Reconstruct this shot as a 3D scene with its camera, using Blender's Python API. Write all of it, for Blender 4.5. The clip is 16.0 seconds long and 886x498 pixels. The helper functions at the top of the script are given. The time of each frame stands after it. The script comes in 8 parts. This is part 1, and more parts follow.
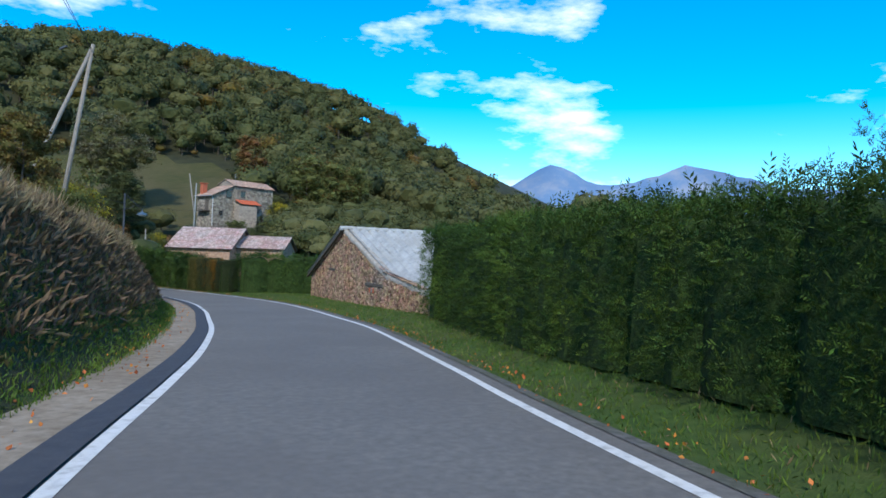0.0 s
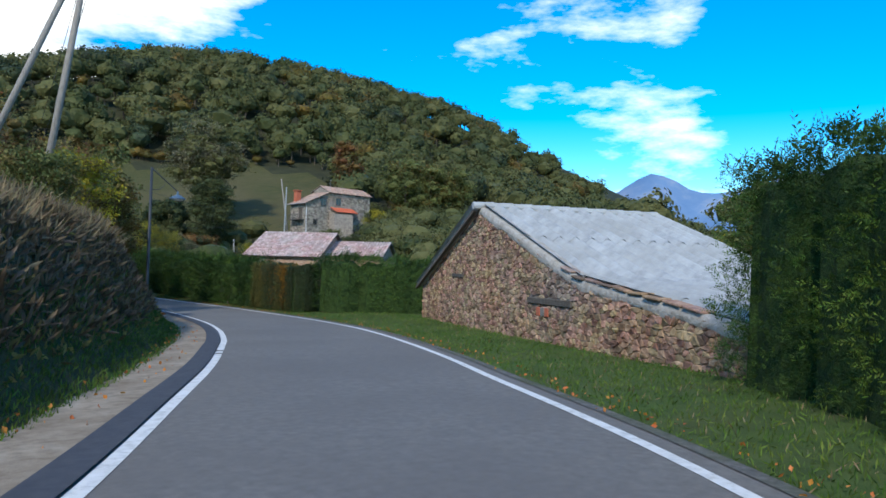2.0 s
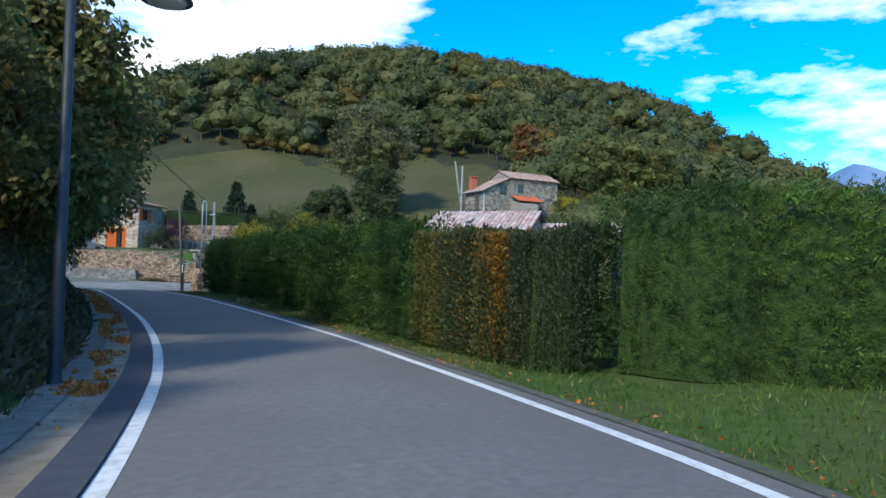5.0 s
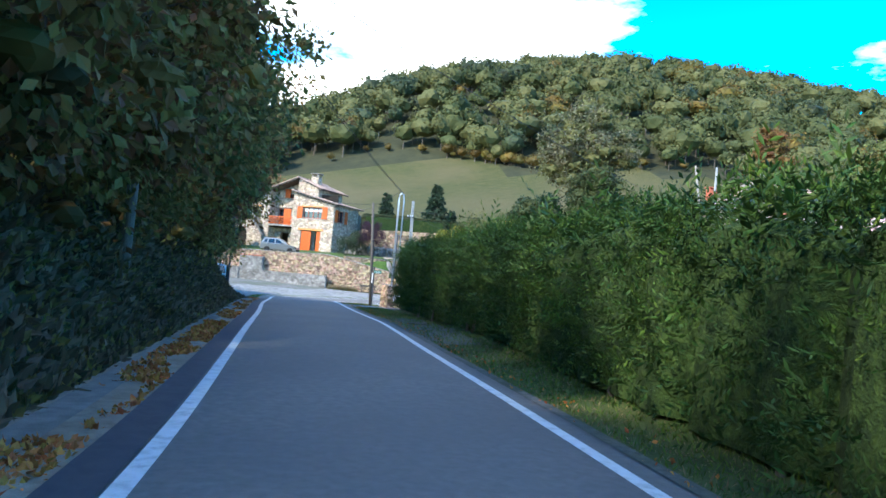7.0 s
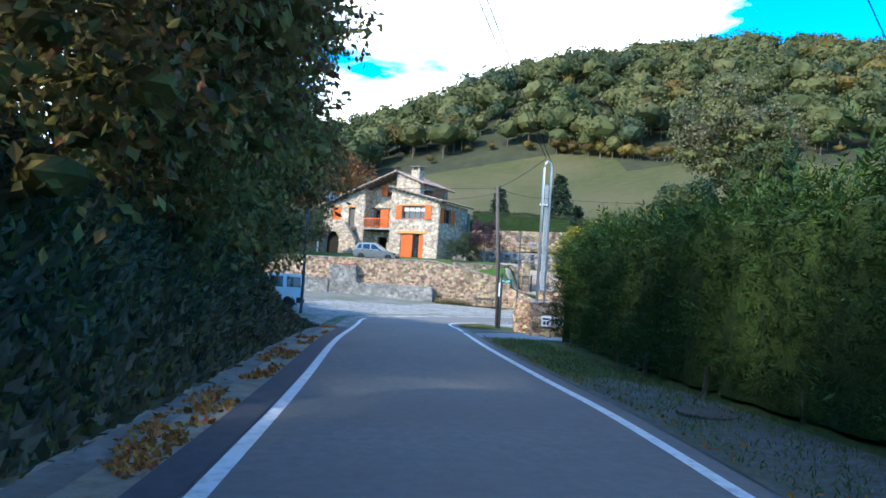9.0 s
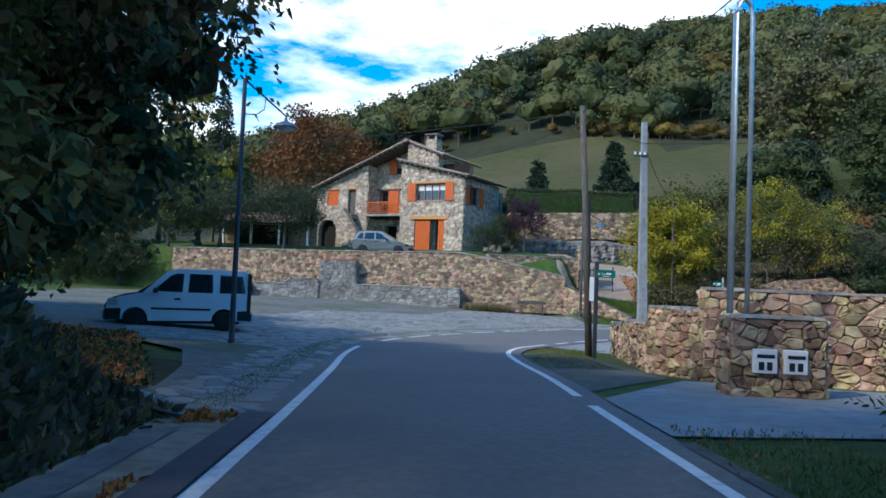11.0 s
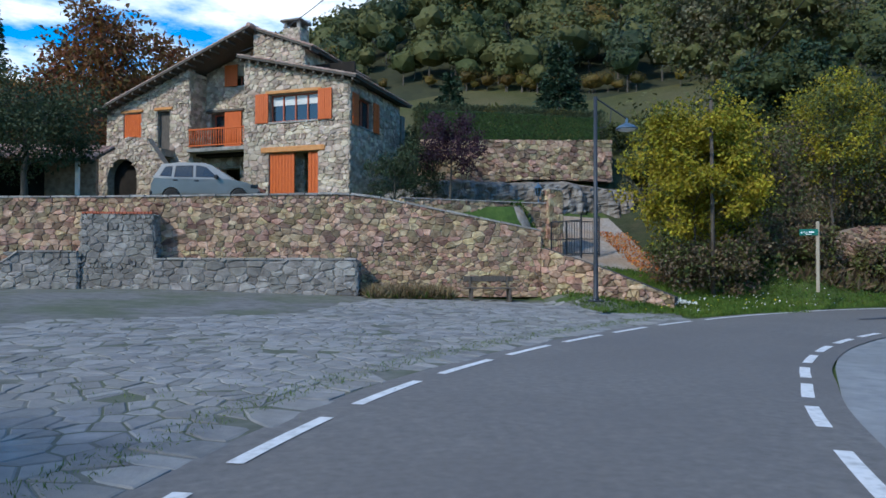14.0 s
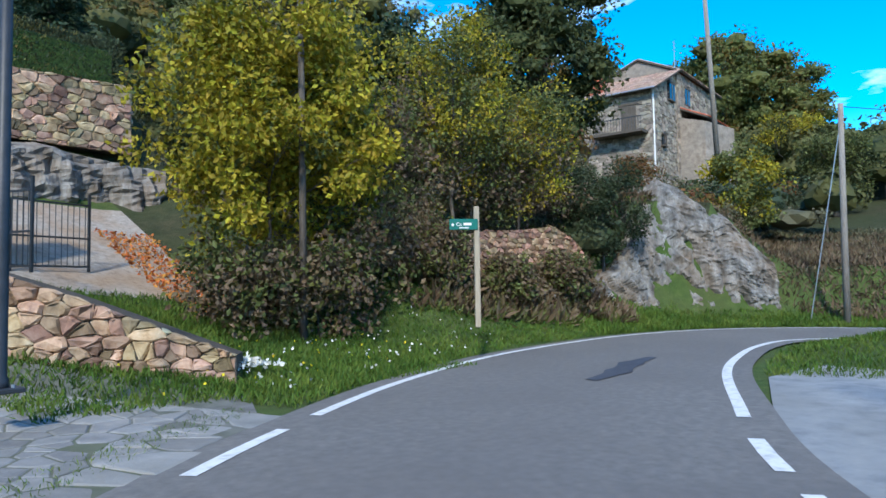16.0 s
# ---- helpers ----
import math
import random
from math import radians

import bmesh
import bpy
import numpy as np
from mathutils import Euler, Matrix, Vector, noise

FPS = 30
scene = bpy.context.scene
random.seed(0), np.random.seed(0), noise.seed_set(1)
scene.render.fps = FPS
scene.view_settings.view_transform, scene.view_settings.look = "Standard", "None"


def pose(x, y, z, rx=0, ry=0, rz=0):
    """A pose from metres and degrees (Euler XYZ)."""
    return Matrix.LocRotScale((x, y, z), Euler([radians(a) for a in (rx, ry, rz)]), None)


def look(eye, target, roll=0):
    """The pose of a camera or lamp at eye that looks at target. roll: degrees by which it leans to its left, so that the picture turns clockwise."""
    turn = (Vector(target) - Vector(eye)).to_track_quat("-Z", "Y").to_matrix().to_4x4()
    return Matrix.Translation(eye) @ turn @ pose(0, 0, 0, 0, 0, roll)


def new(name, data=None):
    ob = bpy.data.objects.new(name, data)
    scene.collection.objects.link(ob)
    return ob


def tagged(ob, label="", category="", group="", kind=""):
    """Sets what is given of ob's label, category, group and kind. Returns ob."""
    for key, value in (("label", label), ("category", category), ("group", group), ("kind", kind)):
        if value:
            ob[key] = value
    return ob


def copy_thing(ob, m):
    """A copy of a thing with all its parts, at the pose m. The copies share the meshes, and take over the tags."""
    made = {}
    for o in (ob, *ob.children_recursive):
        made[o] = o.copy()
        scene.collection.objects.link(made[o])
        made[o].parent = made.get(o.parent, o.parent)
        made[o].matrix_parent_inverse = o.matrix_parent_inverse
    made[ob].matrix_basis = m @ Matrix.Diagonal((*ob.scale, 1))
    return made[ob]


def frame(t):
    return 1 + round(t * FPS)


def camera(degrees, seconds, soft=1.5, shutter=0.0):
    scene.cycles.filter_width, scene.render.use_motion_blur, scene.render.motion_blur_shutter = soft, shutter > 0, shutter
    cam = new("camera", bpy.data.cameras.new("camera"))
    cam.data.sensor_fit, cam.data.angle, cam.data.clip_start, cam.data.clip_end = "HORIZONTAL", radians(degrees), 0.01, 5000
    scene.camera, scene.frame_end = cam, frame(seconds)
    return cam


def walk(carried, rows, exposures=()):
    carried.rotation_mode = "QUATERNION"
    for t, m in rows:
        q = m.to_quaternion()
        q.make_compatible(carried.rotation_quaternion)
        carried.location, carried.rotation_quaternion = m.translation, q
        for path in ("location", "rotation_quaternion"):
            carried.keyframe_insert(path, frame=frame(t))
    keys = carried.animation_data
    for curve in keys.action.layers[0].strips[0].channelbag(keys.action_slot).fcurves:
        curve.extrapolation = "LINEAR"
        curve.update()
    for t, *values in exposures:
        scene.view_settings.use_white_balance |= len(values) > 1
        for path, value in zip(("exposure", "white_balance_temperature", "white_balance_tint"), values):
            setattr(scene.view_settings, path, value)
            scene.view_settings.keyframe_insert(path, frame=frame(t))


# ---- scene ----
cam = camera(65.24, 16.0, soft=1.6)
PATH = [
    (0.0, 2.730, 3.110, 2.410, -48.73, 0.95, -2.18),
    (0.5, 5.390, 6.440, 2.240, -46.28, 2.49, -2.38),
    (1.0, 7.890, 9.790, 2.080, -44.19, 1.53, -2.46),
    (1.5, 10.190, 13.120, 1.930, -42.56, 1.85, -2.00),
    (2.0, 12.370, 16.380, 1.790, -40.78, 1.82, -1.67),
    (2.5, 14.420, 19.660, 1.670, -39.23, 2.32, -1.69),
    (3.0, 16.370, 22.960, 1.560, -37.59, 2.55, -1.67),
    (5.5, 23.378, 40.835, 1.116, -22.99, 1.77, -2.44),
    (6.0, 24.038, 44.598, 1.091, -18.71, 2.13, -3.87),
    (6.5, 24.495, 48.341, 1.066, -14.92, 2.30, -4.69),
    (7.0, 24.732, 52.052, 1.038, -11.44, 2.35, -4.97),
    (7.5, 24.800, 55.768, 1.011, -8.33, 2.19, -4.75),
    (8.0, 24.800, 59.519, 0.984, -6.06, 2.44, -3.98),
    (8.5, 24.777, 63.318, 0.957, -4.15, 2.54, -3.83),
    (9.0, 24.736, 67.154, 0.928, -3.17, 2.45, -3.71),
    (11.5, 24.388, 87.007, 0.581, -1.72, 2.46, -1.76),
    (12.0, 24.154, 90.212, 0.490, -1.90, 1.90, -0.87),
    (12.5, 23.996, 93.443, 0.393, -2.39, 1.53, -0.67),
    (13.0, 23.929, 96.897, 0.279, -4.35, 1.02, -1.15),
    (13.5, 24.081, 100.363, 0.143, -8.04, 1.01, -1.19),
    (14.0, 24.614, 103.890, 0.011, -13.25, 1.00, -0.08),
    (14.5, 25.697, 107.378, -0.103, -20.14, 0.96, 0.61),
    (15.0, 27.233, 110.746, -0.187, -29.59, 2.10, 0.52),
    (15.5, 29.363, 113.515, -0.231, -39.39, 2.23, 0.83),
    (16.0, 31.685, 115.534, -0.251, -48.94, 3.24, 0.86),
]
walk(cam, [(t, pose(x, y, z, 90 + pitch, roll, yaw)) for t, x, y, z, yaw, pitch, roll in PATH],
     exposures=[(t, ev, kelvin, 6) for t, ev, kelvin in ((0, 0.76, 6400), (3, 0.73, 6400), (5.5, 1.15, 6300), (7, 2.06, 6300), (8.3, 2.12, 6300), (9.0, 1.88, 6250), (11.5, 0.72, 6050), (13, 0.6, 6050), (14, 0.63, 6100), (15, 0.9, 6200), (16, 1.12, 6250))])

# ---- world, sun ----
SUN_AZ, SUN_EL = radians(236), radians(38)     # compass bearing from +y towards +x
world = bpy.data.worlds.new("sky")
scene.world = world
world.use_nodes = True
wn, wl = world.node_tree.nodes, world.node_tree.links
wn.clear()
w_out, w_bg = wn.new("ShaderNodeOutputWorld"), wn.new("ShaderNodeBackground")
sky = wn.new("ShaderNodeTexSky")
sky.sky_type, sky.sun_disc = "NISHITA", False
sky.sun_elevation, sky.sun_rotation = SUN_EL, SUN_AZ
sky.air_density, sky.dust_density, sky.ozone_density = 1.0, 0.3, 3.0
w_sat = wn.new("ShaderNodeHueSaturation")
w_sat.inputs["Saturation"].default_value = 1.62
w_sat.inputs["Value"].default_value = 1.0
wl.new(sky.outputs[0], w_sat.inputs["Color"])
w_tc = wn.new("ShaderNodeTexCoord")
w_map = wn.new("ShaderNodeMapping")
w_map.inputs["Scale"].default_value = (1.0, 1.0, 3.0)
w_map.inputs["Location"].default_value = (0.35, 0.1, 0.0)
wl.new(w_tc.outputs["Generated"], w_map.inputs[0])
w_n = wn.new("ShaderNodeTexNoise")
w_n.inputs["Scale"].default_value, w_n.inputs["Detail"].default_value, w_n.inputs["Roughness"].default_value = 3.2, 9.0, 0.6
wl.new(w_map.outputs[0], w_n.inputs["Vector"])
cover = w_n.outputs[0]
# cumulus gathers over the ridge to the north and low over the valley to the east; the last, overhead, is unseen and
# added to whiten the fill light
for az, el, inner, amount in ((4, 15, 0.90, 0.31), (60, 7, 0.98, 0.17), (-30, 15, 0.965, 0.18), (205, 58, 0.1, 0.13)):
    dt = wn.new("ShaderNodeVectorMath")
    dt.operation = "DOT_PRODUCT"
    dt.inputs[1].default_value = (math.sin(radians(az)) * math.cos(radians(el)), math.cos(radians(az)) * math.cos(radians(el)), math.sin(radians(el)))
    wl.new(w_tc.outputs["Generated"], dt.inputs[0])
    rg = wn.new("ShaderNodeMapRange")
    rg.inputs[1].default_value, rg.inputs[2].default_value = inner, 1.0
    rg.inputs[3].default_value, rg.inputs[4].default_value = 0.0, amount
    wl.new(dt.outputs["Value"], rg.inputs[0])
    ad = wn.new("ShaderNodeMath")
    wl.new(cover, ad.inputs[0])
    wl.new(rg.outputs[0], ad.inputs[1])
    cover = ad.outputs[0]
w_r = wn.new("ShaderNodeValToRGB")
w_r.color_ramp.elements[0].position, w_r.color_ramp.elements[1].position = 0.61, 0.76
wl.new(cover, w_r.inputs[0])
w_mix = wn.new("ShaderNodeMixRGB")
w_mix.inputs["Color2"].default_value = (6.3, 6.4, 6.6, 1)
wl.new(w_r.outputs[0], w_mix.inputs["Fac"])
wl.new(w_sat.outputs[0], w_mix.inputs["Color1"])
wl.new(w_mix.outputs[0], w_bg.inputs["Color"])
w_bg.inputs["Strength"].default_value = 0.15
wl.new(w_bg.outputs[0], w_out.inputs[0])

sun_data = bpy.data.lights.new("sun", "SUN")
sun_data.energy, sun_data.angle, sun_data.color = 2.05, radians(4.5), (1.0, 0.93, 0.82)
sun_lamp = new("sun", sun_data)
_sd = Vector((math.sin(SUN_AZ) * math.cos(SUN_EL), math.cos(SUN_AZ) * math.cos(SUN_EL), math.sin(SUN_EL)))
sun_lamp.matrix_world = look(_sd * 400, (0, 0, 0))


# ---- materials ----
def ramp_mat(name, colors, scale=4.0, detail=8.0, rough=0.85, bump=0.3, bump_scale=None, bump_dist=0.02, metal=0.0,
             large=None, random_amount=0.0, island=0.0, stretch=(1, 1, 1), spec=0.3):
    """Two scales of noise over a ramp of colours, with fine relief and variation from piece to piece."""
    m = bpy.data.materials.new(name)
    m.use_nodes = True
    n, l = m.node_tree.nodes, m.node_tree.links
    b = n["Principled BSDF"]
    b.inputs["Roughness"].default_value, b.inputs["Metallic"].default_value = rough, metal
    b.inputs["Specular IOR Level"].default_value = spec
    geo = n.new("ShaderNodeNewGeometry")
    mp = n.new("ShaderNodeMapping")
    mp.inputs["Scale"].default_value = stretch
    l.new(geo.outputs["Position"], mp.inputs[0])
    t1 = n.new("ShaderNodeTexNoise")
    t1.inputs["Scale"].default_value, t1.inputs["Detail"].default_value = scale, detail
    t1.inputs["Roughness"].default_value = 0.62
    l.new(mp.outputs[0], t1.inputs["Vector"])
    r = n.new("ShaderNodeValToRGB")
    cr = r.color_ramp
    k = len(colors)
    while len(cr.elements) < k:
        cr.elements.new(0.5)
    for i, c in enumerate(colors):
        cr.elements[i].position = 0.3 + 0.4 * i / max(1, k - 1)
        cr.elements[i].color = (*c, 1)
    l.new(t1.outputs[0], r.inputs[0])
    col = r.outputs[0]
    if large:
        t2 = n.new("ShaderNodeTexNoise")
        t2.inputs["Scale"].default_value, t2.inputs["Detail"].default_value = large[0], 4.0
        l.new(geo.outputs["Position"], t2.inputs["Vector"])
        r2 = n.new("ShaderNodeValToRGB")
        r2.color_ramp.elements[0].position, r2.color_ramp.elements[1].position = 0.38, 0.64
        l.new(t2.outputs[0], r2.inputs[0])
        mx = n.new("ShaderNodeMixRGB")
        mx.inputs["Color2"].default_value = (*large[1], 1)
        sc = n.new("ShaderNodeMath")
        sc.operation, sc.inputs[1].default_value = "MULTIPLY", large[2]
        l.new(r2.outputs[0], sc.inputs[0])
        l.new(sc.outputs[0], mx.inputs["Fac"])
        l.new(col, mx.inputs["Color1"])
        col = mx.outputs[0]
    for amount, out in ((random_amount, "obj"), (island, "isl")):
        if amount:
            if out == "obj":
                oi = n.new("ShaderNodeObjectInfo")
                v = oi.outputs["Random"]
            else:
                v = geo.outputs["Random Per Island"]
            mr = n.new("ShaderNodeMapRange")
            mr.inputs[3].default_value, mr.inputs[4].default_value = 1 - amount, 1 + amount
            l.new(v, mr.inputs[0])
            hs = n.new("ShaderNodeHueSaturation")
            l.new(mr.outputs[0], hs.inputs["Value"])
            mh = n.new("ShaderNodeMapRange")
            mh.inputs[3].default_value, mh.inputs[4].default_value = 0.5 - 0.07 * amount, 0.5 + 0.05 * amount
            ml = n.new("ShaderNodeMath")
            ml.operation, ml.inputs[1].default_value = "MULTIPLY", 7.31
            fr = n.new("ShaderNodeMath")
            fr.operation = "FRACT"
            l.new(v, ml.inputs[0])
            l.new(ml.outputs[0], fr.inputs[0])
            l.new(fr.outputs[0], mh.inputs[0])
            l.new(mh.outputs[0], hs.inputs["Hue"])
            l.new(col, hs.inputs["Color"])
            col = hs.outputs[0]
    l.new(col, b.inputs["Base Color"])
    if bump:
        t3 = n.new("ShaderNodeTexNoise")
        t3.inputs["Scale"].default_value, t3.inputs["Detail"].default_value = bump_scale or scale * 4, 6.0
        l.new(mp.outputs[0], t3.inputs["Vector"])
        bp = n.new("ShaderNodeBump")
        bp.inputs["Strength"].default_value, bp.inputs["Distance"].default_value = bump, bump_dist
        l.new(t3.outputs[0], bp.inputs["Height"])
        l.new(bp.outputs[0], b.inputs["Normal"])
    return m


def leaf_mat(name, colors, scale=0.5, island=0.35, translucent=0.3, rough=0.6, spec=0.25):
    """Thin foliage: colour drifts over the crown and from leaf to leaf; some light comes through."""
    m = ramp_mat(name, colors, scale=scale, detail=3, rough=rough, bump=0, island=island, spec=spec)
    n, l = m.node_tree.nodes, m.node_tree.links
    b, out = n["Principled BSDF"], n["Material Output"]
    tr = n.new("ShaderNodeBsdfTranslucent")
    l.new(b.inputs["Base Color"].links[0].from_socket, tr.inputs["Color"])
    mx = n.new("ShaderNodeMixShader")
    mx.inputs[0].default_value = translucent
    l.new(b.outputs[0], mx.inputs[1])
    l.new(tr.outputs[0], mx.inputs[2])
    l.new(mx.outputs[0], out.inputs["Surface"])
    return m


M = {}
M["asphalt"] = ramp_mat("asphalt", [(0.132, 0.125, 0.118), (0.165, 0.156, 0.146), (0.205, 0.193, 0.178)], scale=9, rough=0.8, bump=0.5, bump_scale=160, bump_dist=0.006, large=(0.35, (0.135, 0.125, 0.118), 0.6))
M["asphalt_edge"] = ramp_mat("dark_asphalt_edge", [(0.05, 0.055, 0.07), (0.075, 0.08, 0.095)], scale=6, rough=0.8, bump=0.5, bump_scale=120, bump_dist=0.006)
M["line"] = ramp_mat("road_paint", [(0.45, 0.45, 0.44), (0.68, 0.68, 0.67), (0.76, 0.76, 0.76)], scale=7, rough=0.65, bump=0.3, bump_scale=90, bump_dist=0.004)
M["sand"] = ramp_mat("sandy_shoulder", [(0.21, 0.17, 0.125), (0.32, 0.265, 0.205), (0.40, 0.34, 0.27)], scale=5, rough=0.95, bump=0.5, bump_scale=40, large=(0.8, (0.16, 0.12, 0.08), 0.5))
M["concrete"] = ramp_mat("concrete", [(0.19, 0.20, 0.21), (0.27, 0.28, 0.285), (0.33, 0.335, 0.335)], scale=3, rough=0.9, bump=0.3, bump_scale=40, large=(0.5, (0.2, 0.2, 0.19), 0.6))
M["grass"] = ramp_mat("grass", [(0.03, 0.062, 0.012), (0.05, 0.095, 0.017), (0.078, 0.12, 0.026)], scale=3.5, rough=0.95, bump=0.7, bump_scale=30, bump_dist=0.04, large=(0.4, (0.075, 0.075, 0.03), 0.5))
M["meadow"] = ramp_mat("meadow_grass", [(0.036, 0.042, 0.012), (0.058, 0.060, 0.018), (0.085, 0.078, 0.028)], scale=0.6, rough=0.95, bump=0.5, bump_scale=3, bump_dist=0.2, large=(0.05, (0.10, 0.082, 0.038), 0.7), stretch=(0.5, 2.4, 2.4))
M["undergrowth"] = ramp_mat("bank_undergrowth", [(0.02, 0.028, 0.011), (0.042, 0.045, 0.02), (0.075, 0.065, 0.035)], scale=2.5, rough=0.95, bump=0.8, bump_scale=14, bump_dist=0.08, large=(0.5, (0.035, 0.05, 0.015), 0.6))
M["forest_floor"] = ramp_mat("forest_floor", [(0.02, 0.025, 0.012), (0.045, 0.045, 0.02)], scale=0.3, rough=0.95, bump=0.3)
M["grit"] = ramp_mat("crumbled_grit", [(0.07, 0.07, 0.068), (0.12, 0.118, 0.112), (0.18, 0.175, 0.165)], scale=9, rough=0.95, bump=0.6, bump_scale=60, large=(0.9, (0.06, 0.075, 0.03), 0.6))
M["grit_pale"] = ramp_mat("pale_gutter_grit", [(0.15, 0.14, 0.13), (0.22, 0.21, 0.195), (0.28, 0.265, 0.245)], scale=6, rough=0.95, bump=0.5, bump_scale=50, large=(0.9, (0.13, 0.11, 0.085), 0.6))
M["gravel"] = ramp_mat("gravel_drive", [(0.22, 0.19, 0.16), (0.34, 0.30, 0.26), (0.42, 0.38, 0.33)], scale=7, rough=0.95, bump=0.6, bump_scale=50, large=(0.9, (0.28, 0.16, 0.07), 0.5))
M["mortar"] = ramp_mat("mortar", [(0.17, 0.14, 0.11), (0.26, 0.22, 0.175), (0.34, 0.29, 0.235)], scale=6, rough=0.95, bump=0.4)
M["mortar_earth"] = ramp_mat("earth_mortar", [(0.14, 0.10, 0.075), (0.23, 0.175, 0.135), (0.30, 0.24, 0.19)], scale=5, rough=0.95, bump=0.6, bump_scale=25, bump_dist=0.03, large=(0.8, (0.26, 0.24, 0.21), 0.5))
M["mortar_pale"] = ramp_mat("pale_verge_mortar", [(0.26, 0.23, 0.20), (0.36, 0.33, 0.29), (0.45, 0.42, 0.39)], scale=4, rough=0.95, bump=0.7, bump_scale=14, bump_dist=0.05)
# dark core colour paints the shade in open dry-stone joints
M["joint_shade"] = ramp_mat("shadowed_dry_joint", [(0.05, 0.042, 0.034), (0.09, 0.078, 0.063)], scale=6, rough=0.95, bump=0.4)
M["stone_warm"] = ramp_mat("warm_field_stone", [(0.17, 0.105, 0.062), (0.36, 0.245, 0.142), (0.50, 0.385, 0.255)], scale=4, rough=0.9, bump=0.5, bump_scale=22, bump_dist=0.03, random_amount=0.55, large=(1.5, (0.22, 0.20, 0.17), 0.3))
M["stone_warm_i"] = ramp_mat("warm_field_stone_joined", [(0.17, 0.105, 0.062), (0.36, 0.245, 0.142), (0.50, 0.385, 0.255)], scale=4, rough=0.9, bump=0.5, bump_scale=22, bump_dist=0.03, island=0.55, large=(1.5, (0.22, 0.20, 0.17), 0.3))
M["stone_house_i"] = ramp_mat("pale_house_stone", [(0.31, 0.23, 0.165), (0.46, 0.37, 0.275), (0.58, 0.50, 0.40)], scale=3, rough=0.9, bump=0.5, bump_scale=20, bump_dist=0.03, island=0.35, large=(0.7, (0.32, 0.27, 0.22), 0.3))
M["stone_barn_i"] = ramp_mat("barn_rubble_stone", [(0.155, 0.09, 0.05), (0.30, 0.19, 0.112), (0.44, 0.305, 0.195)], scale=5, rough=0.92, bump=0.6, bump_scale=24, bump_dist=0.03, island=0.5, large=(0.5, (0.22, 0.19, 0.16), 0.35))
M["stone_barn"] = ramp_mat("barn_rubble_stone_single", [(0.155, 0.09, 0.05), (0.30, 0.19, 0.112), (0.44, 0.305, 0.195)], scale=5, rough=0.92, bump=0.6, bump_scale=24, bump_dist=0.03, random_amount=0.5, large=(0.5, (0.22, 0.20, 0.18), 0.6))
M["stone_old_i"] = ramp_mat("old_house_rubble", [(0.16, 0.135, 0.105), (0.27, 0.235, 0.19), (0.38, 0.335, 0.275)], scale=2.2, rough=0.92, bump=0.7, bump_scale=9, bump_dist=0.06, island=0.4, large=(0.5, (0.20, 0.19, 0.165), 0.5))
M["stone_grey"] = ramp_mat("grey_stone", [(0.165, 0.15, 0.135), (0.275, 0.255, 0.23), (0.365, 0.345, 0.31)], scale=4, rough=0.9, bump=0.5, bump_scale=22, bump_dist=0.03, random_amount=0.3, large=(1.1, (0.15, 0.14, 0.12), 0.5))
M["stone_grey_i"] = ramp_mat("grey_stone_joined", [(0.165, 0.15, 0.135), (0.275, 0.255, 0.23), (0.365, 0.345, 0.31)], scale=4, rough=0.9, bump=0.5, bump_scale=22, bump_dist=0.03, island=0.3, large=(1.1, (0.15, 0.14, 0.12), 0.5))
M["paver"] = ramp_mat("paving_flagstone", [(0.17, 0.168, 0.165), (0.235, 0.23, 0.222), (0.30, 0.29, 0.275)], scale=3, rough=0.85, bump=0.4, bump_scale=25, bump_dist=0.02, random_amount=0.22, large=(0.6, (0.24, 0.23, 0.2), 0.5))
M["paver_i"] = ramp_mat("paving_flagstone_joined", [(0.17, 0.168, 0.165), (0.235, 0.23, 0.222), (0.30, 0.29, 0.275)], scale=3, rough=0.85, bump=0.4, bump_scale=25, bump_dist=0.02, island=0.22, large=(0.6, (0.24, 0.23, 0.2), 0.5))
M["joint"] = ramp_mat("earth_joint", [(0.10, 0.097, 0.09), (0.16, 0.155, 0.145), (0.21, 0.204, 0.19)], scale=3, rough=0.95, bump=0.4, large=(0.5, (0.07, 0.09, 0.03), 0.6))
M["rock"] = ramp_mat("grey_rock", [(0.07, 0.064, 0.056), (0.17, 0.166, 0.158), (0.33, 0.325, 0.31)], scale=2.2, rough=0.9, bump=0.8, bump_scale=7, bump_dist=0.1, large=(0.7, (0.25, 0.17, 0.10), 0.4), stretch=(1.4, 1.4, 0.45))
M["tile"] = ramp_mat("clay_roof_tile", [(0.30, 0.17, 0.12), (0.42, 0.27, 0.20), (0.50, 0.36, 0.29)], scale=5, rough=0.85, bump=0.3, island=0.25, large=(0.6, (0.33, 0.27, 0.23), 0.6))
M["tile_red"] = ramp_mat("new_red_tile", [(0.45, 0.10, 0.05), (0.58, 0.15, 0.08)], scale=5, rough=0.8, bump=0.3)
M["fibre"] = ramp_mat("fibre_cement_sheet", [(0.27, 0.28, 0.285), (0.37, 0.38, 0.385), (0.45, 0.46, 0.465)], scale=2.5, rough=0.9, bump=0.3, bump_scale=25, large=(0.45, (0.30, 0.30, 0.285), 0.7))
M["wood_orange"] = ramp_mat("orange_varnished_wood", [(0.42, 0.075, 0.014), (0.54, 0.11, 0.02), (0.60, 0.145, 0.03)], scale=5, rough=0.5, bump=0.15, stretch=(6, 6, 0.7))
M["wood_lintel"] = ramp_mat("lintel_wood", [(0.45, 0.19, 0.06), (0.58, 0.27, 0.09)], scale=4, rough=0.6, bump=0.2)
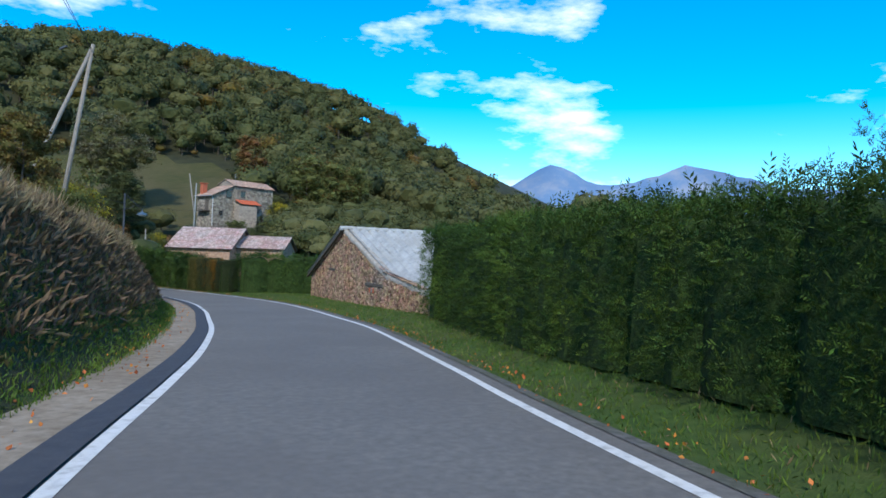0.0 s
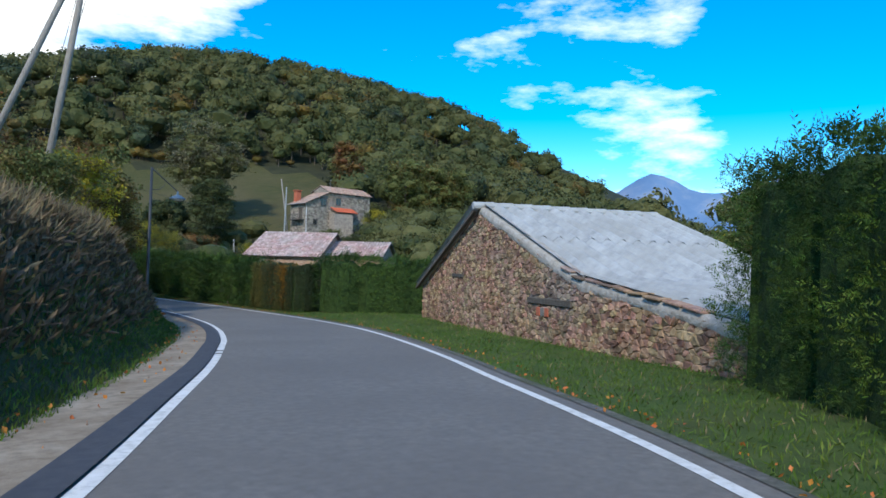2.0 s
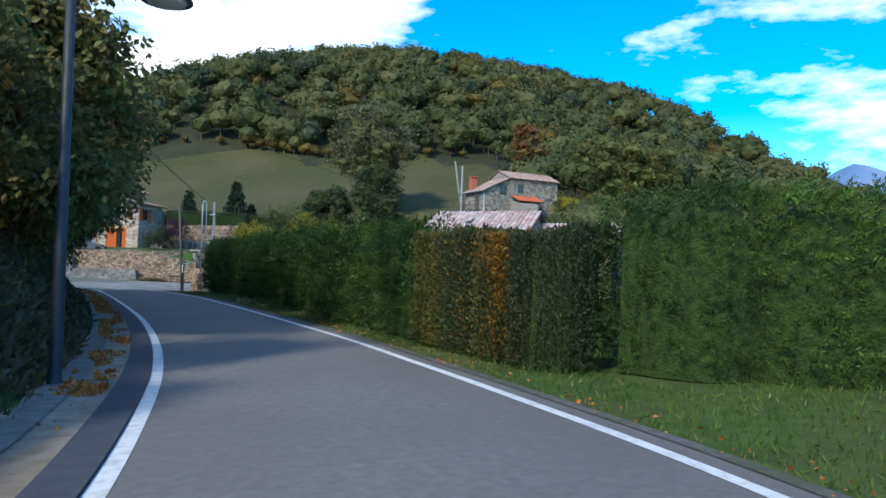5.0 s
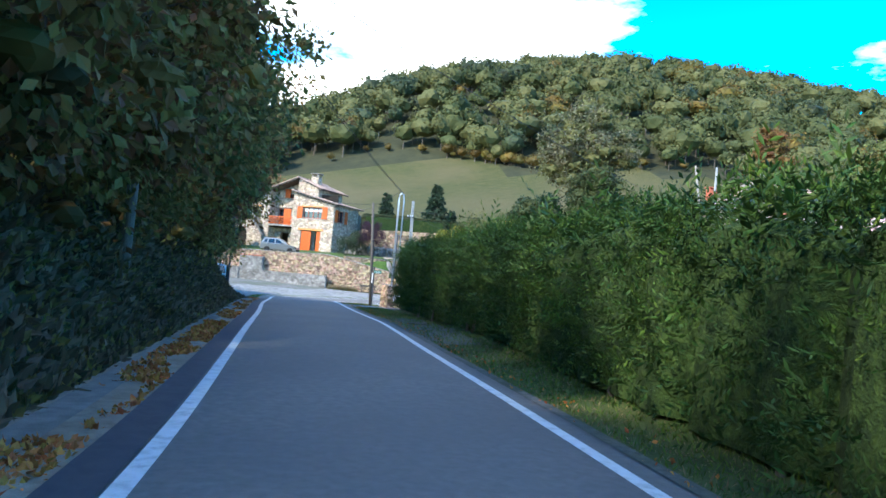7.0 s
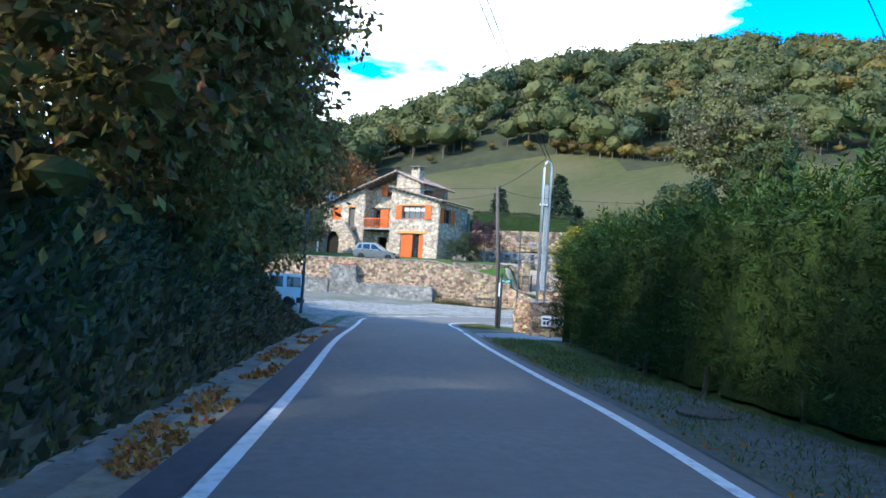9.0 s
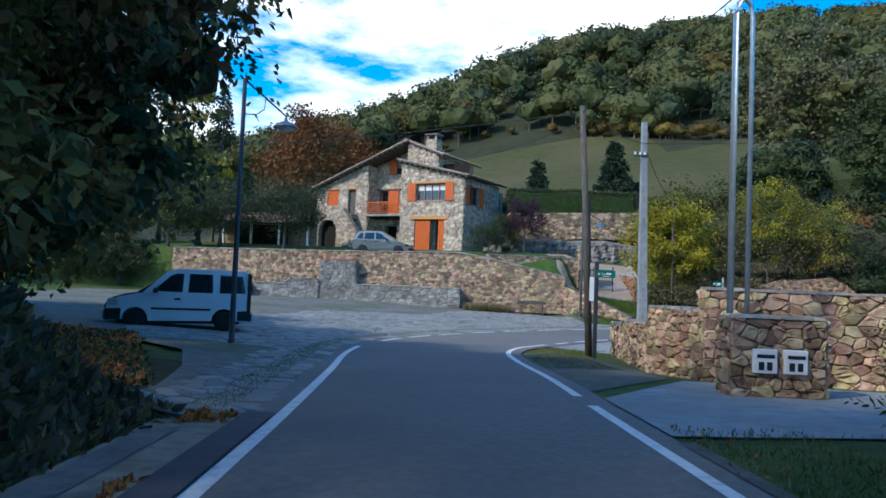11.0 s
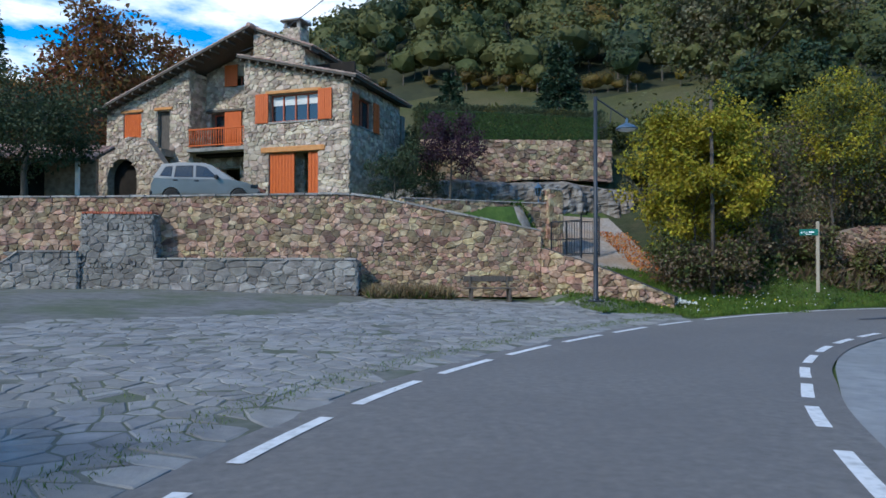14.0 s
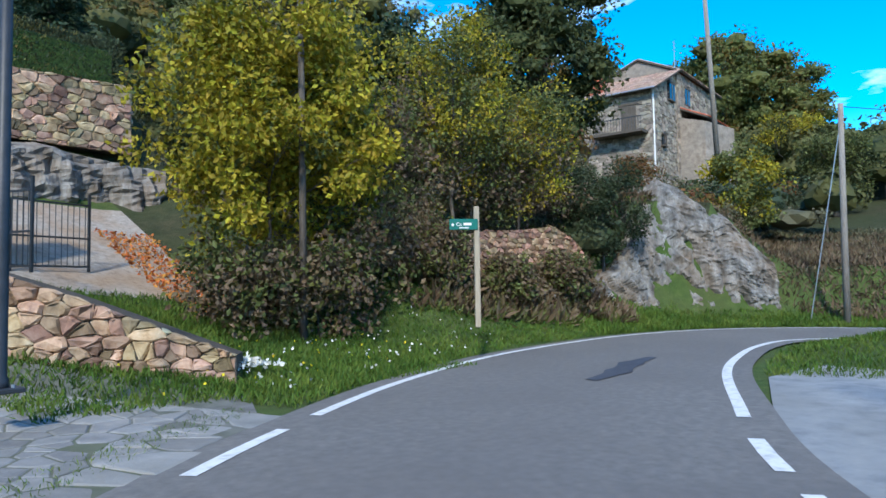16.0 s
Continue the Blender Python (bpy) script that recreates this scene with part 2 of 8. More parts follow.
M["wood_dark"] = ramp_mat("dark_weathered_wood", [(0.05, 0.042, 0.035), (0.10, 0.085, 0.07), (0.14, 0.12, 0.105)], scale=6, rough=0.85, bump=0.4, stretch=(5, 5, 0.6))
M["wood_grey"] = ramp_mat("grey_pole_wood", [(0.16, 0.14, 0.12), (0.25, 0.225, 0.20), (0.31, 0.29, 0.26)], scale=6, rough=0.9, bump=0.4, stretch=(6, 6, 0.5))
M["wood_pale"] = ramp_mat("pale_post_wood", [(0.30, 0.25, 0.18), (0.42, 0.36, 0.27)], scale=6, rough=0.85, bump=0.3, stretch=(6, 6, 0.5))
M["bark"] = ramp_mat("bark", [(0.05, 0.042, 0.035), (0.10, 0.085, 0.07), (0.15, 0.13, 0.11)], scale=5, rough=0.95, bump=0.8, bump_scale=18, bump_dist=0.03, stretch=(2, 2, 0.5))
M["iron"] = ramp_mat("dark_painted_iron", [(0.025, 0.03, 0.035), (0.04, 0.045, 0.055)], scale=8, rough=0.5, bump=0.1, metal=0.2, spec=0.5)
M["lamp_blue"] = ramp_mat("blue_grey_enamel", [(0.05, 0.09, 0.14), (0.07, 0.12, 0.18)], scale=8, rough=0.45, bump=0.05, spec=0.5)
M["steel"] = ramp_mat("galvanised_steel", [(0.34, 0.38, 0.42), (0.46, 0.50, 0.54)], scale=10, rough=0.45, bump=0.05, metal=0.7)
M["sign_green"] = ramp_mat("green_sign_paint", [(0.0, 0.11, 0.085), (0.0, 0.14, 0.105)], scale=3, rough=0.4, bump=0, spec=0.5)
M["white_paint"] = ramp_mat("white_paint", [(0.70, 0.71, 0.72), (0.80, 0.80, 0.80)], scale=4, rough=0.6, bump=0.05)
M["car_white"] = ramp_mat("white_car_paint", [(0.60, 0.66, 0.72), (0.66, 0.71, 0.76)], scale=1, rough=0.25, bump=0, spec=0.5)
M["car_silver"] = ramp_mat("silver_car_paint", [(0.20, 0.195, 0.18), (0.25, 0.245, 0.23)], scale=1, rough=0.28, bump=0, metal=0.55, spec=0.5)
M["car_dark"] = ramp_mat("dark_car_paint", [(0.02, 0.025, 0.035), (0.03, 0.035, 0.05)], scale=1, rough=0.25, bump=0, spec=0.5)
M["plastic"] = ramp_mat("black_plastic", [(0.012, 0.013, 0.015), (0.025, 0.026, 0.03)], scale=6, rough=0.6, bump=0.1)
M["tyre"] = ramp_mat("tyre_rubber", [(0.012, 0.012, 0.012), (0.03, 0.03, 0.03)], scale=12, rough=0.85, bump=0.2)
M["alloy"] = ramp_mat("wheel_cover", [(0.45, 0.46, 0.48), (0.56, 0.57, 0.6)], scale=5, rough=0.35, bump=0, metal=0.6)
M["glass"] = ramp_mat("dark_glass", [(0.012, 0.018, 0.025), (0.02, 0.028, 0.035)], scale=2, rough=0.08, bump=0, spec=0.8)
# near-black colour stands in for the shade of unlit rooms
M["inside"] = ramp_mat("interior_shade", [(0.012, 0.010, 0.008), (0.025, 0.02, 0.016)], scale=2, rough=0.95, bump=0)
M["curtain"] = ramp_mat("white_curtain", [(0.55, 0.55, 0.53), (0.68, 0.68, 0.66)], scale=9, rough=0.9, bump=0)
M["terracotta"] = ramp_mat("terracotta", [(0.34, 0.09, 0.05), (0.45, 0.14, 0.08)], scale=5, rough=0.85, bump=0.2)
M["leaf_cypress"] = leaf_mat("cypress_spray", [(0.018, 0.040, 0.009), (0.032, 0.070, 0.013), (0.06, 0.11, 0.018)], scale=0.9, translucent=0.12)
M["leaf_cypress_b"] = leaf_mat("bright_cypress_spray", [(0.034, 0.072, 0.011), (0.058, 0.11, 0.016), (0.10, 0.16, 0.024)], scale=0.9, translucent=0.12)
# darker green for the hedge filler: the shade between sprays put into colour
M["hedge_core"] = ramp_mat("inner_shade_green", [(0.012, 0.026, 0.007), (0.028, 0.055, 0.011), (0.05, 0.085, 0.016)], scale=9, rough=0.95, bump=0.9, bump_scale=26, bump_dist=0.06)
M["leaf_beech"] = leaf_mat("olive_hedge_leaf", [(0.07, 0.08, 0.022), (0.11, 0.108, 0.03), (0.16, 0.13, 0.036)], scale=1.2)
M["leaf_ochre"] = leaf_mat("ochre_hedge_leaf", [(0.16, 0.09, 0.015), (0.24, 0.13, 0.02), (0.30, 0.15, 0.02)], scale=1.2)
M["leaf_hazel"] = leaf_mat("dull_roadside_leaf", [(0.11, 0.10, 0.03), (0.19, 0.16, 0.05), (0.28, 0.22, 0.07)], scale=0.5, island=0.45, translucent=0.42)
M["leaf_rust"] = leaf_mat("rusty_roadside_leaf", [(0.10, 0.058, 0.022), (0.16, 0.085, 0.028), (0.20, 0.125, 0.036)], scale=0.5, island=0.45)
M["leaf_brush"] = leaf_mat("dull_brown_brush", [(0.075, 0.055, 0.032), (0.125, 0.092, 0.054), (0.18, 0.135, 0.082)], scale=0.7, translucent=0.1)
M["leaf_yellow"] = leaf_mat("yellow_green_leaf", [(0.18, 0.165, 0.013), (0.31, 0.27, 0.022), (0.45, 0.38, 0.034)], scale=0.7)
M["leaf_grey"] = leaf_mat("grey_green_leaf", [(0.10, 0.10, 0.06), (0.15, 0.145, 0.085), (0.19, 0.17, 0.09)], scale=0.7)
M["leaf_purple"] = leaf_mat("purple_leaf", [(0.03, 0.016, 0.025), (0.055, 0.026, 0.042), (0.08, 0.035, 0.05)], scale=0.7)
M["leaf_fir"] = leaf_mat("fir_needles", [(0.012, 0.028, 0.016), (0.022, 0.045, 0.022), (0.035, 0.06, 0.03)], scale=0.6, translucent=0.12)
M["leaf_olive"] = leaf_mat("dark_olive_leaf", [(0.03, 0.045, 0.022), (0.05, 0.07, 0.032), (0.075, 0.09, 0.045)], scale=0.7)
M["leaf_willow"] = leaf_mat("willow_leaf", [(0.07, 0.085, 0.026), (0.115, 0.135, 0.04), (0.16, 0.175, 0.055)], scale=0.5)
M["leaf_oak"] = leaf_mat("oak_leaf", [(0.040, 0.051, 0.020), (0.066, 0.078, 0.029), (0.104, 0.109, 0.041)], scale=0.13, island=0.10, spec=0.1, translucent=0.15)
M["leaf_oak_b"] = leaf_mat("light_oak_leaf", [(0.063, 0.072, 0.029), (0.095, 0.100, 0.038), (0.133, 0.128, 0.05)], scale=0.13, island=0.10, spec=0.1, translucent=0.15)
M["leaf_gold"] = leaf_mat("golden_leaf", [(0.075, 0.065, 0.016), (0.12, 0.088, 0.019), (0.18, 0.115, 0.022)], scale=0.25)
M["leaf_redbrown"] = leaf_mat("red_brown_leaf", [(0.12, 0.05, 0.02), (0.19, 0.075, 0.025), (0.24, 0.105, 0.03)], scale=0.15)
M["blade"] = leaf_mat("grass_blade", [(0.045, 0.092, 0.013), (0.08, 0.142, 0.02), (0.13, 0.19, 0.034)], scale=0.8, translucent=0.25)
M["blade_dry"] = leaf_mat("dry_grass_blade", [(0.16, 0.12, 0.06), (0.24, 0.185, 0.10), (0.30, 0.24, 0.14)], scale=0.8, translucent=0.25)
M["litter"] = leaf_mat("fallen_leaf", [(0.34, 0.11, 0.025), (0.47, 0.175, 0.04), (0.52, 0.26, 0.07)], scale=2, translucent=0.1)
M["flower_white"] = leaf_mat("white_petal", [(0.65, 0.65, 0.6), (0.75, 0.75, 0.72)], scale=3, translucent=0.2)
M["flower_yellow"] = leaf_mat("yellow_petal", [(0.6, 0.5, 0.02), (0.7, 0.6, 0.03)], scale=3, translucent=0.2)
# the blue is distance haze painted into the mountains' base colour
M["mountain"] = ramp_mat("haze_blue_mountain", [(0.08, 0.17, 0.33), (0.13, 0.22, 0.37), (0.28, 0.31, 0.38)], scale=0.004, rough=1.0, bump=0, large=(0.0015, (0.05, 0.10, 0.2), 0.5))


# ---- mesh tools ----
class Build:
    """Collects corners and faces of one mesh."""

    def __init__(self):
        self.v, self.f, self.mi = [], [], []

    def add(self, v, f, mi=0):
        k = len(self.v)
        self.v.extend([tuple(p) for p in v])
        self.f.extend([tuple(k + i for i in q) for q in f])
        self.mi.extend([mi] * len(f))

    def box(self, a, b, m=None, bevel=0.0, mi=0):
        """An upright box from corner a to corner b, edges chamfered by bevel."""
        (x0, y0, z0), (x1, y1, z1) = a, b
        if bevel <= 0:
            v = [(x, y, z) for z in (z0, z1) for y in (y0, y1) for x in (x0, x1)]
            f = [(0, 2, 3, 1), (4, 5, 7, 6), (0, 1, 5, 4), (2, 6, 7, 3), (0, 4, 6, 2), (1, 3, 7, 5)]
        else:
            c = bevel
            v, f = [], []
            for z, s in ((z0, c), (z0 + c, 0), (z1 - c, 0), (z1, c)):
                for px, py in ((x0 + c, y0), (x1 - c, y0), (x1, y0 + c), (x1, y1 - c), (x1 - c, y1), (x0 + c, y1), (x0, y1 - c), (x0, y0 + c)):
                    v.append((min(max(px, x0 + s), x1 - s), min(max(py, y0 + s), y1 - s), z))
            for r in range(3):
                for i in range(8):
                    j = (i + 1) % 8
                    f.append((8 * r + i, 8 * r + j, 8 * r + 8 + j, 8 * r + 8 + i))
            f.append(tuple(range(7, -1, -1)))
            f.append(tuple(range(24, 32)))
        if m is not None:
            v = [m @ Vector(p) for p in v]
        self.add(v, f, mi)
        return self

    def tube(self, pts, radii, n=8, mi=0, cap=True):
        """A tapered tube along a line of points."""
        pts = [Vector(p) for p in pts]
        v, f = [], []
        for i, p in enumerate(pts):
            d = (pts[min(i + 1, len(pts) - 1)] - pts[max(i - 1, 0)]).normalized()
            a = Vector((0, 0, 1)) if abs(d.z) < 0.9 else Vector((1, 0, 0))
            u = d.cross(a).normalized()
            w = d.cross(u)
            for k in range(n):
                t = 2 * math.pi * k / n
                v.append(p + (u * math.cos(t) + w * math.sin(t)) * radii[i])
        for i in range(len(pts) - 1):
            for k in range(n):
                j = (k + 1) % n
                f.append((i * n + k, i * n + j, (i + 1) * n + j, (i + 1) * n + k))
        if cap:
            f.append(tuple(range(n - 1, -1, -1)))
            f.append(tuple(range((len(pts) - 1) * n, len(pts) * n)))
        self.add(v, f, mi)
        return self

    def prism(self, poly, depth, m, mi=0):
        """A polygon in the xz plane of m, extruded along its y by depth."""
        n = len(poly)
        v = [m @ Vector((x, 0, z)) for x, z in poly] + [m @ Vector((x, depth, z)) for x, z in poly]
        f = [tuple(range(n)), tuple(range(2 * n - 1, n - 1, -1))] + [(i, i + n, (i + 1) % n + n, (i + 1) % n) for i in range(n)]
        self.add(v, f, mi)
        return self

    def lathe(self, prof, centre=(0, 0, 0), n=16, m=None, mi=0):
        """A turned form: (radius, height) pairs about a vertical axis."""
        v, f = [], []
        for r, z in prof:
            for k in range(n):
                t = 2 * math.pi * k / n
                p = Vector((centre[0] + r * math.cos(t), centre[1] + r * math.sin(t), centre[2] + z))
                v.append(m @ p if m is not None else p)
        for i in range(len(prof) - 1):
            for k in range(n):
                j = (k + 1) % n
                f.append((i * n + k, i * n + j, (i + 1) * n + j, (i + 1) * n + k))
        f.append(tuple(range(n - 1, -1, -1)))
        f.append(tuple(range((len(prof) - 1) * n, len(prof) * n)))
        self.add(v, f, mi)
        return self

    def cards(self, pos, direction, normal, length, width, mi=0):
        """Pointed leaves: one folded diamond each, from pos along direction."""
        pos, d, n = (np.asarray(a, float) for a in (pos, direction, normal))
        d = d / (np.linalg.norm(d, axis=1, keepdims=True) + 1e-9)
        s = np.cross(d, n)
        s /= np.linalg.norm(s, axis=1, keepdims=True) + 1e-9
        up = np.cross(s, d)
        L, W = np.asarray(length).reshape(-1, 1), np.asarray(width).reshape(-1, 1)
        a, c = pos, pos + d * L
        mid = pos + d * L * 0.5
        b1, b2 = mid + s * W / 2 + up * W * 0.12, mid - s * W / 2 + up * W * 0.12
        v = np.stack([a, b1, c, b2], 1).reshape(-1, 3)
        k = len(self.v)
        self.v.extend(map(tuple, v.tolist()))
        i = np.arange(len(pos)) * 4 + k
        self.f.extend(map(tuple, np.stack([i, i + 1, i + 2, i + 3], 1).tolist()))
        self.mi.extend([mi] * len(pos))
        return self

    def mesh(self, name, mats, smooth=False):
        me = bpy.data.meshes.new(name)
        me.from_pydata(self.v, [], self.f)
        for m in mats if isinstance(mats, (list, tuple)) else [mats]:
            me.materials.append(m)
        if any(self.mi):
            me.polygons.foreach_set("material_index", self.mi)
        if smooth:
            me.polygons.foreach_set("use_smooth", [True] * len(self.f))
        me.update()
        return me


def part(name, b, mats, parent=None, label="", smooth=False, at=None, kind=""):
    """One mesh object, under its thing or part."""
    ob = new(name, b.mesh(name, mats, smooth))
    if at is not None:
        ob.matrix_basis = at
    if parent is not None:
        ob.parent = parent
    return tagged(ob, label, kind=kind)


def thing(name, label, category, at=None, group="", kind=""):
    e = new(name)
    e.empty_display_size = 0.2
    if at is not None:
        e.matrix_basis = at
    return tagged(e, label, category, group, kind)


def structure(name, b, mats, label="", smooth=False, category=""):
    return tagged(part(name, b, mats, smooth=smooth), label, category, kind="structure")


def spline(pts, step=0.5):
    """Even points along a smooth line through pts."""
    p = np.array(pts, float)
    q = np.vstack([2 * p[0] - p[1], p, 2 * p[-1] - p[-2]])
    out = []
    for i in range(1, len(q) - 2):
        n = max(2, int(np.linalg.norm(q[i + 1] - q[i]) / 0.1))
        for t in np.arange(n) / n:
            a, b, c, d = q[i - 1], q[i], q[i + 1], q[i + 2]
            out.append(0.5 * (2 * b + (c - a) * t + (2 * a - 5 * b + 4 * c - d) * t * t + (3 * b - a - 3 * c + d) * t ** 3))
    out.append(q[-2])
    out = np.array(out)
    s = np.concatenate([[0], np.cumsum(np.linalg.norm(np.diff(out, axis=0), axis=1))])
    u = np.arange(0, s[-1], step)
    return np.stack([np.interp(u, s, out[:, k]) for k in range(out.shape[1])], 1)


def sstep(t):
    t = np.clip(t, 0, 1)
    return t * t * (3 - 2 * t)


# ---- the road and the lie of the land ----
LEFT = spline([(-14, -18), (-5, -5.5), (0.3, 2.0), (4.56, 8.2), (7.55, 12.34), (10.1, 16.0), (13.2, 20.9), (15.6, 25.2), (17.4, 28.5), (19.0, 31.8), (20.0, 34.0), (21.25, 37.3), (22.3, 41.0), (23.0, 45.0), (23.4, 48.4), (23.65, 52.5), (23.75, 58), (23.65, 64),
               (23.5, 70), (23.35, 77), (23.05, 85.2), (23.0, 92), (22.9, 97), (22.75, 101.5), (22.95, 105.0), (23.68, 108.05), (24.7, 110.45), (26.1, 112.8), (27.6, 114.7),
               (29.55, 116.75), (31.55, 118.5), (34.4, 120.65), (37.0, 122.1), (39.6, 123.25), (43.3, 124.35), (47.4, 124.75), (51.0, 124.6), (54.3, 123.6), (56.8, 121.6), (58.5, 118.2), (59.6, 112), (61, 100), (63, 80)])
RIGHT = spline([(-10, -21), (-1.0, -8.2), (4.4, -0.2), (8.0, 5.2), (10.3, 8.5), (12.2, 11.1), (15.5, 15.8), (18.3, 20.1), (20.8, 24.9), (22.1, 27.4), (23.5, 30.4), (24.8, 33.5), (25.95, 36.9), (26.75, 40.8), (27.1, 44.5), (27.3, 48), (27.45, 51), (27.5, 55), (27.5, 60),
                (27.45, 67), (27.5, 72), (27.5, 76), (27.3, 80), (27.1, 86), (27.1, 92), (27.2, 97), (27.15, 101), (27.3, 104), (27.9, 106.4), (28.8, 108.1), (30.5, 110.6), (31.9, 112.3),
                (33.2, 113.8), (35.4, 115.75), (37.88, 117.33), (40.48, 118.45), (43.16, 119.49), (45.46, 120.11), (48.5, 120.6), (51.0, 120.4), (53.0, 118.6), (54.6, 115.6), (55.7, 111), (57.0, 100), (59.0, 80)])
EYES = np.array([r[1:4] for r in PATH])
EYES = np.vstack([[-14, -18.5, 3.4], [-5.5, -7.4, 2.9], EYES, [36, 118.5, -0.26], [45, 121.9, -0.22], [52, 122.1, -0.22], [56.2, 118.2, -0.3], [58.6, 105, -0.6], [61, 80, -1.5]])
_s = spline(EYES, 0.5)
MID, MIDZ = _s[:, :2], _s[:, 2] - 1.47
HILLS = [(96.81, 209.41, 346.99, 272.32, 137.83, -0.1), (-106.64, -352.66, -124.36, 59.58, 159.71, -1.51), (7.94, 135.65, 28.99, 56.5, 643.97, 0.05), (10.72, 58.23, 273.98, 29.93, 32.46, -0.55), (-29.16, -86.7, 393.57, 366.61, 42.82, 1.36)]


def hill(x, y):
    z = np.full(np.shape(x), -2.0)
    for A, cx, cy, sx, sy, th in HILLS:
        dx, dy = x - cx, y - cy
        c, s = math.cos(th), math.sin(th)
        rise = A * np.exp(-((dx * c + dy * s) / sx) ** 2 - ((-dx * s + dy * c) / sy) ** 2)
        z = z + (rise * sstep((y - 0.62 * x - 15) / 40) if 100 < cx < 150 else rise)
    return z


def near(x, y, line):
    """Distance to a line of points, and which of them is nearest."""
    x, y = np.ravel(x), np.ravel(y)
    best, arg = np.full(x.shape, 1e9), np.zeros(x.shape, int)
    for c in range(0, len(x), 20000):
        d = (x[c:c + 20000, None] - line[None, :, 0]) ** 2 + (y[c:c + 20000, None] - line[None, :, 1]) ** 2
        arg[c:c + 20000] = d.argmin(1)
        best[c:c + 20000] = np.sqrt(d.min(1))
    return best, arg


def road_z(x, y):
    x, y = np.ravel(np.asarray(x, float)), np.ravel(np.asarray(y, float))
    out = np.zeros(x.shape)
    for c in range(0, len(x), 20000):
        d = (x[c:c + 20000, None] - MID[None, :, 0]) ** 2 + (y[c:c + 20000, None] - MID[None, :, 1]) ** 2
        w = np.exp(-(d - d.min(1, keepdims=True)) / 32)
        out[c:c + 20000] = (w * MIDZ).sum(1) / w.sum(1)
    return out


def side(x, y, line, arg):
    """+ to the right of a line, - to the left of it."""
    a = np.clip(arg, 1, len(line) - 2)
    d = line[a + 1] - line[a - 1]
    return np.sign(d[:, 1] * (np.ravel(x) - line[a, 0]) - d[:, 0] * (np.ravel(y) - line[a, 1]))


def wall_y(x):
    """The front of the terrace wall."""
    return 127.95 + (34 - x) * 0.155


def ground_z(x, y):
    shape = np.shape(x)
    x, y = np.ravel(np.asarray(x, float)), np.ravel(np.asarray(y, float))
    base, h = road_z(x, y), hill(x, y)
    dl, al = near(x, y, LEFT)
    dr, ar = near(x, y, RIGHT)
    sl, sr = side(x, y, LEFT, al), side(x, y, RIGHT, ar)
    z = base.copy()
    # bank on the left, up to the little square
    outl = np.where(sl < 0, dl, 0.0)
    ly = LEFT[al, 1]
    lx = LEFT[al, 0]
    foot = 1.10 + 0.12 * sstep((ly - 38) / 8)
    fade = 1 - sstep((ly - 88) / 7)
    wob = np.array([noise.noise(Vector((a * 0.35, b * 0.35, 0.0))) for a, b in zip(x, y)]) if len(x) < 400000 else 0.0
    bank = (3.0 + 0.5 * wob) * sstep((outl - foot) / 2.7) + 0.12 * np.clip(outl - 4, 0, 40)
    z = np.where((sl < 0) & (ly < 96), base + bank * fade, z)
    # square: rises gently to the terrace wall
    sq = (sl < 0) & (ly >= 88)
    plaza = base + np.clip(0.052 * outl, 0, 0.78)
    z = np.where(sq & (ly >= 96), plaza, z)
    z = np.where(sq & (ly < 96), np.maximum(z, plaza * sstep((ly - 88) / 8) + z * (1 - sstep((ly - 88) / 8))), z)
    # far side of the road past the square: grass bank, then the hillside
    k = sstep((x - 33.6 - 0.9 * np.clip(126.5 - y, 0, 4)) / 1.6) * (sl < 0)
    run = 16 - 9.5 * sstep((x - 40.5) / 8)
    slope = base + 0.10 * np.clip(outl - 0.5, 0, 2.2) + np.maximum(0, h - base) * sstep((outl - 1.6) / run) * 0.95
    slope = slope + np.maximum(0, 6.0 - slope) * sstep((y - 138.2) / 0.8) * (1 - sstep((x - 41.5) / 6))
    z = np.where((sl < 0) & (lx > 34), z * (1 - k) + slope * k, z)
    # past the bend: bank below the old wall, then the rock cut
    kb = sstep((x - 42.5) / 3.0) * (sl < 0) * (lx > 36)
    low_bank = np.interp(outl, [0, 0.8, 2.0, 4.2, 4.75, 5.1, 40], [0, 0.08, 0.45, 1.95, 2.1, 3.1, 8.4])
    cut = np.interp(outl, [0, 1.2, 2.6, 3.3, 4.6, 40], [0, 0.08, 0.35, 0.9, 4.9, 10.2])
    cut_low = np.interp(outl, [0, 1.2, 2.6, 3.3, 4.6, 40], [0, 0.08, 0.3, 0.6, 2.2, 9.2])
    kc, kd = sstep((x - 53.0) / 3.2), sstep((x - 59.2) / 2.5)
    bend = base + (low_bank * (1 - kc) + cut * kc) * (1 - kd) + cut_low * kd
    z = z * (1 - kb) + bend * kb
    # ground behind the terrace wall
    gap = y - wall_y(x) - 0.45
    low = np.interp(x, [27.0, 28.2, 34.0], [2.22, 2.12, 1.02])
    terr = low + (2.25 - low) * sstep((gap - 1.9) / 0.35) + 0.67 * sstep((gap - 1.5) / 6) + np.maximum(0, h - 2.9) * sstep((y - 141 - 0.3 * np.clip(28 - x, 0, 30)) / 14)
    tk = sstep(gap / 0.35) * (1 - sstep((x - 33.2 - 0.5 * np.clip(y - 129, 0, 5)) / 1.2))
    z = np.where((sl < 0) & (ly > 96) & (y > 118), z * (1 - tk) + terr * tk, z)
    # verge on the right, then the fields
    outr = np.where(sr > 0, dr, 0.0)
    ry = RIGHT[ar, 1]
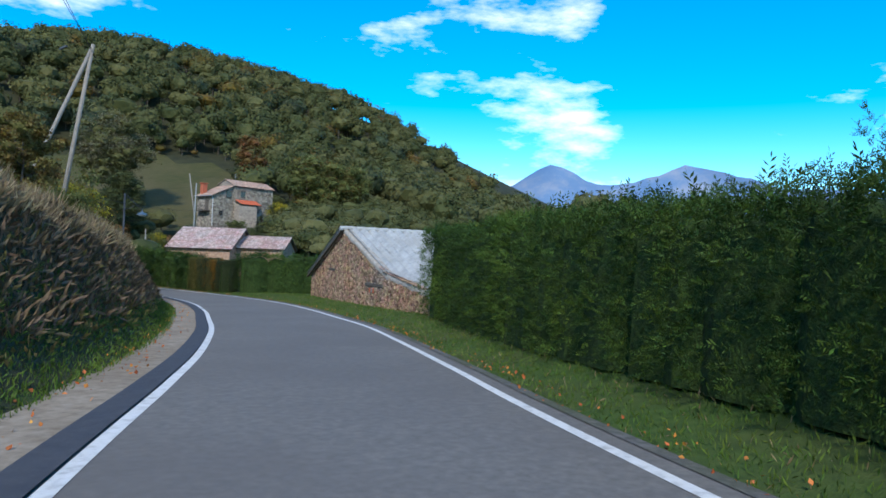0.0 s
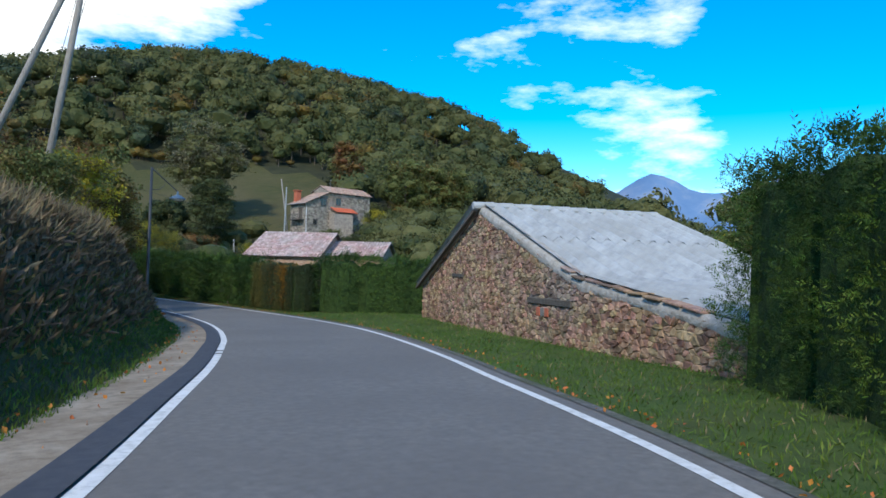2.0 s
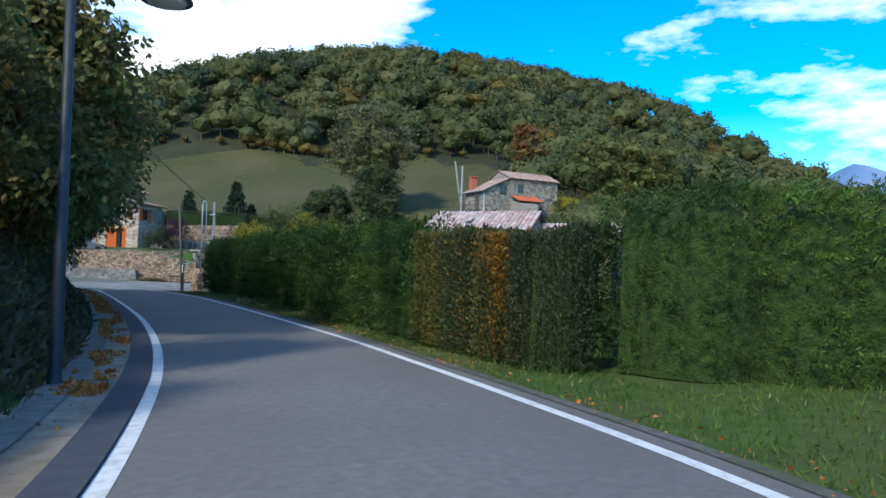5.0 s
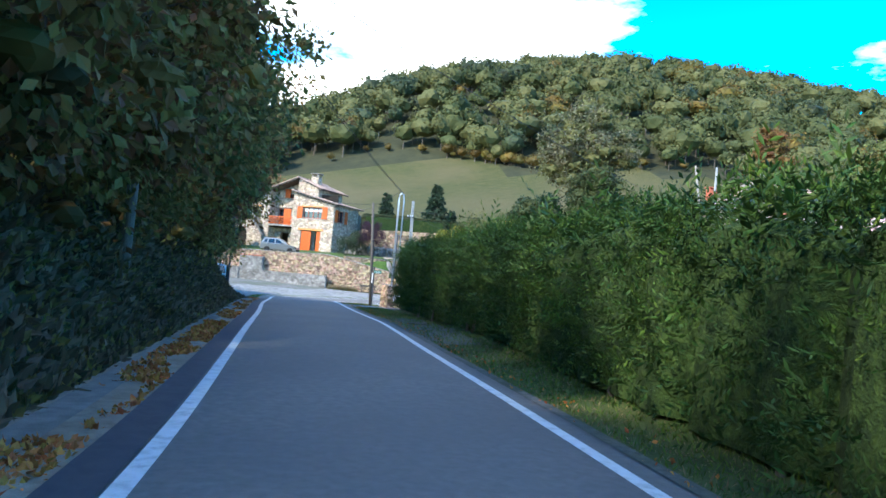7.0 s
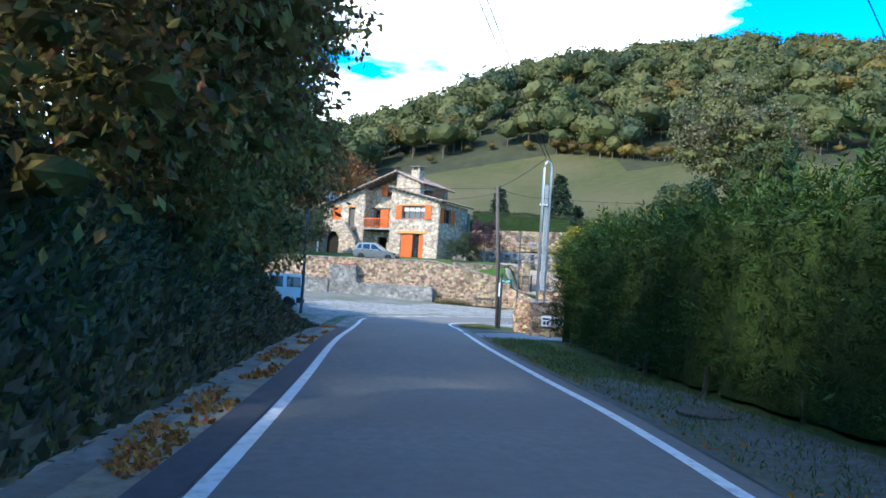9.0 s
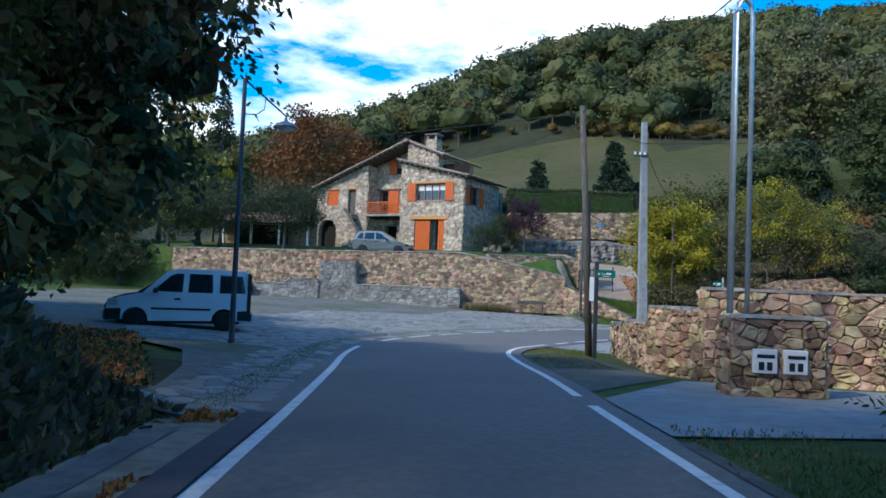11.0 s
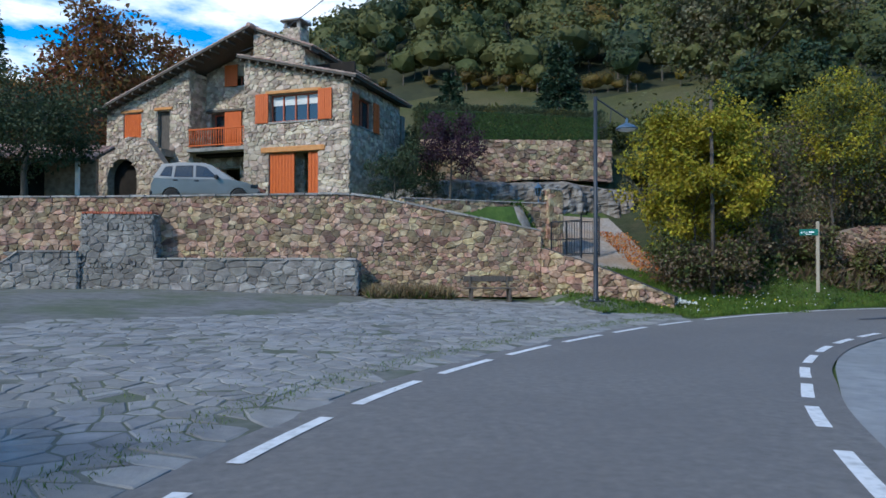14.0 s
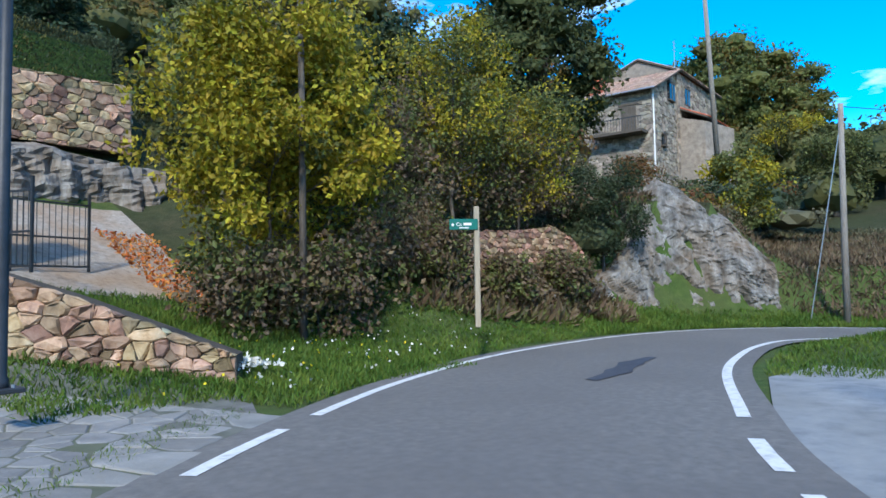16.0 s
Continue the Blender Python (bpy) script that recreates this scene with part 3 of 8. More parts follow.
    rise = (0.16 + 0.25 * (1 - sstep((ry - 6) / 14)) + 0.42 * sstep((x - 43.5) / 3)) * sstep((outr - 0.5) / 3.4) * (1 - sstep((ry - 86) / 8) * (1 - sstep((x - 45) / 4)))
    field = -1.5 * sstep((outr - 16) / 40) * (1 - sstep((y - 100) / 40))
    z = np.where(sr > 0, base + rise + field, z)
    # hill beyond everything
    far = np.minimum(np.where(sl < 0, outl, outr), 1e9)
    hk = sstep((far - 24) / 30) * sstep((y - 60 + 0.4 * np.clip(x - 30, 0, 60)) / 60)
    z = z * (1 - hk) + np.maximum(h, z) * hk
    inside = (sl >= 0) & (sr <= 0)
    z = np.where(inside | (np.minimum(np.where(sl >= 0, 0, dl), np.where(sr <= 0, 0, dr)) < 0.35), z - 0.05, z)
    return z.reshape(shape)


def gz(x, y):
    return float(ground_z(np.array([x]), np.array([y]))[0])


def ribbon(a, b, lift, n_across=2, crown=0.0):
    """A strip between two lines of points, laid on the road's height."""
    m = min(len(a), len(b))
    B = Build()
    rows = []
    for j in range(n_across + 1):
        t = j / n_across
        p = a[:m] * (1 - t) + b[:m] * t
        rows.append(np.column_stack([p, road_z(p[:, 0], p[:, 1]) + lift + crown * 4 * t * (1 - t)]))
    v = np.stack(rows, 1).reshape(-1, 3)
    k = n_across + 1
    B.add(v.tolist(), [(i * k + j, i * k + j + 1, (i + 1) * k + j + 1, (i + 1) * k + j) for i in range(m - 1) for j in range(n_across)])
    return B


def resample(line, n):
    s = np.concatenate([[0], np.cumsum(np.linalg.norm(np.diff(line, axis=0), axis=1))])
    u = np.linspace(0, s[-1], n)
    return np.stack([np.interp(u, s, line[:, 0]), np.interp(u, s, line[:, 1])], 1)


def offset(line, d):
    """A parallel line, d to the right."""
    t = np.gradient(line, axis=0)
    t /= np.linalg.norm(t, axis=1, keepdims=True)
    return line + np.column_stack([t[:, 1], -t[:, 0]]) * d


# ground sheet
def axis(lo, a, b, hi, fine, coarse):
    left = [a]
    s = fine
    while left[-1] > lo:
        s = min(s * 1.25, coarse)
        left.append(left[-1] - s)
    right = [b]
    s = fine
    while right[-1] < hi:
        s = min(s * 1.25, coarse)
        right.append(right[-1] + s)
    return np.array(left[:0:-1] + list(np.arange(a, b, fine)) + right)


gx, gy = axis(-900, -2, 62, 1500, 0.5, 60), axis(-900, -4, 146, 1500, 0.5, 60)
GX, GY = np.meshgrid(gx, gy)
GZ = ground_z(GX, GY)
_dl, _al = near(GX, GY, LEFT)
_in = (side(GX, GY, LEFT, _al) < 0) & (_dl > 0.5) & (LEFT[_al, 1] > 99) & (GY.ravel() < wall_y(GX.ravel()) - 0.8) & (GX.ravel() + GY.ravel() < 159.5)
GZ = GZ - 0.03 * _in.reshape(GZ.shape) - 0.04 * (_in & (_dl > 1.0)).reshape(GZ.shape)
nx, ny = len(gx), len(gy)
ids = np.arange(nx * ny).reshape(ny, nx)
quads = np.stack([ids[:-1, :-1], ids[:-1, 1:], ids[1:, 1:], ids[1:, :-1]], -1).reshape(-1, 4)
CX, CY = (GX[:-1, :-1] + GX[1:, 1:]).ravel() / 2, (GY[:-1, :-1] + GY[1:, 1:]).ravel() / 2
CZ = (GZ[:-1, :-1] + GZ[1:, 1:]).ravel() / 2
cdl, cal = near(CX, CY, LEFT)
csl = side(CX, CY, LEFT, cal)
cdr, car_ = near(CX, CY, RIGHT)
csr = side(CX, CY, RIGHT, car_)


def field_edge(x):
    """Where the wood begins above the open field."""
    return np.interp(x, [2, 15, 36, 50, 63, 78, 90, 104, 120, 126], [225, 233, 243, 237, 229, 218, 212, 207, 202, 198])


def in_meadow(x, y):
    """The open field on the hillside."""
    return (y > 150) & (y < field_edge(x)) & (x > 2) & (x < np.minimum(126, 103 + 0.6 * (y - 163)))


mi = np.zeros(len(quads), int)
mi[(csl < 0) & (cdl > 1.15) & (LEFT[cal, 1] < 97)] = 1
mi[(CY > 150) | (CX > 64) | (CX < -25)] = 3
mi[in_meadow(CX, CY) & (CY > 140)] = 2
mi[(csr > 0) & (cdr > 18) & (CY < 110)] = 0
mi[(csl < 0) & (LEFT[cal, 0] > 36) & (cdl > 4.5) & (CX > 41) & (CY < 150)] = 1
mi[(CX > 34.2) & (CX < 40.8) & (CY > 130.4) & (CY < 136.5) & (cdl > 4.2)] = 4
G = Build()
G.v, G.f, G.mi = np.column_stack([GX.ravel(), GY.ravel(), GZ.ravel()]).tolist(), quads.tolist(), mi.tolist()
structure("ground", G, [M["grass"], M["undergrowth"], M["meadow"], M["forest_floor"], M["gravel"]], "grass verges, wooded banks and hillside meadow", smooth=True, category="ground")

NR = 420
LR, RR = resample(LEFT, NR), resample(RIGHT, NR)
structure("road", ribbon(offset(LR, -0.42), offset(RR, 0.38), 0.0, 8, 0.03), M["asphalt"], "worn grey asphalt lane between grassy banks", smooth=True, category="road")


def stripe(line, s0, s1, width, lift=0.016):
    """Paint from s0 to s1 metres along a line."""
    s = np.concatenate([[0], np.cumsum(np.linalg.norm(np.diff(line, axis=0), axis=1))])
    u = np.arange(s0, s1 + 1e-6, max(0.2, (s1 - s0) / max(1, int((s1 - s0) / 0.4))))
    p = np.stack([np.interp(u, s, line[:, 0]), np.interp(u, s, line[:, 1])], 1)
    return ribbon(offset(p, -width / 2), offset(p, width / 2), lift, 1)


def along(line, x, y):
    d, a = near(np.array([x]), np.array([y]), line)
    s = np.concatenate([[0], np.cumsum(np.linalg.norm(np.diff(line, axis=0), axis=1))])
    return float(s[a[0]])


def end_of(line):
    return float(np.linalg.norm(np.diff(line, axis=0), axis=1).sum())


W = 0.15
sg = along(LEFT, 18.7, 31.1)
marks = [(LEFT, 0, sg - 0.75), (LEFT, sg - 0.5, sg - 0.15), (LEFT, sg + 0.1, along(LEFT, 22.8, 104.2)), (LEFT, along(LEFT, 36.9, 122.3), end_of(LEFT)),
         (RIGHT, 0, along(RIGHT, 27.2, 93.2)), (RIGHT, along(RIGHT, 27.2, 94.6), along(RIGHT, 29.3, 108.9)), (RIGHT, along(RIGHT, 39.4, 118.1), end_of(RIGHT))]
d0, d1 = along(LEFT, 23.1, 106.6) + 0.45, along(LEFT, 36.4, 122.0) + 0.45
n = 8
for i in range(n):
    a = d0 + (d1 - d0) * i / n
    marks.append((LEFT, a, a + (d1 - d0) / n * 0.71))
d0, d1 = along(RIGHT, 29.8, 109.6), along(RIGHT, 39.2, 118.0)
n = 7
for i in range(n):
    a = d0 + (d1 - d0) * i / n
    marks.append((RIGHT, a, a + (d1 - d0) / n * 0.66))
for line, a, b in marks:
    structure("road_marking", stripe(line, a, b, W), M["line"], "worn white edge line painted on the asphalt", category="road marking")


st = spline([(41.1, 120.78), (42.2, 120.9), (43.4, 121.25), (44.7, 121.42)], 0.4)
wd = 0.04 + 0.24 * np.sin(np.linspace(0.15, 3.0, len(st))) ** 0.6 * (0.8 + 0.3 * np.cos(np.arange(len(st)) * 2.1))
structure("road_stain", ribbon(np.column_stack([st[:, 0], st[:, 1] + wd]), np.column_stack([st[:, 0], st[:, 1] - wd * 0.8]), 0.042, 1), M["asphalt_edge"], "dark stain on the worn asphalt", category="road stain")


# ---- foliage ----
rng = np.random.default_rng(7)


def unit(n):
    d = rng.normal(size=(n, 3))
    return d / np.linalg.norm(d, axis=1, keepdims=True)


def feather(b, pos, d, nrm, length, n):
    """Flat conifer sprays: n short pointed leaflets in two rows along each axis."""
    d = d / np.linalg.norm(d, axis=1, keepdims=True)
    s = np.cross(d, nrm)
    s /= np.linalg.norm(s, axis=1, keepdims=True) + 1e-9
    for k in range(n):
        u = (k + 0.5) / n
        sg = 1 if k % 2 else -1
        bend = np.array([0, 0, -0.10]) * u * u
        q = pos + d * (length * u)[:, None] + bend * length[:, None]
        w = length * (0.30 - 0.17 * u) * (0.8 + 0.4 * rng.random(len(pos)))
        if k == n - 1:
            sg = 0
        b.cards(q, d * 0.75 + s * (0.75 * sg) + rng.normal(size=d.shape) * 0.14, np.cross(s, d) + rng.normal(size=d.shape) * 0.4, w, w * 0.24 + 0.005)


def hedge(name, path, thick, height, mats, label, spray=(0.10, 0.26), density=260, rough_top=0.15, weights=None, lift=0.1, ground=True, plume=0, tips=()):
    """A clipped hedge along a line: a filler core in painted shade green, then thousands of sprays over its faces."""
    p = spline(path, 0.4)
    t = np.gradient(p, axis=0)
    t /= np.linalg.norm(t, axis=1, keepdims=True)
    nrm = np.column_stack([t[:, 1], -t[:, 0]])
    zb = ground_z(p[:, 0], p[:, 1]) if ground is True else np.full(len(p), float(ground))
    hh = np.interp(np.linspace(0, 1, len(p)), np.linspace(0, 1, len(height)), height)
    e = thing(name, label, "hedge", pose(p[0, 0], p[0, 1], zb[0]))
    inv = e.matrix_basis.inverted()
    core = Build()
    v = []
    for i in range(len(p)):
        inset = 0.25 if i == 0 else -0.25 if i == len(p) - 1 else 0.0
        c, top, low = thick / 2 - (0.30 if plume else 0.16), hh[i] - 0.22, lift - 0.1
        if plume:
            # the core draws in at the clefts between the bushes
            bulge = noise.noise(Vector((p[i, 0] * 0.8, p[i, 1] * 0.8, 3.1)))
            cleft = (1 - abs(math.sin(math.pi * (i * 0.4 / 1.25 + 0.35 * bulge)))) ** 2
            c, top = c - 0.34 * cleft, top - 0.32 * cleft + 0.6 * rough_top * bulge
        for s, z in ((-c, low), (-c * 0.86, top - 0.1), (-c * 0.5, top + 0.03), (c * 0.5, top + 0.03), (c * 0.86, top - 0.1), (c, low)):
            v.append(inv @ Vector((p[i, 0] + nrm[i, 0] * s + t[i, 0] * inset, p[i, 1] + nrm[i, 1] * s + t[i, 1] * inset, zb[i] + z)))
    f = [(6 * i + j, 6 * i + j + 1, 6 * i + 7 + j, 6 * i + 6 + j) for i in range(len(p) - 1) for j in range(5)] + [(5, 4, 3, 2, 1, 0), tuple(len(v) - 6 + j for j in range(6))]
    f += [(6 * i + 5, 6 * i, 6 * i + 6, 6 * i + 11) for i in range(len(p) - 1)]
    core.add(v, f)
    part("shade_core", core, M["hedge_core"], e)
    if lift > 0.12:
        for i in range(1, len(p), 2):
            for s in (-0.45, 0.35):
                o = s * thick / 2 + 0.12 * rng.normal()
                q = inv @ Vector((p[i, 0] + nrm[i, 0] * o, p[i, 1] + nrm[i, 1] * o, zb[i]))
                x_, y_ = 0.05 * rng.normal(size=2)
                part("stem", Build().tube([(q.x, q.y, q.z - 0.15), (q.x + x_, q.y + y_, q.z + lift + 0.3)], [0.05 + 0.02 * rng.random(), 0.035], 6), M["bark"], e)
    ln = 0.4 * (len(p) - 1)
    out = [Build() for _ in mats]
    faces = [(-1, ln * hh.mean()), (1, ln * hh.mean()), (0, ln * thick), (2, thick * hh.mean()), (3, thick * hh.mean())]
    for kind_, area in faces:
        m = int(area * density * (0.3 if kind_ == 1 else 1.4 if plume and kind_ in (0, 2, 3) else 1.0))
        a = rng.random(m) * (len(p) - 1.001)
        if kind_ == 2:
            a = np.zeros(m)
        if kind_ == 3:
            a = np.full(m, len(p) - 1.001)
        i = a.astype(int)
        fr = a - i
        q = p[i] * (1 - fr[:, None]) + p[i + 1] * fr[:, None]
        z0, h = zb[i] * (1 - fr) + zb[i + 1] * fr, hh[i] * (1 - fr) + hh[i + 1] * fr
        w, tt = nrm[i], t[i]
        bulge = np.array([noise.noise(Vector((b[0] * 0.8, b[1] * 0.8, 3.1))) for b in q])
        if kind_ in (-1, 1):
            u = rng.random(m) ** 0.9
            hz = lift + u * (h - lift)
            bl = np.array([noise.noise(Vector((b[0] * 1.3, b[1] * 1.3, c * 1.3))) + (0.7 * noise.noise(Vector((b[0] * 0.7, b[1] * 0.7, c * 2.6 + 5.0))) if plume else 0.0) for b, c in zip(q, hz)])
            # one bush beside the other, with clefts between them
            ph = a * 0.4 / 1.25 + 0.35 * bulge
            cleft = (1 - np.abs(np.sin(np.pi * ph))) ** 2 if plume else 0.0
            o = kind_ * (thick / 2 + (0.42 if plume else 0.13) * bl - 0.46 * cleft - (0.34 * rng.random(m) ** 1.5 if plume else 0.10 * rng.random(m)) - 0.1 * u ** 6)
            nn = np.column_stack([w * kind_, np.zeros(m)])
        elif kind_ == 0:
            o = (rng.random(m) - 0.5) * thick * 0.95
            hz = h + rough_top * bulge - (0.36 * (1 - np.abs(np.sin(np.pi * (a * 0.4 / 1.25 + 0.35 * bulge)))) ** 2 if plume else 0.0) - (0.3 if plume else 0.08) * rng.random(m) ** 1.5
            nn = np.tile([0.0, 0.0, 1.0], (m, 1))
        else:
            o = (rng.random(m) - 0.5) * thick
            hz = lift + rng.random(m) * (h - lift)
            nn = np.column_stack([tt * (-1 if kind_ == 2 else 1), np.zeros(m)])
        pos = np.column_stack([q + w * o[:, None], z0 + hz])
        if kind_ in (2, 3):
            pos[:, :2] += nn[:, :2] * (0.12 - 0.3 * rng.random((m, 1)))
        d = nn * 0.85 + unit(m) * 0.45 + np.array([0, 0, 0.28]) - np.column_stack([tt, np.zeros(m)]) * 0.45 if plume else nn * 0.5 + unit(m) * 0.6 + np.array([0, 0, 0.7])
        if plume and kind_ == 0:
            d = d * np.array([1.0, 1.0, 0.6]) + unit(m) * 0.3
        L = spray[0] + (spray[1] - spray[0]) * rng.random(m) ** 1.6
        if kind_ == 0:
            L = L * (1 + 1.0 * (rng.random(m) < 0.05))
        sn = nn + unit(m) * 0.7
        which = np.zeros(m, int)
        if len(mats) > 1:
            r = np.array([noise.noise(Vector((b[0] * 0.45, b[1] * 0.45, 9.0 + c * 0.12))) for b, c in zip(q, hz)]) * 0.9 + rng.normal(size=m) * 0.16 + 0.5
            edges = np.cumsum(weights or [1 / len(mats)] * len(mats))[:-1]
            which = np.searchsorted(edges, np.clip(r, 0, 0.999))
        off = np.array(e.matrix_basis.translation)
        for k in range(len(mats)):
            s = which == k
            if s.any() and plume:
                feather(out[k], pos[s] - off, d[s], sn[s], L[s], plume)
            elif s.any():
                out[k].cards(pos[s] - off, d[s], sn[s], L[s], L[s] * 0.42)
    for u, h_up, n_up in tips:
        i = int(u * (len(p) - 2))
        for _ in range(n_up):
            base = np.array([p[i, 0] + rng.normal() * 0.2, p[i, 1] + rng.normal() * 0.2, zb[i] + hh[i] - 0.2]) - np.array(e.matrix_basis.translation)
            ax = np.array([rng.normal() * 0.3, rng.normal() * 0.3, 1.0])
            hu = h_up * (0.5 + 0.5 * rng.random())
            m = int(26 * hu / 0.5)
            tq = rng.random(m)
            dd = ax * 0.6 + unit(m) * 0.7
            feather(out[0], base + ax * (tq * hu)[:, None], dd, unit(m), (0.22 - 0.12 * tq), plume or 8)
    for k, b in enumerate(out):
        if b.f:
            part("foliage", b, mats[k], e, kind="stuff")
    return e


def ball(level):
    """Corners and faces of a round form to be shaped into crowns."""
    bm = bmesh.new()
    bmesh.ops.create_icosphere(bm, subdivisions=level, radius=1.0)
    v, f = np.array([tuple(q.co) for q in bm.verts]), [tuple(q.index for q in a.verts) for a in bm.faces]
    bm.free()
    return v, f


CROWN_V, CROWN_F = ball(2)


def limbs(b, base, height, spread, n, r0, seed, lean=(0, 0), fork=0.35):
    """A tapered trunk and crooked limbs. Returns the limbs' ends."""
    g = np.random.default_rng(seed)
    top = np.array([base[0] + lean[0], base[1] + lean[1], base[2] + height])
    pts, rad = [], []
    for i in range(7):
        u = i / 6
        q = np.array(base) * (1 - u) + top * u + np.r_[g.normal(size=2) * 0.05 * height * u * (1 - u), 0]
        pts.append(q)
        rad.append(r0 * (1.25 if i == 0 else 1) * (1 - 0.8 * u))
    b.tube(pts, rad, 8)
    ends = [pts[-1]]
    for k in range(n):
        u = fork + (1 - fork) * (k + g.random()) / n * 0.95
        s = np.array(base) * (1 - u) + top * u
        a = 2.4 * k + g.random()
        ln = spread * (0.55 + 0.5 * g.random()) * (1.15 - 0.6 * u)
        e1 = s + np.array([math.cos(a) * ln * 0.5, math.sin(a) * ln * 0.5, ln * 0.25])
        e2 = s + np.array([math.cos(a + 0.2) * ln, math.sin(a + 0.2) * ln, ln * (0.55 + 0.3 * g.random())])
        rr = r0 * (1 - 0.75 * u) * 0.55
        b.tube([s, e1, e2], [rr, rr * 0.65, rr * 0.2], 6)
        for j in range(2):
            e3 = e1 + (e2 - e1) * (0.2 + 0.5 * j) + g.normal(size=3) * ln * 0.28
            b.tube([e1 + (e2 - e1) * (0.1 + 0.4 * j), e3], [rr * 0.45, rr * 0.1], 5)
            ends.append(e3)
        ends.append(e2)
    return ends


def tree(name, x, y, height, spread, mats, label, seed, leaves=5000, leaf=(0.10, 0.2), trunk=0.22, crown=(0.25, 1.0), droop=0.2, z=None, gaps=0.5, weights=None, flat=1.0, category="tree", at_z=None, clump=0.22, lean=(0, 0), n_limbs=9, dense=0.0):
    """A tapered trunk with limbs and a crown of leaf clumps with an uneven outline."""
    g = np.random.default_rng(seed)
    z = gz(x, y) - 0.15 if z is None else z
    e = thing(name, label, category, pose(x, y, z))
    b = Build()
    lo, hi = crown[0] * height, crown[1] * height
    ends = limbs(b, (0, 0, 0), height * 0.85, spread, n_limbs, trunk, seed, lean)
    part("trunk", b, M["bark"], e, smooth=True)
    nc = max(12, int(26 * gaps * 2))
    c = []
    for k in range(nc):
        d = g.normal(size=3)
        d /= np.linalg.norm(d)
        r = 0.45 + 0.5 * g.random() ** 0.5
        c.append([d[0] * spread * r + lean[0] * 0.6, d[1] * spread * r + lean[1] * 0.6, (lo + hi) / 2 + d[2] * (hi - lo) / 2 * r * flat])
    c = np.array(c + [list(p) for p in ends])
    per = leaves // len(c)
    out = [Build() for _ in mats]
    pos, dirs, nr, wh = [], [], [], []
    inner = Build()
    for ci in c:
        R = clump * spread * (0.7 + 0.9 * g.random())
        if dense and ci[2] - R * dense > (0.1 if crown[0] >= 0 else -1.4):
            inner.add(CROWN_V * (R * dense * (0.8 + 0.4 * g.random(len(CROWN_V))))[:, None] * np.array([1.15, 1.15, 0.8]) + ci, CROWN_F)
        m = int(per * (0.6 + 0.8 * g.random()))
        u = g.normal(size=(m, 3))
        u /= np.linalg.norm(u, axis=1, keepdims=True)
        rr = R * g.random(m) ** 0.45
        q = ci + u * rr[:, None] * np.array([1.15, 1.15, 0.8])
        pos.append(q)
        dirs.append(u * 0.5 + g.normal(size=(m, 3)) * 0.6 + np.array([0, 0, -droop]))
        nr.append(u + g.normal(size=(m, 3)) * 0.6)
        edges = np.cumsum(weights or [1 / len(mats)] * len(mats))[:-1]
        wh.append(np.searchsorted(edges, np.clip(g.random() * 0.75 + g.random(m) * 0.25, 0, 0.999)))
    pos, dirs, nr, wh = map(np.concatenate, (pos, dirs, nr, wh))
    keep = pos[:, 2] > (0.12 if crown[0] >= 0 else -1.6)
    pos, dirs, nr, wh = pos[keep], dirs[keep], nr[keep], wh[keep]
    L = leaf[0] + (leaf[1] - leaf[0]) * g.random(len(pos))
    if inner.f:
        part("inner_crown", inner, mats[0], e)
    for k in range(len(mats)):
        s = wh == k
        if s.any():
            out[k].cards(pos[s], dirs[s], nr[s], L[s], L[s] * 0.6)
            part("crown", out[k], mats[k], e)
    return e


def fir(name, x, y, height, radius, label, seed, z=None, leaves=2600, mat="leaf_fir"):
    g = np.random.default_rng(seed)
    z = gz(x, y) - 0.1 if z is None else z
    e = thing(name, label, "conifer", pose(x, y, z))
    b = Build()
    b.tube([(0, 0, 0), (0, 0, height)], [height * 0.022, 0.02], 8)
    nl = int(height * 2.4)
    pos, dirs = [], []
    for k in range(nl):
        h = height * (0.06 + 0.92 * k / nl)
        r = radius * (1 - h / height) ** 0.85 * (0.8 + 0.3 * g.random()) + 0.1
        nb = 9
        for j in range(nb):
            a = 2 * math.pi * (j + g.random() * 0.7) / nb + k
            tip = np.array([math.cos(a) * r, math.sin(a) * r, h - 0.18 * r + 0.1 * g.normal()])
            s = np.array([0, 0, h])
            m = max(5, int(leaves / nl / nb * (0.4 + 1.2 * (1 - h / height))))
            t = g.random(m) ** 0.6
            q = s + (tip - s) * t[:, None] + g.normal(size=(m, 3)) * 0.10 * (0.4 + r * 0.3)
            pos.append(q)
            dirs.append((tip - s) / (np.linalg.norm(tip - s) + 1e-6) + g.normal(size=(m, 3)) * 0.5 + np.array([0, 0, -0.25]))
    part("trunk", b, M["bark"], e)
    pos, dirs = np.concatenate(pos), np.concatenate(dirs)
    L = (0.16 + 0.2 * g.random(len(pos))) * (0.6 + height / 14)
    part("crown", Build().cards(pos, dirs, unit(len(pos)), L, L * 0.4), M[mat], e)
    return e


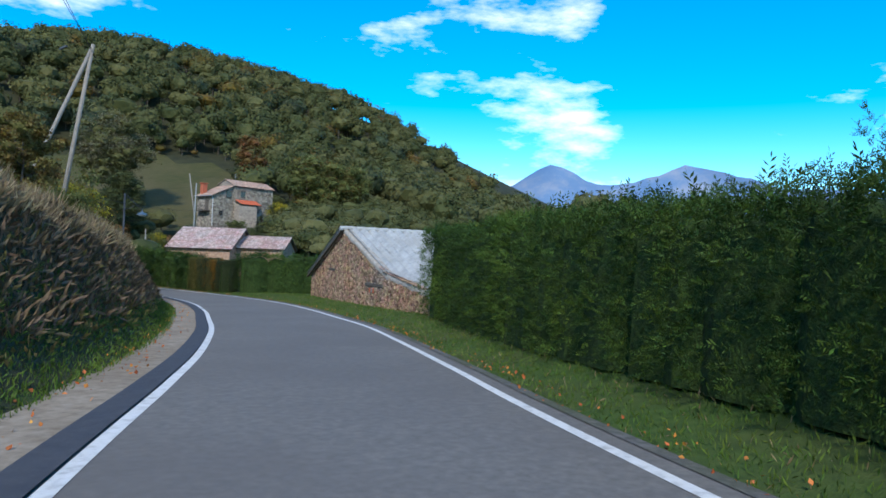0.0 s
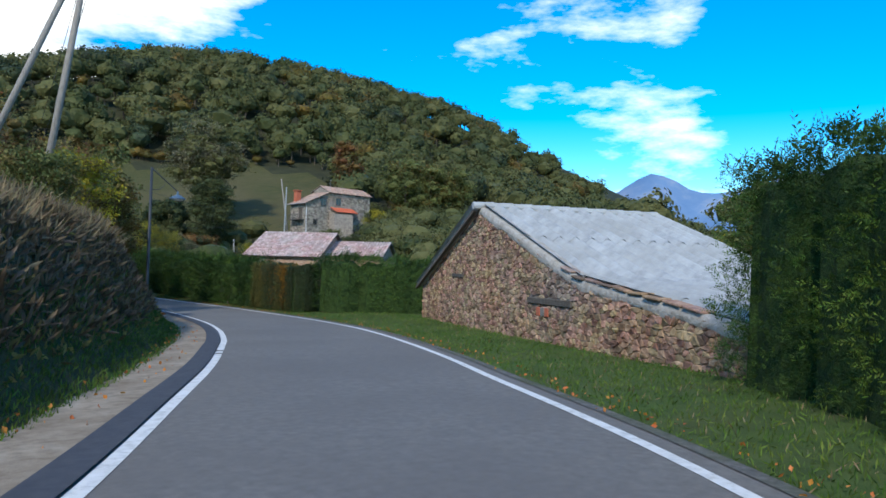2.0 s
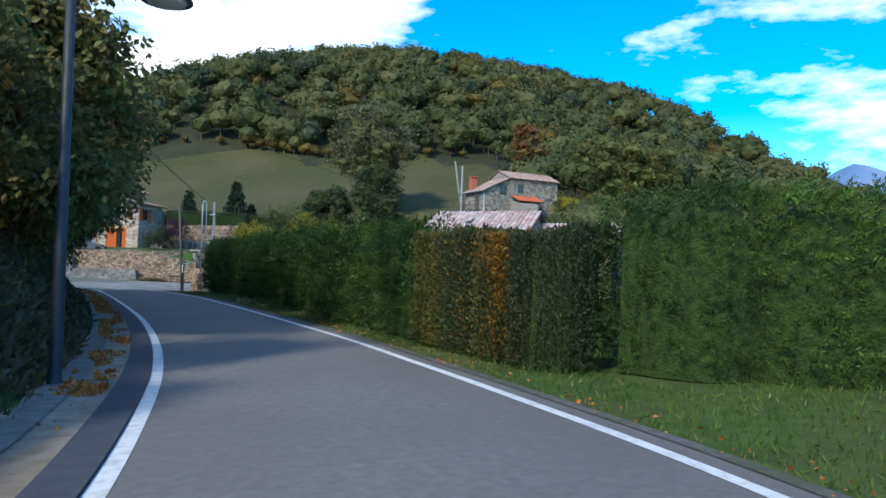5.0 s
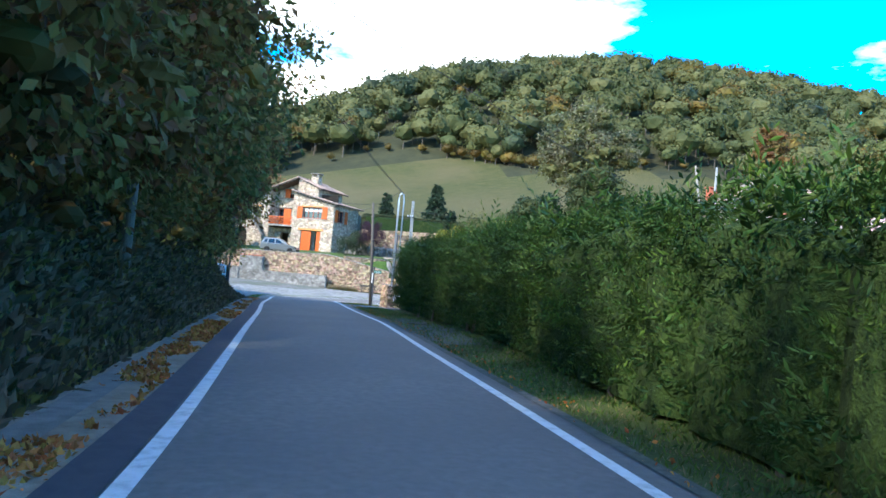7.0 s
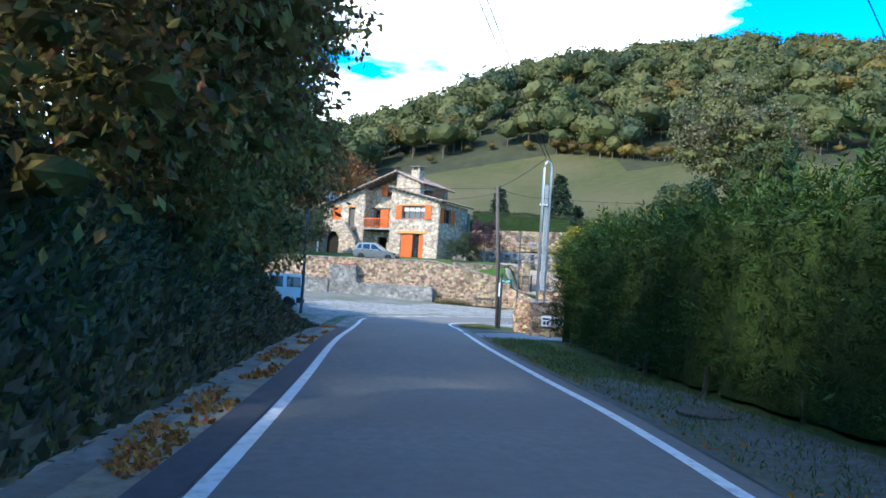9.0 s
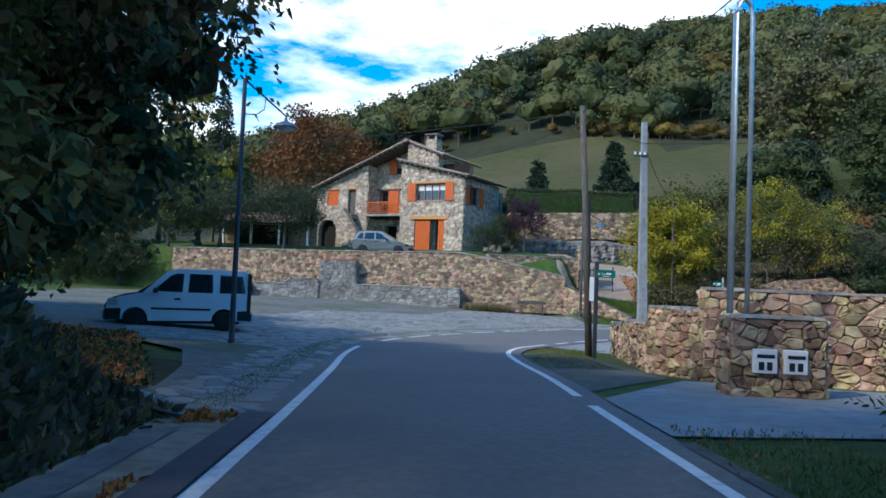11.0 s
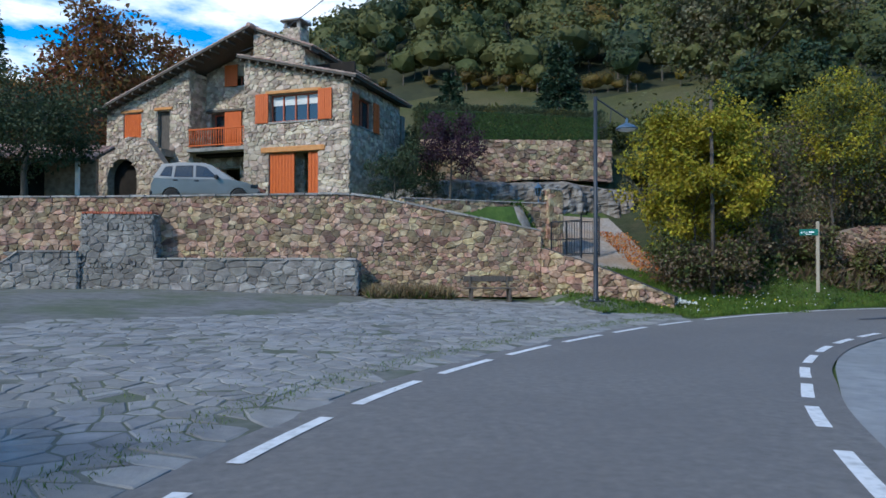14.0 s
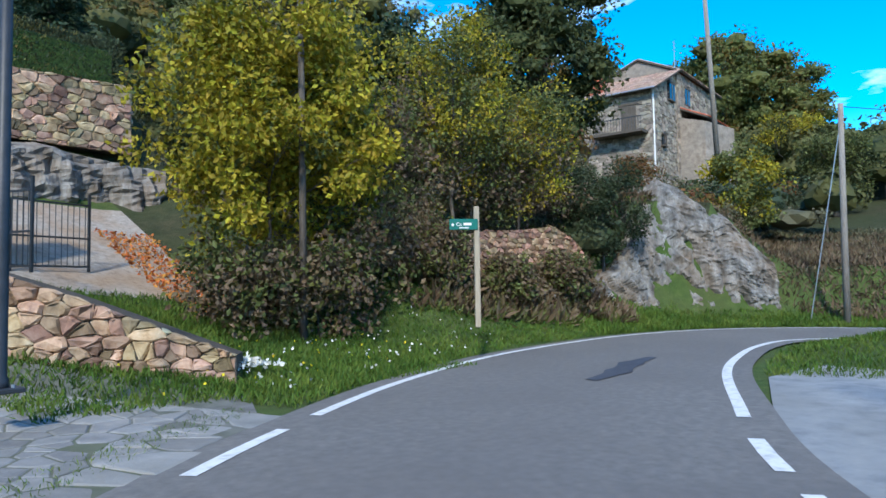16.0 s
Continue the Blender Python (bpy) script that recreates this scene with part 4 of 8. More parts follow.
def woods(name, xs, ys, heights, mat, label, seed, cards=170, size=(0.5, 1.1), slim=0.42, trunk=True):
    """Far trees too many to count, joined into one: a lumpy inner crown under leaf clumps."""
    g = np.random.default_rng(seed)
    zs = ground_z(xs, ys)
    P, D, N, L = [], [], [], []
    B = Build()
    nb = 11
    per = cards // nb
    for x, y, z, h in zip(xs, ys, zs, heights):
        R = h * slim * (0.8 + 0.4 * g.random())
        mid = np.array([x, y, z + h * 0.52])
        rad = np.array([R, R, h * 0.42])
        cc = g.normal(size=(nb, 3))
        cc[:, 2] = np.abs(cc[:, 2]) * 0.9 - 0.15
        cc /= np.linalg.norm(cc, axis=1, keepdims=True)
        # the inner crown swells where the clumps sit
        near_ = (CROWN_V @ cc.T).max(1)
        core = CROWN_V * (0.46 + 0.24 * np.clip((near_ - 0.55) / 0.45, 0, 1) + 0.04 * g.normal(size=len(CROWN_V)))[:, None]
        B.add(core * rad + mid, CROWN_F)
        u = g.normal(size=(nb, per, 3)) + cc[:, None] * 0.9
        u /= np.linalg.norm(u, axis=2, keepdims=True)
        q = (cc[:, None] * (0.52 + 0.2 * g.random((nb, 1, 1))) + u * (0.24 + 0.22 * g.random((nb, per, 1)))) * rad + mid
        P.append(q.reshape(-1, 3))
        N.append(u.reshape(-1, 3) + g.normal(size=(nb * per, 3)) * 0.35)
        D.append(np.cross(u.reshape(-1, 3), g.normal(size=(nb * per, 3))))
        L.append((size[0] + (size[1] - size[0]) * g.random(nb * per)) * h / 10)
        if trunk:
            B.tube([(x, y, z - 0.4), (x, y, z + h * 0.5)], [0.018 * h, 0.01 * h], 5, mi=1)
    P, D, N, L = map(np.concatenate, (P, D, N, L))
    B.cards(P - D / (np.linalg.norm(D, axis=1, keepdims=True) + 1e-9) * L[:, None] / 2, D, N, L, L * 0.8)
    return tagged(part(name, B, [mat, M["bark"]], smooth=False), label, "woodland", kind="stuff")


# hedges beside the road
hedge("conifer_hedge", [(5.1, -3.0), (8.3, 1.1), (11.75, 5.7), (15.7, 11.2), (19.1, 15.4), (23.55, 21.3)], 1.9, [2.3, 2.35, 2.5, 2.85, 3.15, 3.4], [M["leaf_cypress"], M["leaf_cypress_b"]], "tall dense green conifer hedge along the grass verge", spray=(0.16, 0.36), density=125, rough_top=0.3, weights=[0.62, 0.38], lift=0.06, plume=11, tips=[(0.2, 0.5, 4), (0.3, 0.9, 5), (0.36, 0.6, 4), (0.42, 0.5, 3), (0.5, 0.35, 4), (0.6, 0.3, 4), (0.75, 0.3, 4)])
hedge("conifer_hedge", [(33.8, 41.8), (31.7, 43.0), (30.3, 44.3), (29.95, 45.5)], 1.6, [2.5, 2.6], [M["leaf_cypress_b"], M["leaf_cypress"]], "bright green clipped conifer hedge beside the barn", spray=(0.20, 0.42), density=85, rough_top=0.3, weights=[0.55, 0.45], lift=0.1, plume=11, tips=[(0.3, 0.4, 4), (0.7, 0.4, 6), (0.9, 0.4, 5)])
hedge("mixed_hedge", [(29.6, 45.7), (29.3, 46.3), (29.2, 46.9)], 1.5, [2.25, 2.15], [M["leaf_beech"], M["leaf_olive"]], "clipped olive-green leafy hedge", spray=(0.035, 0.085), density=2600, weights=[0.5, 0.5], lift=0.05)
hedge("ochre_hedge", [(29.2, 46.95), (29.2, 47.5), (29.22, 48.05)], 1.5, [2.15, 2.15, 2.2], [M["leaf_beech"], M["leaf_olive"], M["leaf_ochre"]], "clipped olive-green hedge turning ochre in autumn", spray=(0.04, 0.10), density=2200, weights=[0.34, 0.16, 0.50], lift=0.05)
hedge("mixed_hedge", [(29.22, 48.1), (29.26, 49.4), (29.3, 50.6)], 1.5, [2.25, 2.3], [M["leaf_ochre"], M["leaf_olive"], M["leaf_beech"]], "clipped olive-brown leafy hedge", spray=(0.04, 0.10), density=2200, weights=[0.12, 0.40, 0.48], lift=0.05)
hedge("conifer_hedge", [(29.3, 50.8), (29.5, 54), (29.75, 60), (30.2, 67), (30.6, 73), (30.35, 79), (30.4, 85), (30.9, 91.2)], 1.8, [2.35, 2.55, 2.8, 3.0, 3.1, 3.2], [M["leaf_cypress"], M["leaf_cypress_b"]], "long clipped green conifer hedge along the road", spray=(0.26, 0.66), density=46, rough_top=0.34, weights=[0.94, 0.06], lift=0.13, plume=11, tips=[(0.02, 0.4, 4), (0.2, 0.3, 3), (0.45, 0.35, 4), (0.7, 0.4, 4), (0.9, 0.4, 4)])


# ---- stonework ----
def clip(poly, nx_, ny_, c):
    """The part of a polygon where nx*x + ny*y <= c."""
    out = []
    k = len(poly)
    for i in range(k):
        p, q = poly[i], poly[(i + 1) % k]
        dp, dq = nx_ * p[0] + ny_ * p[1] - c, nx_ * q[0] + ny_ * q[1] - c
        if dp <= 0:
            out.append(p)
        if (dp < 0 < dq) or (dq < 0 < dp):
            t = dp / (dp - dq)
            out.append((p[0] + (q[0] - p[0]) * t, p[1] + (q[1] - p[1]) * t))
    return out


def cells_of(pts, stretch, gap):
    """The region round each point, drawn in by half the joint's width."""
    p = np.array(pts, float)
    p[:, 0] /= stretch
    size = {}
    span = 1.0
    if len(p) > 3:
        area = (np.ptp(p[:, 0]) + 1e-6) * (np.ptp(p[:, 1]) + 1e-6)
        span = math.sqrt(area / len(p)) * 2.4
    grid = {}
    for i, (x, y) in enumerate(p):
        grid.setdefault((int(x // span), int(y // span)), []).append(i)
    out = []
    for i, (x, y) in enumerate(p):
        r = span * 0.72
        poly = [(x - r, y - r), (x + r, y - r), (x + r, y + r), (x - r, y + r)]
        gx_, gy_ = int(x // span), int(y // span)
        nb = [j for a in (-1, 0, 1) for b in (-1, 0, 1) for j in grid.get((gx_ + a, gy_ + b), ()) if j != i]
        nb.sort(key=lambda j: (p[j, 0] - x) ** 2 + (p[j, 1] - y) ** 2)
        for j in nb[:14]:
            dx, dy = p[j, 0] - x, p[j, 1] - y
            d = math.hypot(dx, dy) + 1e-9
            ux, uy = dx / d, dy / d
            poly = clip(poly, ux, uy, ux * x + uy * y + d / 2 - gap / 2)
            if len(poly) < 3:
                break
        out.append([(a * stretch, b) for a, b in poly] if len(poly) >= 3 else None)
    return out


def courses(width, top, bottom, row, seed, aspect=(0.9, 2.2), holes=(), gap=0.014):
    """Rubble over a face: the outline of each stone, laid in uneven courses and cut at edges and openings."""
    g = np.random.default_rng(seed)
    xs = np.linspace(0, width, 60)
    lo, hi = min(bottom(x) for x in xs), max(top(x) for x in xs)
    st = (aspect[0] + aspect[1]) / 2
    z, pts = lo - row / 2, []
    while z < hi + row:
        h = row * (0.55 + 0.9 * g.random())
        x = -row * st * g.random()
        while x < width + row:
            w = h * st * (0.45 + 1.2 * g.random() ** 1.4)
            pts.append((x + w / 2, z + h / 2 + g.normal() * h * 0.26))
            x += w
        z += h
    out = []
    for c, poly in zip(pts, cells_of(pts, st, gap)):
        if not poly:
            continue
        cx = min(max(c[0], 0.0), width)
        poly = clip(clip(poly, 1, 0, width), -1, 0, 0)
        e = 0.05
        sl = (top(min(cx + e, width)) - top(max(cx - e, 0))) / (min(cx + e, width) - max(cx - e, 0) + 1e-9)
        sl = sl if abs(sl) < 1.5 else 0.0
        if len(poly) >= 3:
            poly = clip(poly, -sl, 1, top(cx) - sl * cx)
        if len(poly) >= 3:
            poly = clip(poly, 0, -1, -bottom(cx))
        for h in holes:
            if len(poly) < 3:
                break
            x0, x1 = min(q[0] for q in poly), max(q[0] for q in poly)
            z0, z1 = min(q[1] for q in poly), max(q[1] for q in poly)
            if x1 > h[0] and x0 < h[1] and z1 > h[2] and z0 < h[3]:
                d = [h[0] - c[0], c[0] - h[1], h[2] - c[1], c[1] - h[3]]
                k = int(np.argmax(d))
                if d[k] < 0:
                    poly = []
                    break
                poly = clip(poly, *((1, 0, h[0]), (-1, 0, -h[1]), (0, 1, h[2]), (0, -1, -h[3]))[k])
        if len(poly) >= 3:
            ar = abs(sum(poly[i][0] * poly[(i + 1) % len(poly)][1] - poly[(i + 1) % len(poly)][0] * poly[i][1] for i in range(len(poly)))) / 2
            if ar > 0.0015:
                out.append(poly)
    return out


def lump(poly, depth, g, inset=0.22, back=0.03, wear=-1.0):
    """A stone from its outline: a rounded, uneven face towards -y."""
    # knock the edges about so that no two joints run straight
    worn = []
    for i, p in enumerate(poly):
        q = poly[(i + 1) % len(poly)]
        ln = math.hypot(q[0] - p[0], q[1] - p[1])
        worn.append((p[0] + g.normal() * 0.006, p[1] + g.normal() * 0.006))
        if ln > 0.09:
            k = 0.04 + 0.03 * g.normal()
            worn.append(((p[0] + q[0]) / 2 - (q[1] - p[1]) * k * wear, (p[1] + q[1]) / 2 + (q[0] - p[0]) * k * wear))
    poly = worn
    n = len(poly)
    cx, cz = sum(q[0] for q in poly) / n, sum(q[1] for q in poly) / n
    v = [(x, back, z) for x, z in poly] + [(x, -depth * 0.5, z) for x, z in poly]
    v += [(cx + (x - cx) * (1 - inset) + g.normal() * 0.006, -depth * (1 + 0.30 * g.normal()), cz + (z - cz) * (1 - inset)) for x, z in poly]
    f = [(r + i, r + i + n, r + (i + 1) % n + n, r + (i + 1) % n) for r in (0, n) for i in range(n)] + [tuple(range(3 * n - 1, 2 * n - 1, -1))]
    return v, f


def facing(parent, m, cells, mat_single, mat_joined, depth=0.06, singles=0, name="stone", seed=0, prefer=None, inset=0.22):
    """Lays stones on a face of parent: the nearest as pieces of their own, the rest as one mesh."""
    g = np.random.default_rng(seed + 5)
    mid = [(sum(q[0] for q in c) / len(c), sum(q[1] for q in c) / len(c)) for c in cells]
    order = sorted(range(len(cells)), key=(lambda i: prefer(mid[i])) if prefer else (lambda i: i))
    B = Build()
    for k, i in enumerate(order):
        v, f = lump(cells[i], depth * (0.6 + 0.9 * g.random()), g, inset)
        if k < singles:
            b = Build()
            cx, cz = mid[i]
            b.add([(x - cx, y, z - cz) for x, y, z in v], f)
            ob = new(name, b.mesh(name, mat_single))
            ob.parent = parent
            ob.matrix_basis = m @ Matrix.Translation((cx, 0, cz))
        else:
            B.add([m @ Vector(p) for p in v], f)
    if B.f:
        part("stonework", B, mat_joined, parent, kind="stuff")


def frame_on(a, b, z=0.0):
    """A frame whose x runs from a to b and whose -y looks out to the right-hand side of that way."""
    d = Vector((b[0] - a[0], b[1] - a[1], 0)).normalized()
    m = Matrix(((d.x, -d.y, 0, a[0]), (d.y, d.x, 0, a[1]), (0, 0, 1, z), (0, 0, 0, 1)))
    return m, (Vector(b[:2]) - Vector(a[:2])).length


def stone_wall(name, a, b, top, bottom, thick, label, row=0.26, singles=150, seed=1, mats=("stone_warm", "stone_warm_i"), cap=0.0, both=False, prefer=None, ends=True, category="wall", joint="joint_shade", depth=0.055):
    """A free wall from a to b: a core in the joint's colour with stones on its faces and a coping."""
    m, L = frame_on(a, b)
    e = tagged(new(name), label, category, kind="structure")
    e.matrix_basis = m
    xs = np.linspace(0, L, max(2, int(L / 0.5)))
    core = Build()
    n = len(xs)
    v = [(x, y, f(x)) for x in xs for y, f in ((0, bottom), (0, top), (thick, top), (thick, bottom))]
    f = [(4 * i + j, 4 * i + 4 + j, 4 * i + 4 + (j + 1) % 4, 4 * i + (j + 1) % 4) for i in range(n - 1) for j in range(4)] + [(0, 1, 2, 3), (4 * n - 1, 4 * n - 2, 4 * n - 3, 4 * n - 4)]
    core.add(v, f)
    part("core", core, M[joint], e)
    idm = Matrix.Identity(4)
    facing(e, idm, courses(L, top, bottom, row, seed), M[mats[0]], M[mats[1]], singles=singles, seed=seed, prefer=prefer, depth=depth)
    if both:
        facing(e, Matrix.Translation((L, thick, 0)) @ Matrix.Rotation(math.pi, 4, "Z"), courses(L, lambda x: top(L - x), lambda x: bottom(L - x), row, seed + 1), M[mats[0]], M[mats[1]], seed=seed)
    if ends:
        for x, r in ((0, -90), (L, 90)):
            q = Matrix.Translation((x, thick if x == 0 else 0, 0)) @ Matrix.Rotation(radians(r), 4, "Z")
            facing(e, q, courses(thick, lambda u: top(x), lambda u: bottom(x), row, seed + 3), M[mats[0]], M[mats[1]], seed=seed)
    if cap:
        g = np.random.default_rng(seed + 9)
        x, k = 0.0, 0
        while x < L:
            w = min(0.35 + 0.5 * g.random(), L - x)
            z0, z1 = top(x), top(x + w)
            B = Build()
            y0, y1 = -0.05 - 0.04 * g.random(), thick + 0.05
            t = cap * (0.8 + 0.4 * g.random())
            B.add([(x + 0.01, y0, z0), (x + w - 0.01, y0, z1), (x + w - 0.01, y1, z1), (x + 0.01, y1, z0), (x + 0.03, y0 + 0.02, z0 + t), (x + w - 0.03, y0 + 0.02, z1 + t), (x + w - 0.03, y1 - 0.02, z1 + t), (x + 0.03, y1 - 0.02, z0 + t)],
                  [(0, 3, 2, 1), (4, 5, 6, 7), (0, 1, 5, 4), (1, 2, 6, 5), (2, 3, 7, 6), (3, 0, 4, 7)])
            part("coping_stone", B, M["stone_grey"], e)
            x += w
            k += 1
    return e


def tile_roof(name, parent, m, width, length, label="", pitch=0.22, mat="tile", thick=0.10):
    """Rows of half-round clay tiles: width across (x), length down the slope (y), lapped courses."""
    B = Build()
    nx_ = int(width / pitch)
    rows = int(length / 0.36)
    for i in range(nx_):
        x = (i + 0.5) * width / nx_
        for r in range(rows):
            y0, y1 = length * r / rows, length * (r + 1) / rows + 0.05
            h0, h1 = 0.075 + 0.02 * math.sin(i * 7.1 + r * 3.3) * 0.3, 0.05
            v = []
            for y, rr, lift in ((y0, 0.105, 0.0), (y1, 0.125, 0.025)):
                for k in range(5):
                    t = math.pi * k / 4
                    v.append((x + rr * math.cos(t) * pitch / 0.24, y, 0.01 + lift + 0.075 * math.sin(t)))
            f = [(k, k + 1, k + 6, k + 5) for k in range(4)] + [(9, 8, 7, 6, 5)]
            B.add([m @ Vector(p) for p in v], f)
    S = Build()
    S.box((0, 0, -thick), (width, length, 0.0), m)
    part(name + "_deck", S, M["wood_dark"], parent)
    return part(name, B, M[mat], parent, label)


# ---- terrace wall, its benches and the square ----
def lerp_pts(pts):
    xs, zs = [p[0] for p in pts], [p[1] for p in pts]
    return lambda x: float(np.interp(x, xs, zs))


TA, TB = (7.5, wall_y(7.5)), (34.0, wall_y(34.0))
tm, TL = frame_on(TA, TB)
ttop = lerp_pts([(0, 2.10), (12, 2.25), (19.6, 2.42), (20.8, 2.30), (TL, 1.12)])
stone_wall("terrace_wall", TA, TB, ttop, lambda x: -1.3, 0.75, "high retaining wall of warm rubble stone with a sloping coping", row=0.175, singles=295, seed=11, cap=0.07, joint="mortar", depth=0.034, prefer=lambda c: abs(c[0] - 20.5))
ba, bb = (20.4, wall_y(20.4) - 0.95), (27.2, wall_y(27.2) - 0.95)
stone_wall("planter_wall", ba, bb, lambda x: 0.05, lambda x: -1.2, 0.95, "low stone bench wall with a pale slab top in front of the terrace wall", row=0.24, singles=60, seed=21, joint="mortar", depth=0.036, mats=("stone_grey", "stone_grey_i"), cap=0.06)
stone_wall("buttress", (18.0, wall_y(18) - 0.62), (20.35, wall_y(20.35) - 0.62), lambda x: 1.62, lambda x: -1.2, 0.65, "square grey stone buttress capped with red brick", row=0.2, singles=40, seed=31, joint="mortar", depth=0.036, mats=("stone_grey", "stone_grey_i"))
g_ = np.random.default_rng(3)
cap_ob = thing("brick_coping", "row of red bricks laid on the grey buttress", "bricks", pose(18.0, wall_y(18) - 0.62, 1.62, 0, 0, math.degrees(math.atan(-0.155))))
for i in range(19):
    part("brick", Build().box((i * 0.124 + 0.005, -0.05, 0.0), (i * 0.124 + 0.118, 0.68, 0.07 + 0.012 * g_.random()), bevel=0.006), M["terracotta"], cap_ob)
stone_wall("low_seat_wall", (13.6, wall_y(13.6) - 1.1), (17.9, wall_y(17.9) - 0.75), lambda x: 0.30 if x > 2 else -0.05, lambda x: -1.2, 0.75, "low grey stone seat against the terrace wall", row=0.2, singles=40, seed=41, joint="mortar", depth=0.036, mats=("stone_grey", "stone_grey_i"), cap=0.06)
stone_wall("low_seat_wall", (8.4, wall_y(8.4) - 2.2), (13.4, wall_y(13.4) - 1.6), lambda x: -0.10 if x > 2.6 else 0.35, lambda x: -1.2, 1.2, "low grey stone seat with a slab top", row=0.2, singles=30, seed=42, joint="mortar", depth=0.036, mats=("stone_grey", "stone_grey_i"), cap=0.06)
stone_wall("low_wall", (33.95, 127.75), (37.4, 124.55), lerp_pts([(0, 0.50), (2.3, -0.25), (4.7, -1.18)]), lambda x: -1.75, 0.5, "low sloping wall of big rough field stones beside the grass", row=0.2, singles=160, seed=51, ends=False)
stone_wall("garden_wall", (29.2, 130.4), (35.75, 131.55), lambda x: 2.45, lambda x: 0.3, 0.5, "upper garden wall of warm rubble stone", row=0.165, singles=80, seed=61, cap=0.05, joint="mortar", depth=0.034)
stone_wall("gate_pier", (35.7, 131.4), (36.35, 131.5), lambda x: 3.05, lambda x: 0.2, 0.6, "square stone gate pier with a flat cap", row=0.24, singles=10, seed=62, joint="mortar", depth=0.036, cap=0.07)
stone_wall("retaining_wall", (31.5, 137.9), (42.0, 138.1), lerp_pts([(0, 6.1), (10.5, 6.55)]), lerp_pts([(0, 3.6), (6, 4.3), (10.5, 4.3)]), 0.6, "pale dry-stone retaining wall above the rock", row=0.22, singles=120, seed=71)
stone_wall("roadside_wall", (31.15, 106.6), (30.25, 100.2), lerp_pts([(0, -0.58), (2.6, -0.52), (2.65, -0.36), (6.5, -0.26)]), lambda x: -1.8, 0.55, "low end of the roadside wall of warm rough stone", row=0.145, singles=180, seed=81, cap=0.06, prefer=lambda c: -c[0])
stone_wall("roadside_wall", (30.2, 100.15), (30.8, 98.4), lambda x: 0.18, lambda x: -1.7, 0.55, "middle step of the roadside wall of warm rough stone", row=0.19, singles=80, seed=83, cap=0.06)
stone_wall("mailbox_pier", (30.1, 95.5), (31.7, 95.35), lambda x: 0.2, lambda x: -1.5, 0.5, "short pier of warm rough stone holding the mailboxes", row=0.17, singles=60, seed=84, cap=0.05)
stone_wall("roadside_wall", (30.8, 98.35), (36.6, 97.2), lambda x: 0.66, lambda x: -1.7, 0.55, "high end of the roadside wall beside the driveway", row=0.2, singles=150, seed=82, cap=0.06)
stone_wall("field_wall", (45.0, 129.2), (53.2, 127.5), lerp_pts([(0, 0.9), (1.6, 1.25), (2.6, 1.1), (3.6, 1.5), (5, 1.55), (6.6, 1.75), (7.6, 1.3), (8.4, 0.6)]), lambda x: -0.6, 0.6, "old tumbled dry-stone wall under the bushes", mats=("stone_barn", "stone_barn_i"), row=0.2, singles=110, seed=91, joint="mortar_earth")


def patch(name, poly, lift, mat, label, category, step=0.6):
    """A thin slab over the ground inside a polygon."""
    p = np.array(poly, float)
    x0, y0 = p.min(0)
    x1, y1 = p.max(0)
    bm = bmesh.new()
    vs = [bm.verts.new((x, y, 0)) for x, y in poly]
    bm.faces.new(vs)
    for ax, lo, hi in ((0, x0, x1), (1, y0, y1)):
        for c in np.arange(lo + step, hi, step):
            co, no = [0, 0, 0], [0, 0, 0]
            co[ax], no[ax] = float(c), 1.0
            bmesh.ops.bisect_plane(bm, geom=bm.verts[:] + bm.edges[:] + bm.faces[:], plane_co=co, plane_no=no)
    xs = np.array([v.co.x for v in bm.verts])
    ys = np.array([v.co.y for v in bm.verts])
    for v, z in zip(bm.verts, ground_z(xs, ys)):
        v.co.z = z + lift
    bmesh.ops.recalc_face_normals(bm, faces=bm.faces[:])
    me = bpy.data.meshes.new(name)
    bm.to_mesh(me)
    bm.free()
    me.materials.append(mat)
    return tagged(new(name, me), label, category, kind="structure")


edge = offset(LEFT, -0.62)
seg = edge[(edge[:, 1] > 91.2) & (edge[:, 0] < 36.6)]
rim = offset(LEFT, -0.40)
rim = rim[(rim[:, 1] > 91.2) & (rim[:, 0] < 36.7)]
square = [tuple(p) for p in rim[::2]] + [(37.0, 123.6), (36.6, 124.9), (34.2, 127.3), (27.5, wall_y(27.5) - 0.2), (20.4, wall_y(20.4) - 0.2), (8, wall_y(8) - 0.2), (3, 128), (5, 112), (10, 105.5), (16, 102.0), (19.4, 99.0), (20.4, 96.0), (20.9, 93.4), (21.1, 91.3)]
plaza_ob = patch("pavement", square, 0.025, M["joint"], "small village square paved with worn irregular flagstones", "pavement", 0.7)
patch("concrete_apron", [(27.55, 91.4), (27.6, 94.5), (30.2, 97.9), (33.0, 97.2), (36.2, 96.4), (35.4, 91.6)], 0.03, M["concrete"], "pale concrete driveway apron at the road's edge", "driveway", 0.7)
patch("concrete_apron", [(29.3, 108.4), (30.9, 106.4), (36.0, 107.5), (44.0, 112.5), (45.5, 118.6), (43.3, 118.9), (40.5, 118.05), (37.9, 117.15), (35.5, 115.55), (33.4, 113.4), (31.2, 110.9)], 0.03, M["concrete"], "pale concrete side lane joining the road", "driveway", 0.7)

patch("dirt_patch", [(27.95, 68.5), (27.95, 79.5), (28.7, 80.5), (29.5, 78.5), (29.75, 74.0), (29.3, 69.0)], 0.02, M["grit"], "bare gritty ground beside the manhole cover", "ground", 0.7)

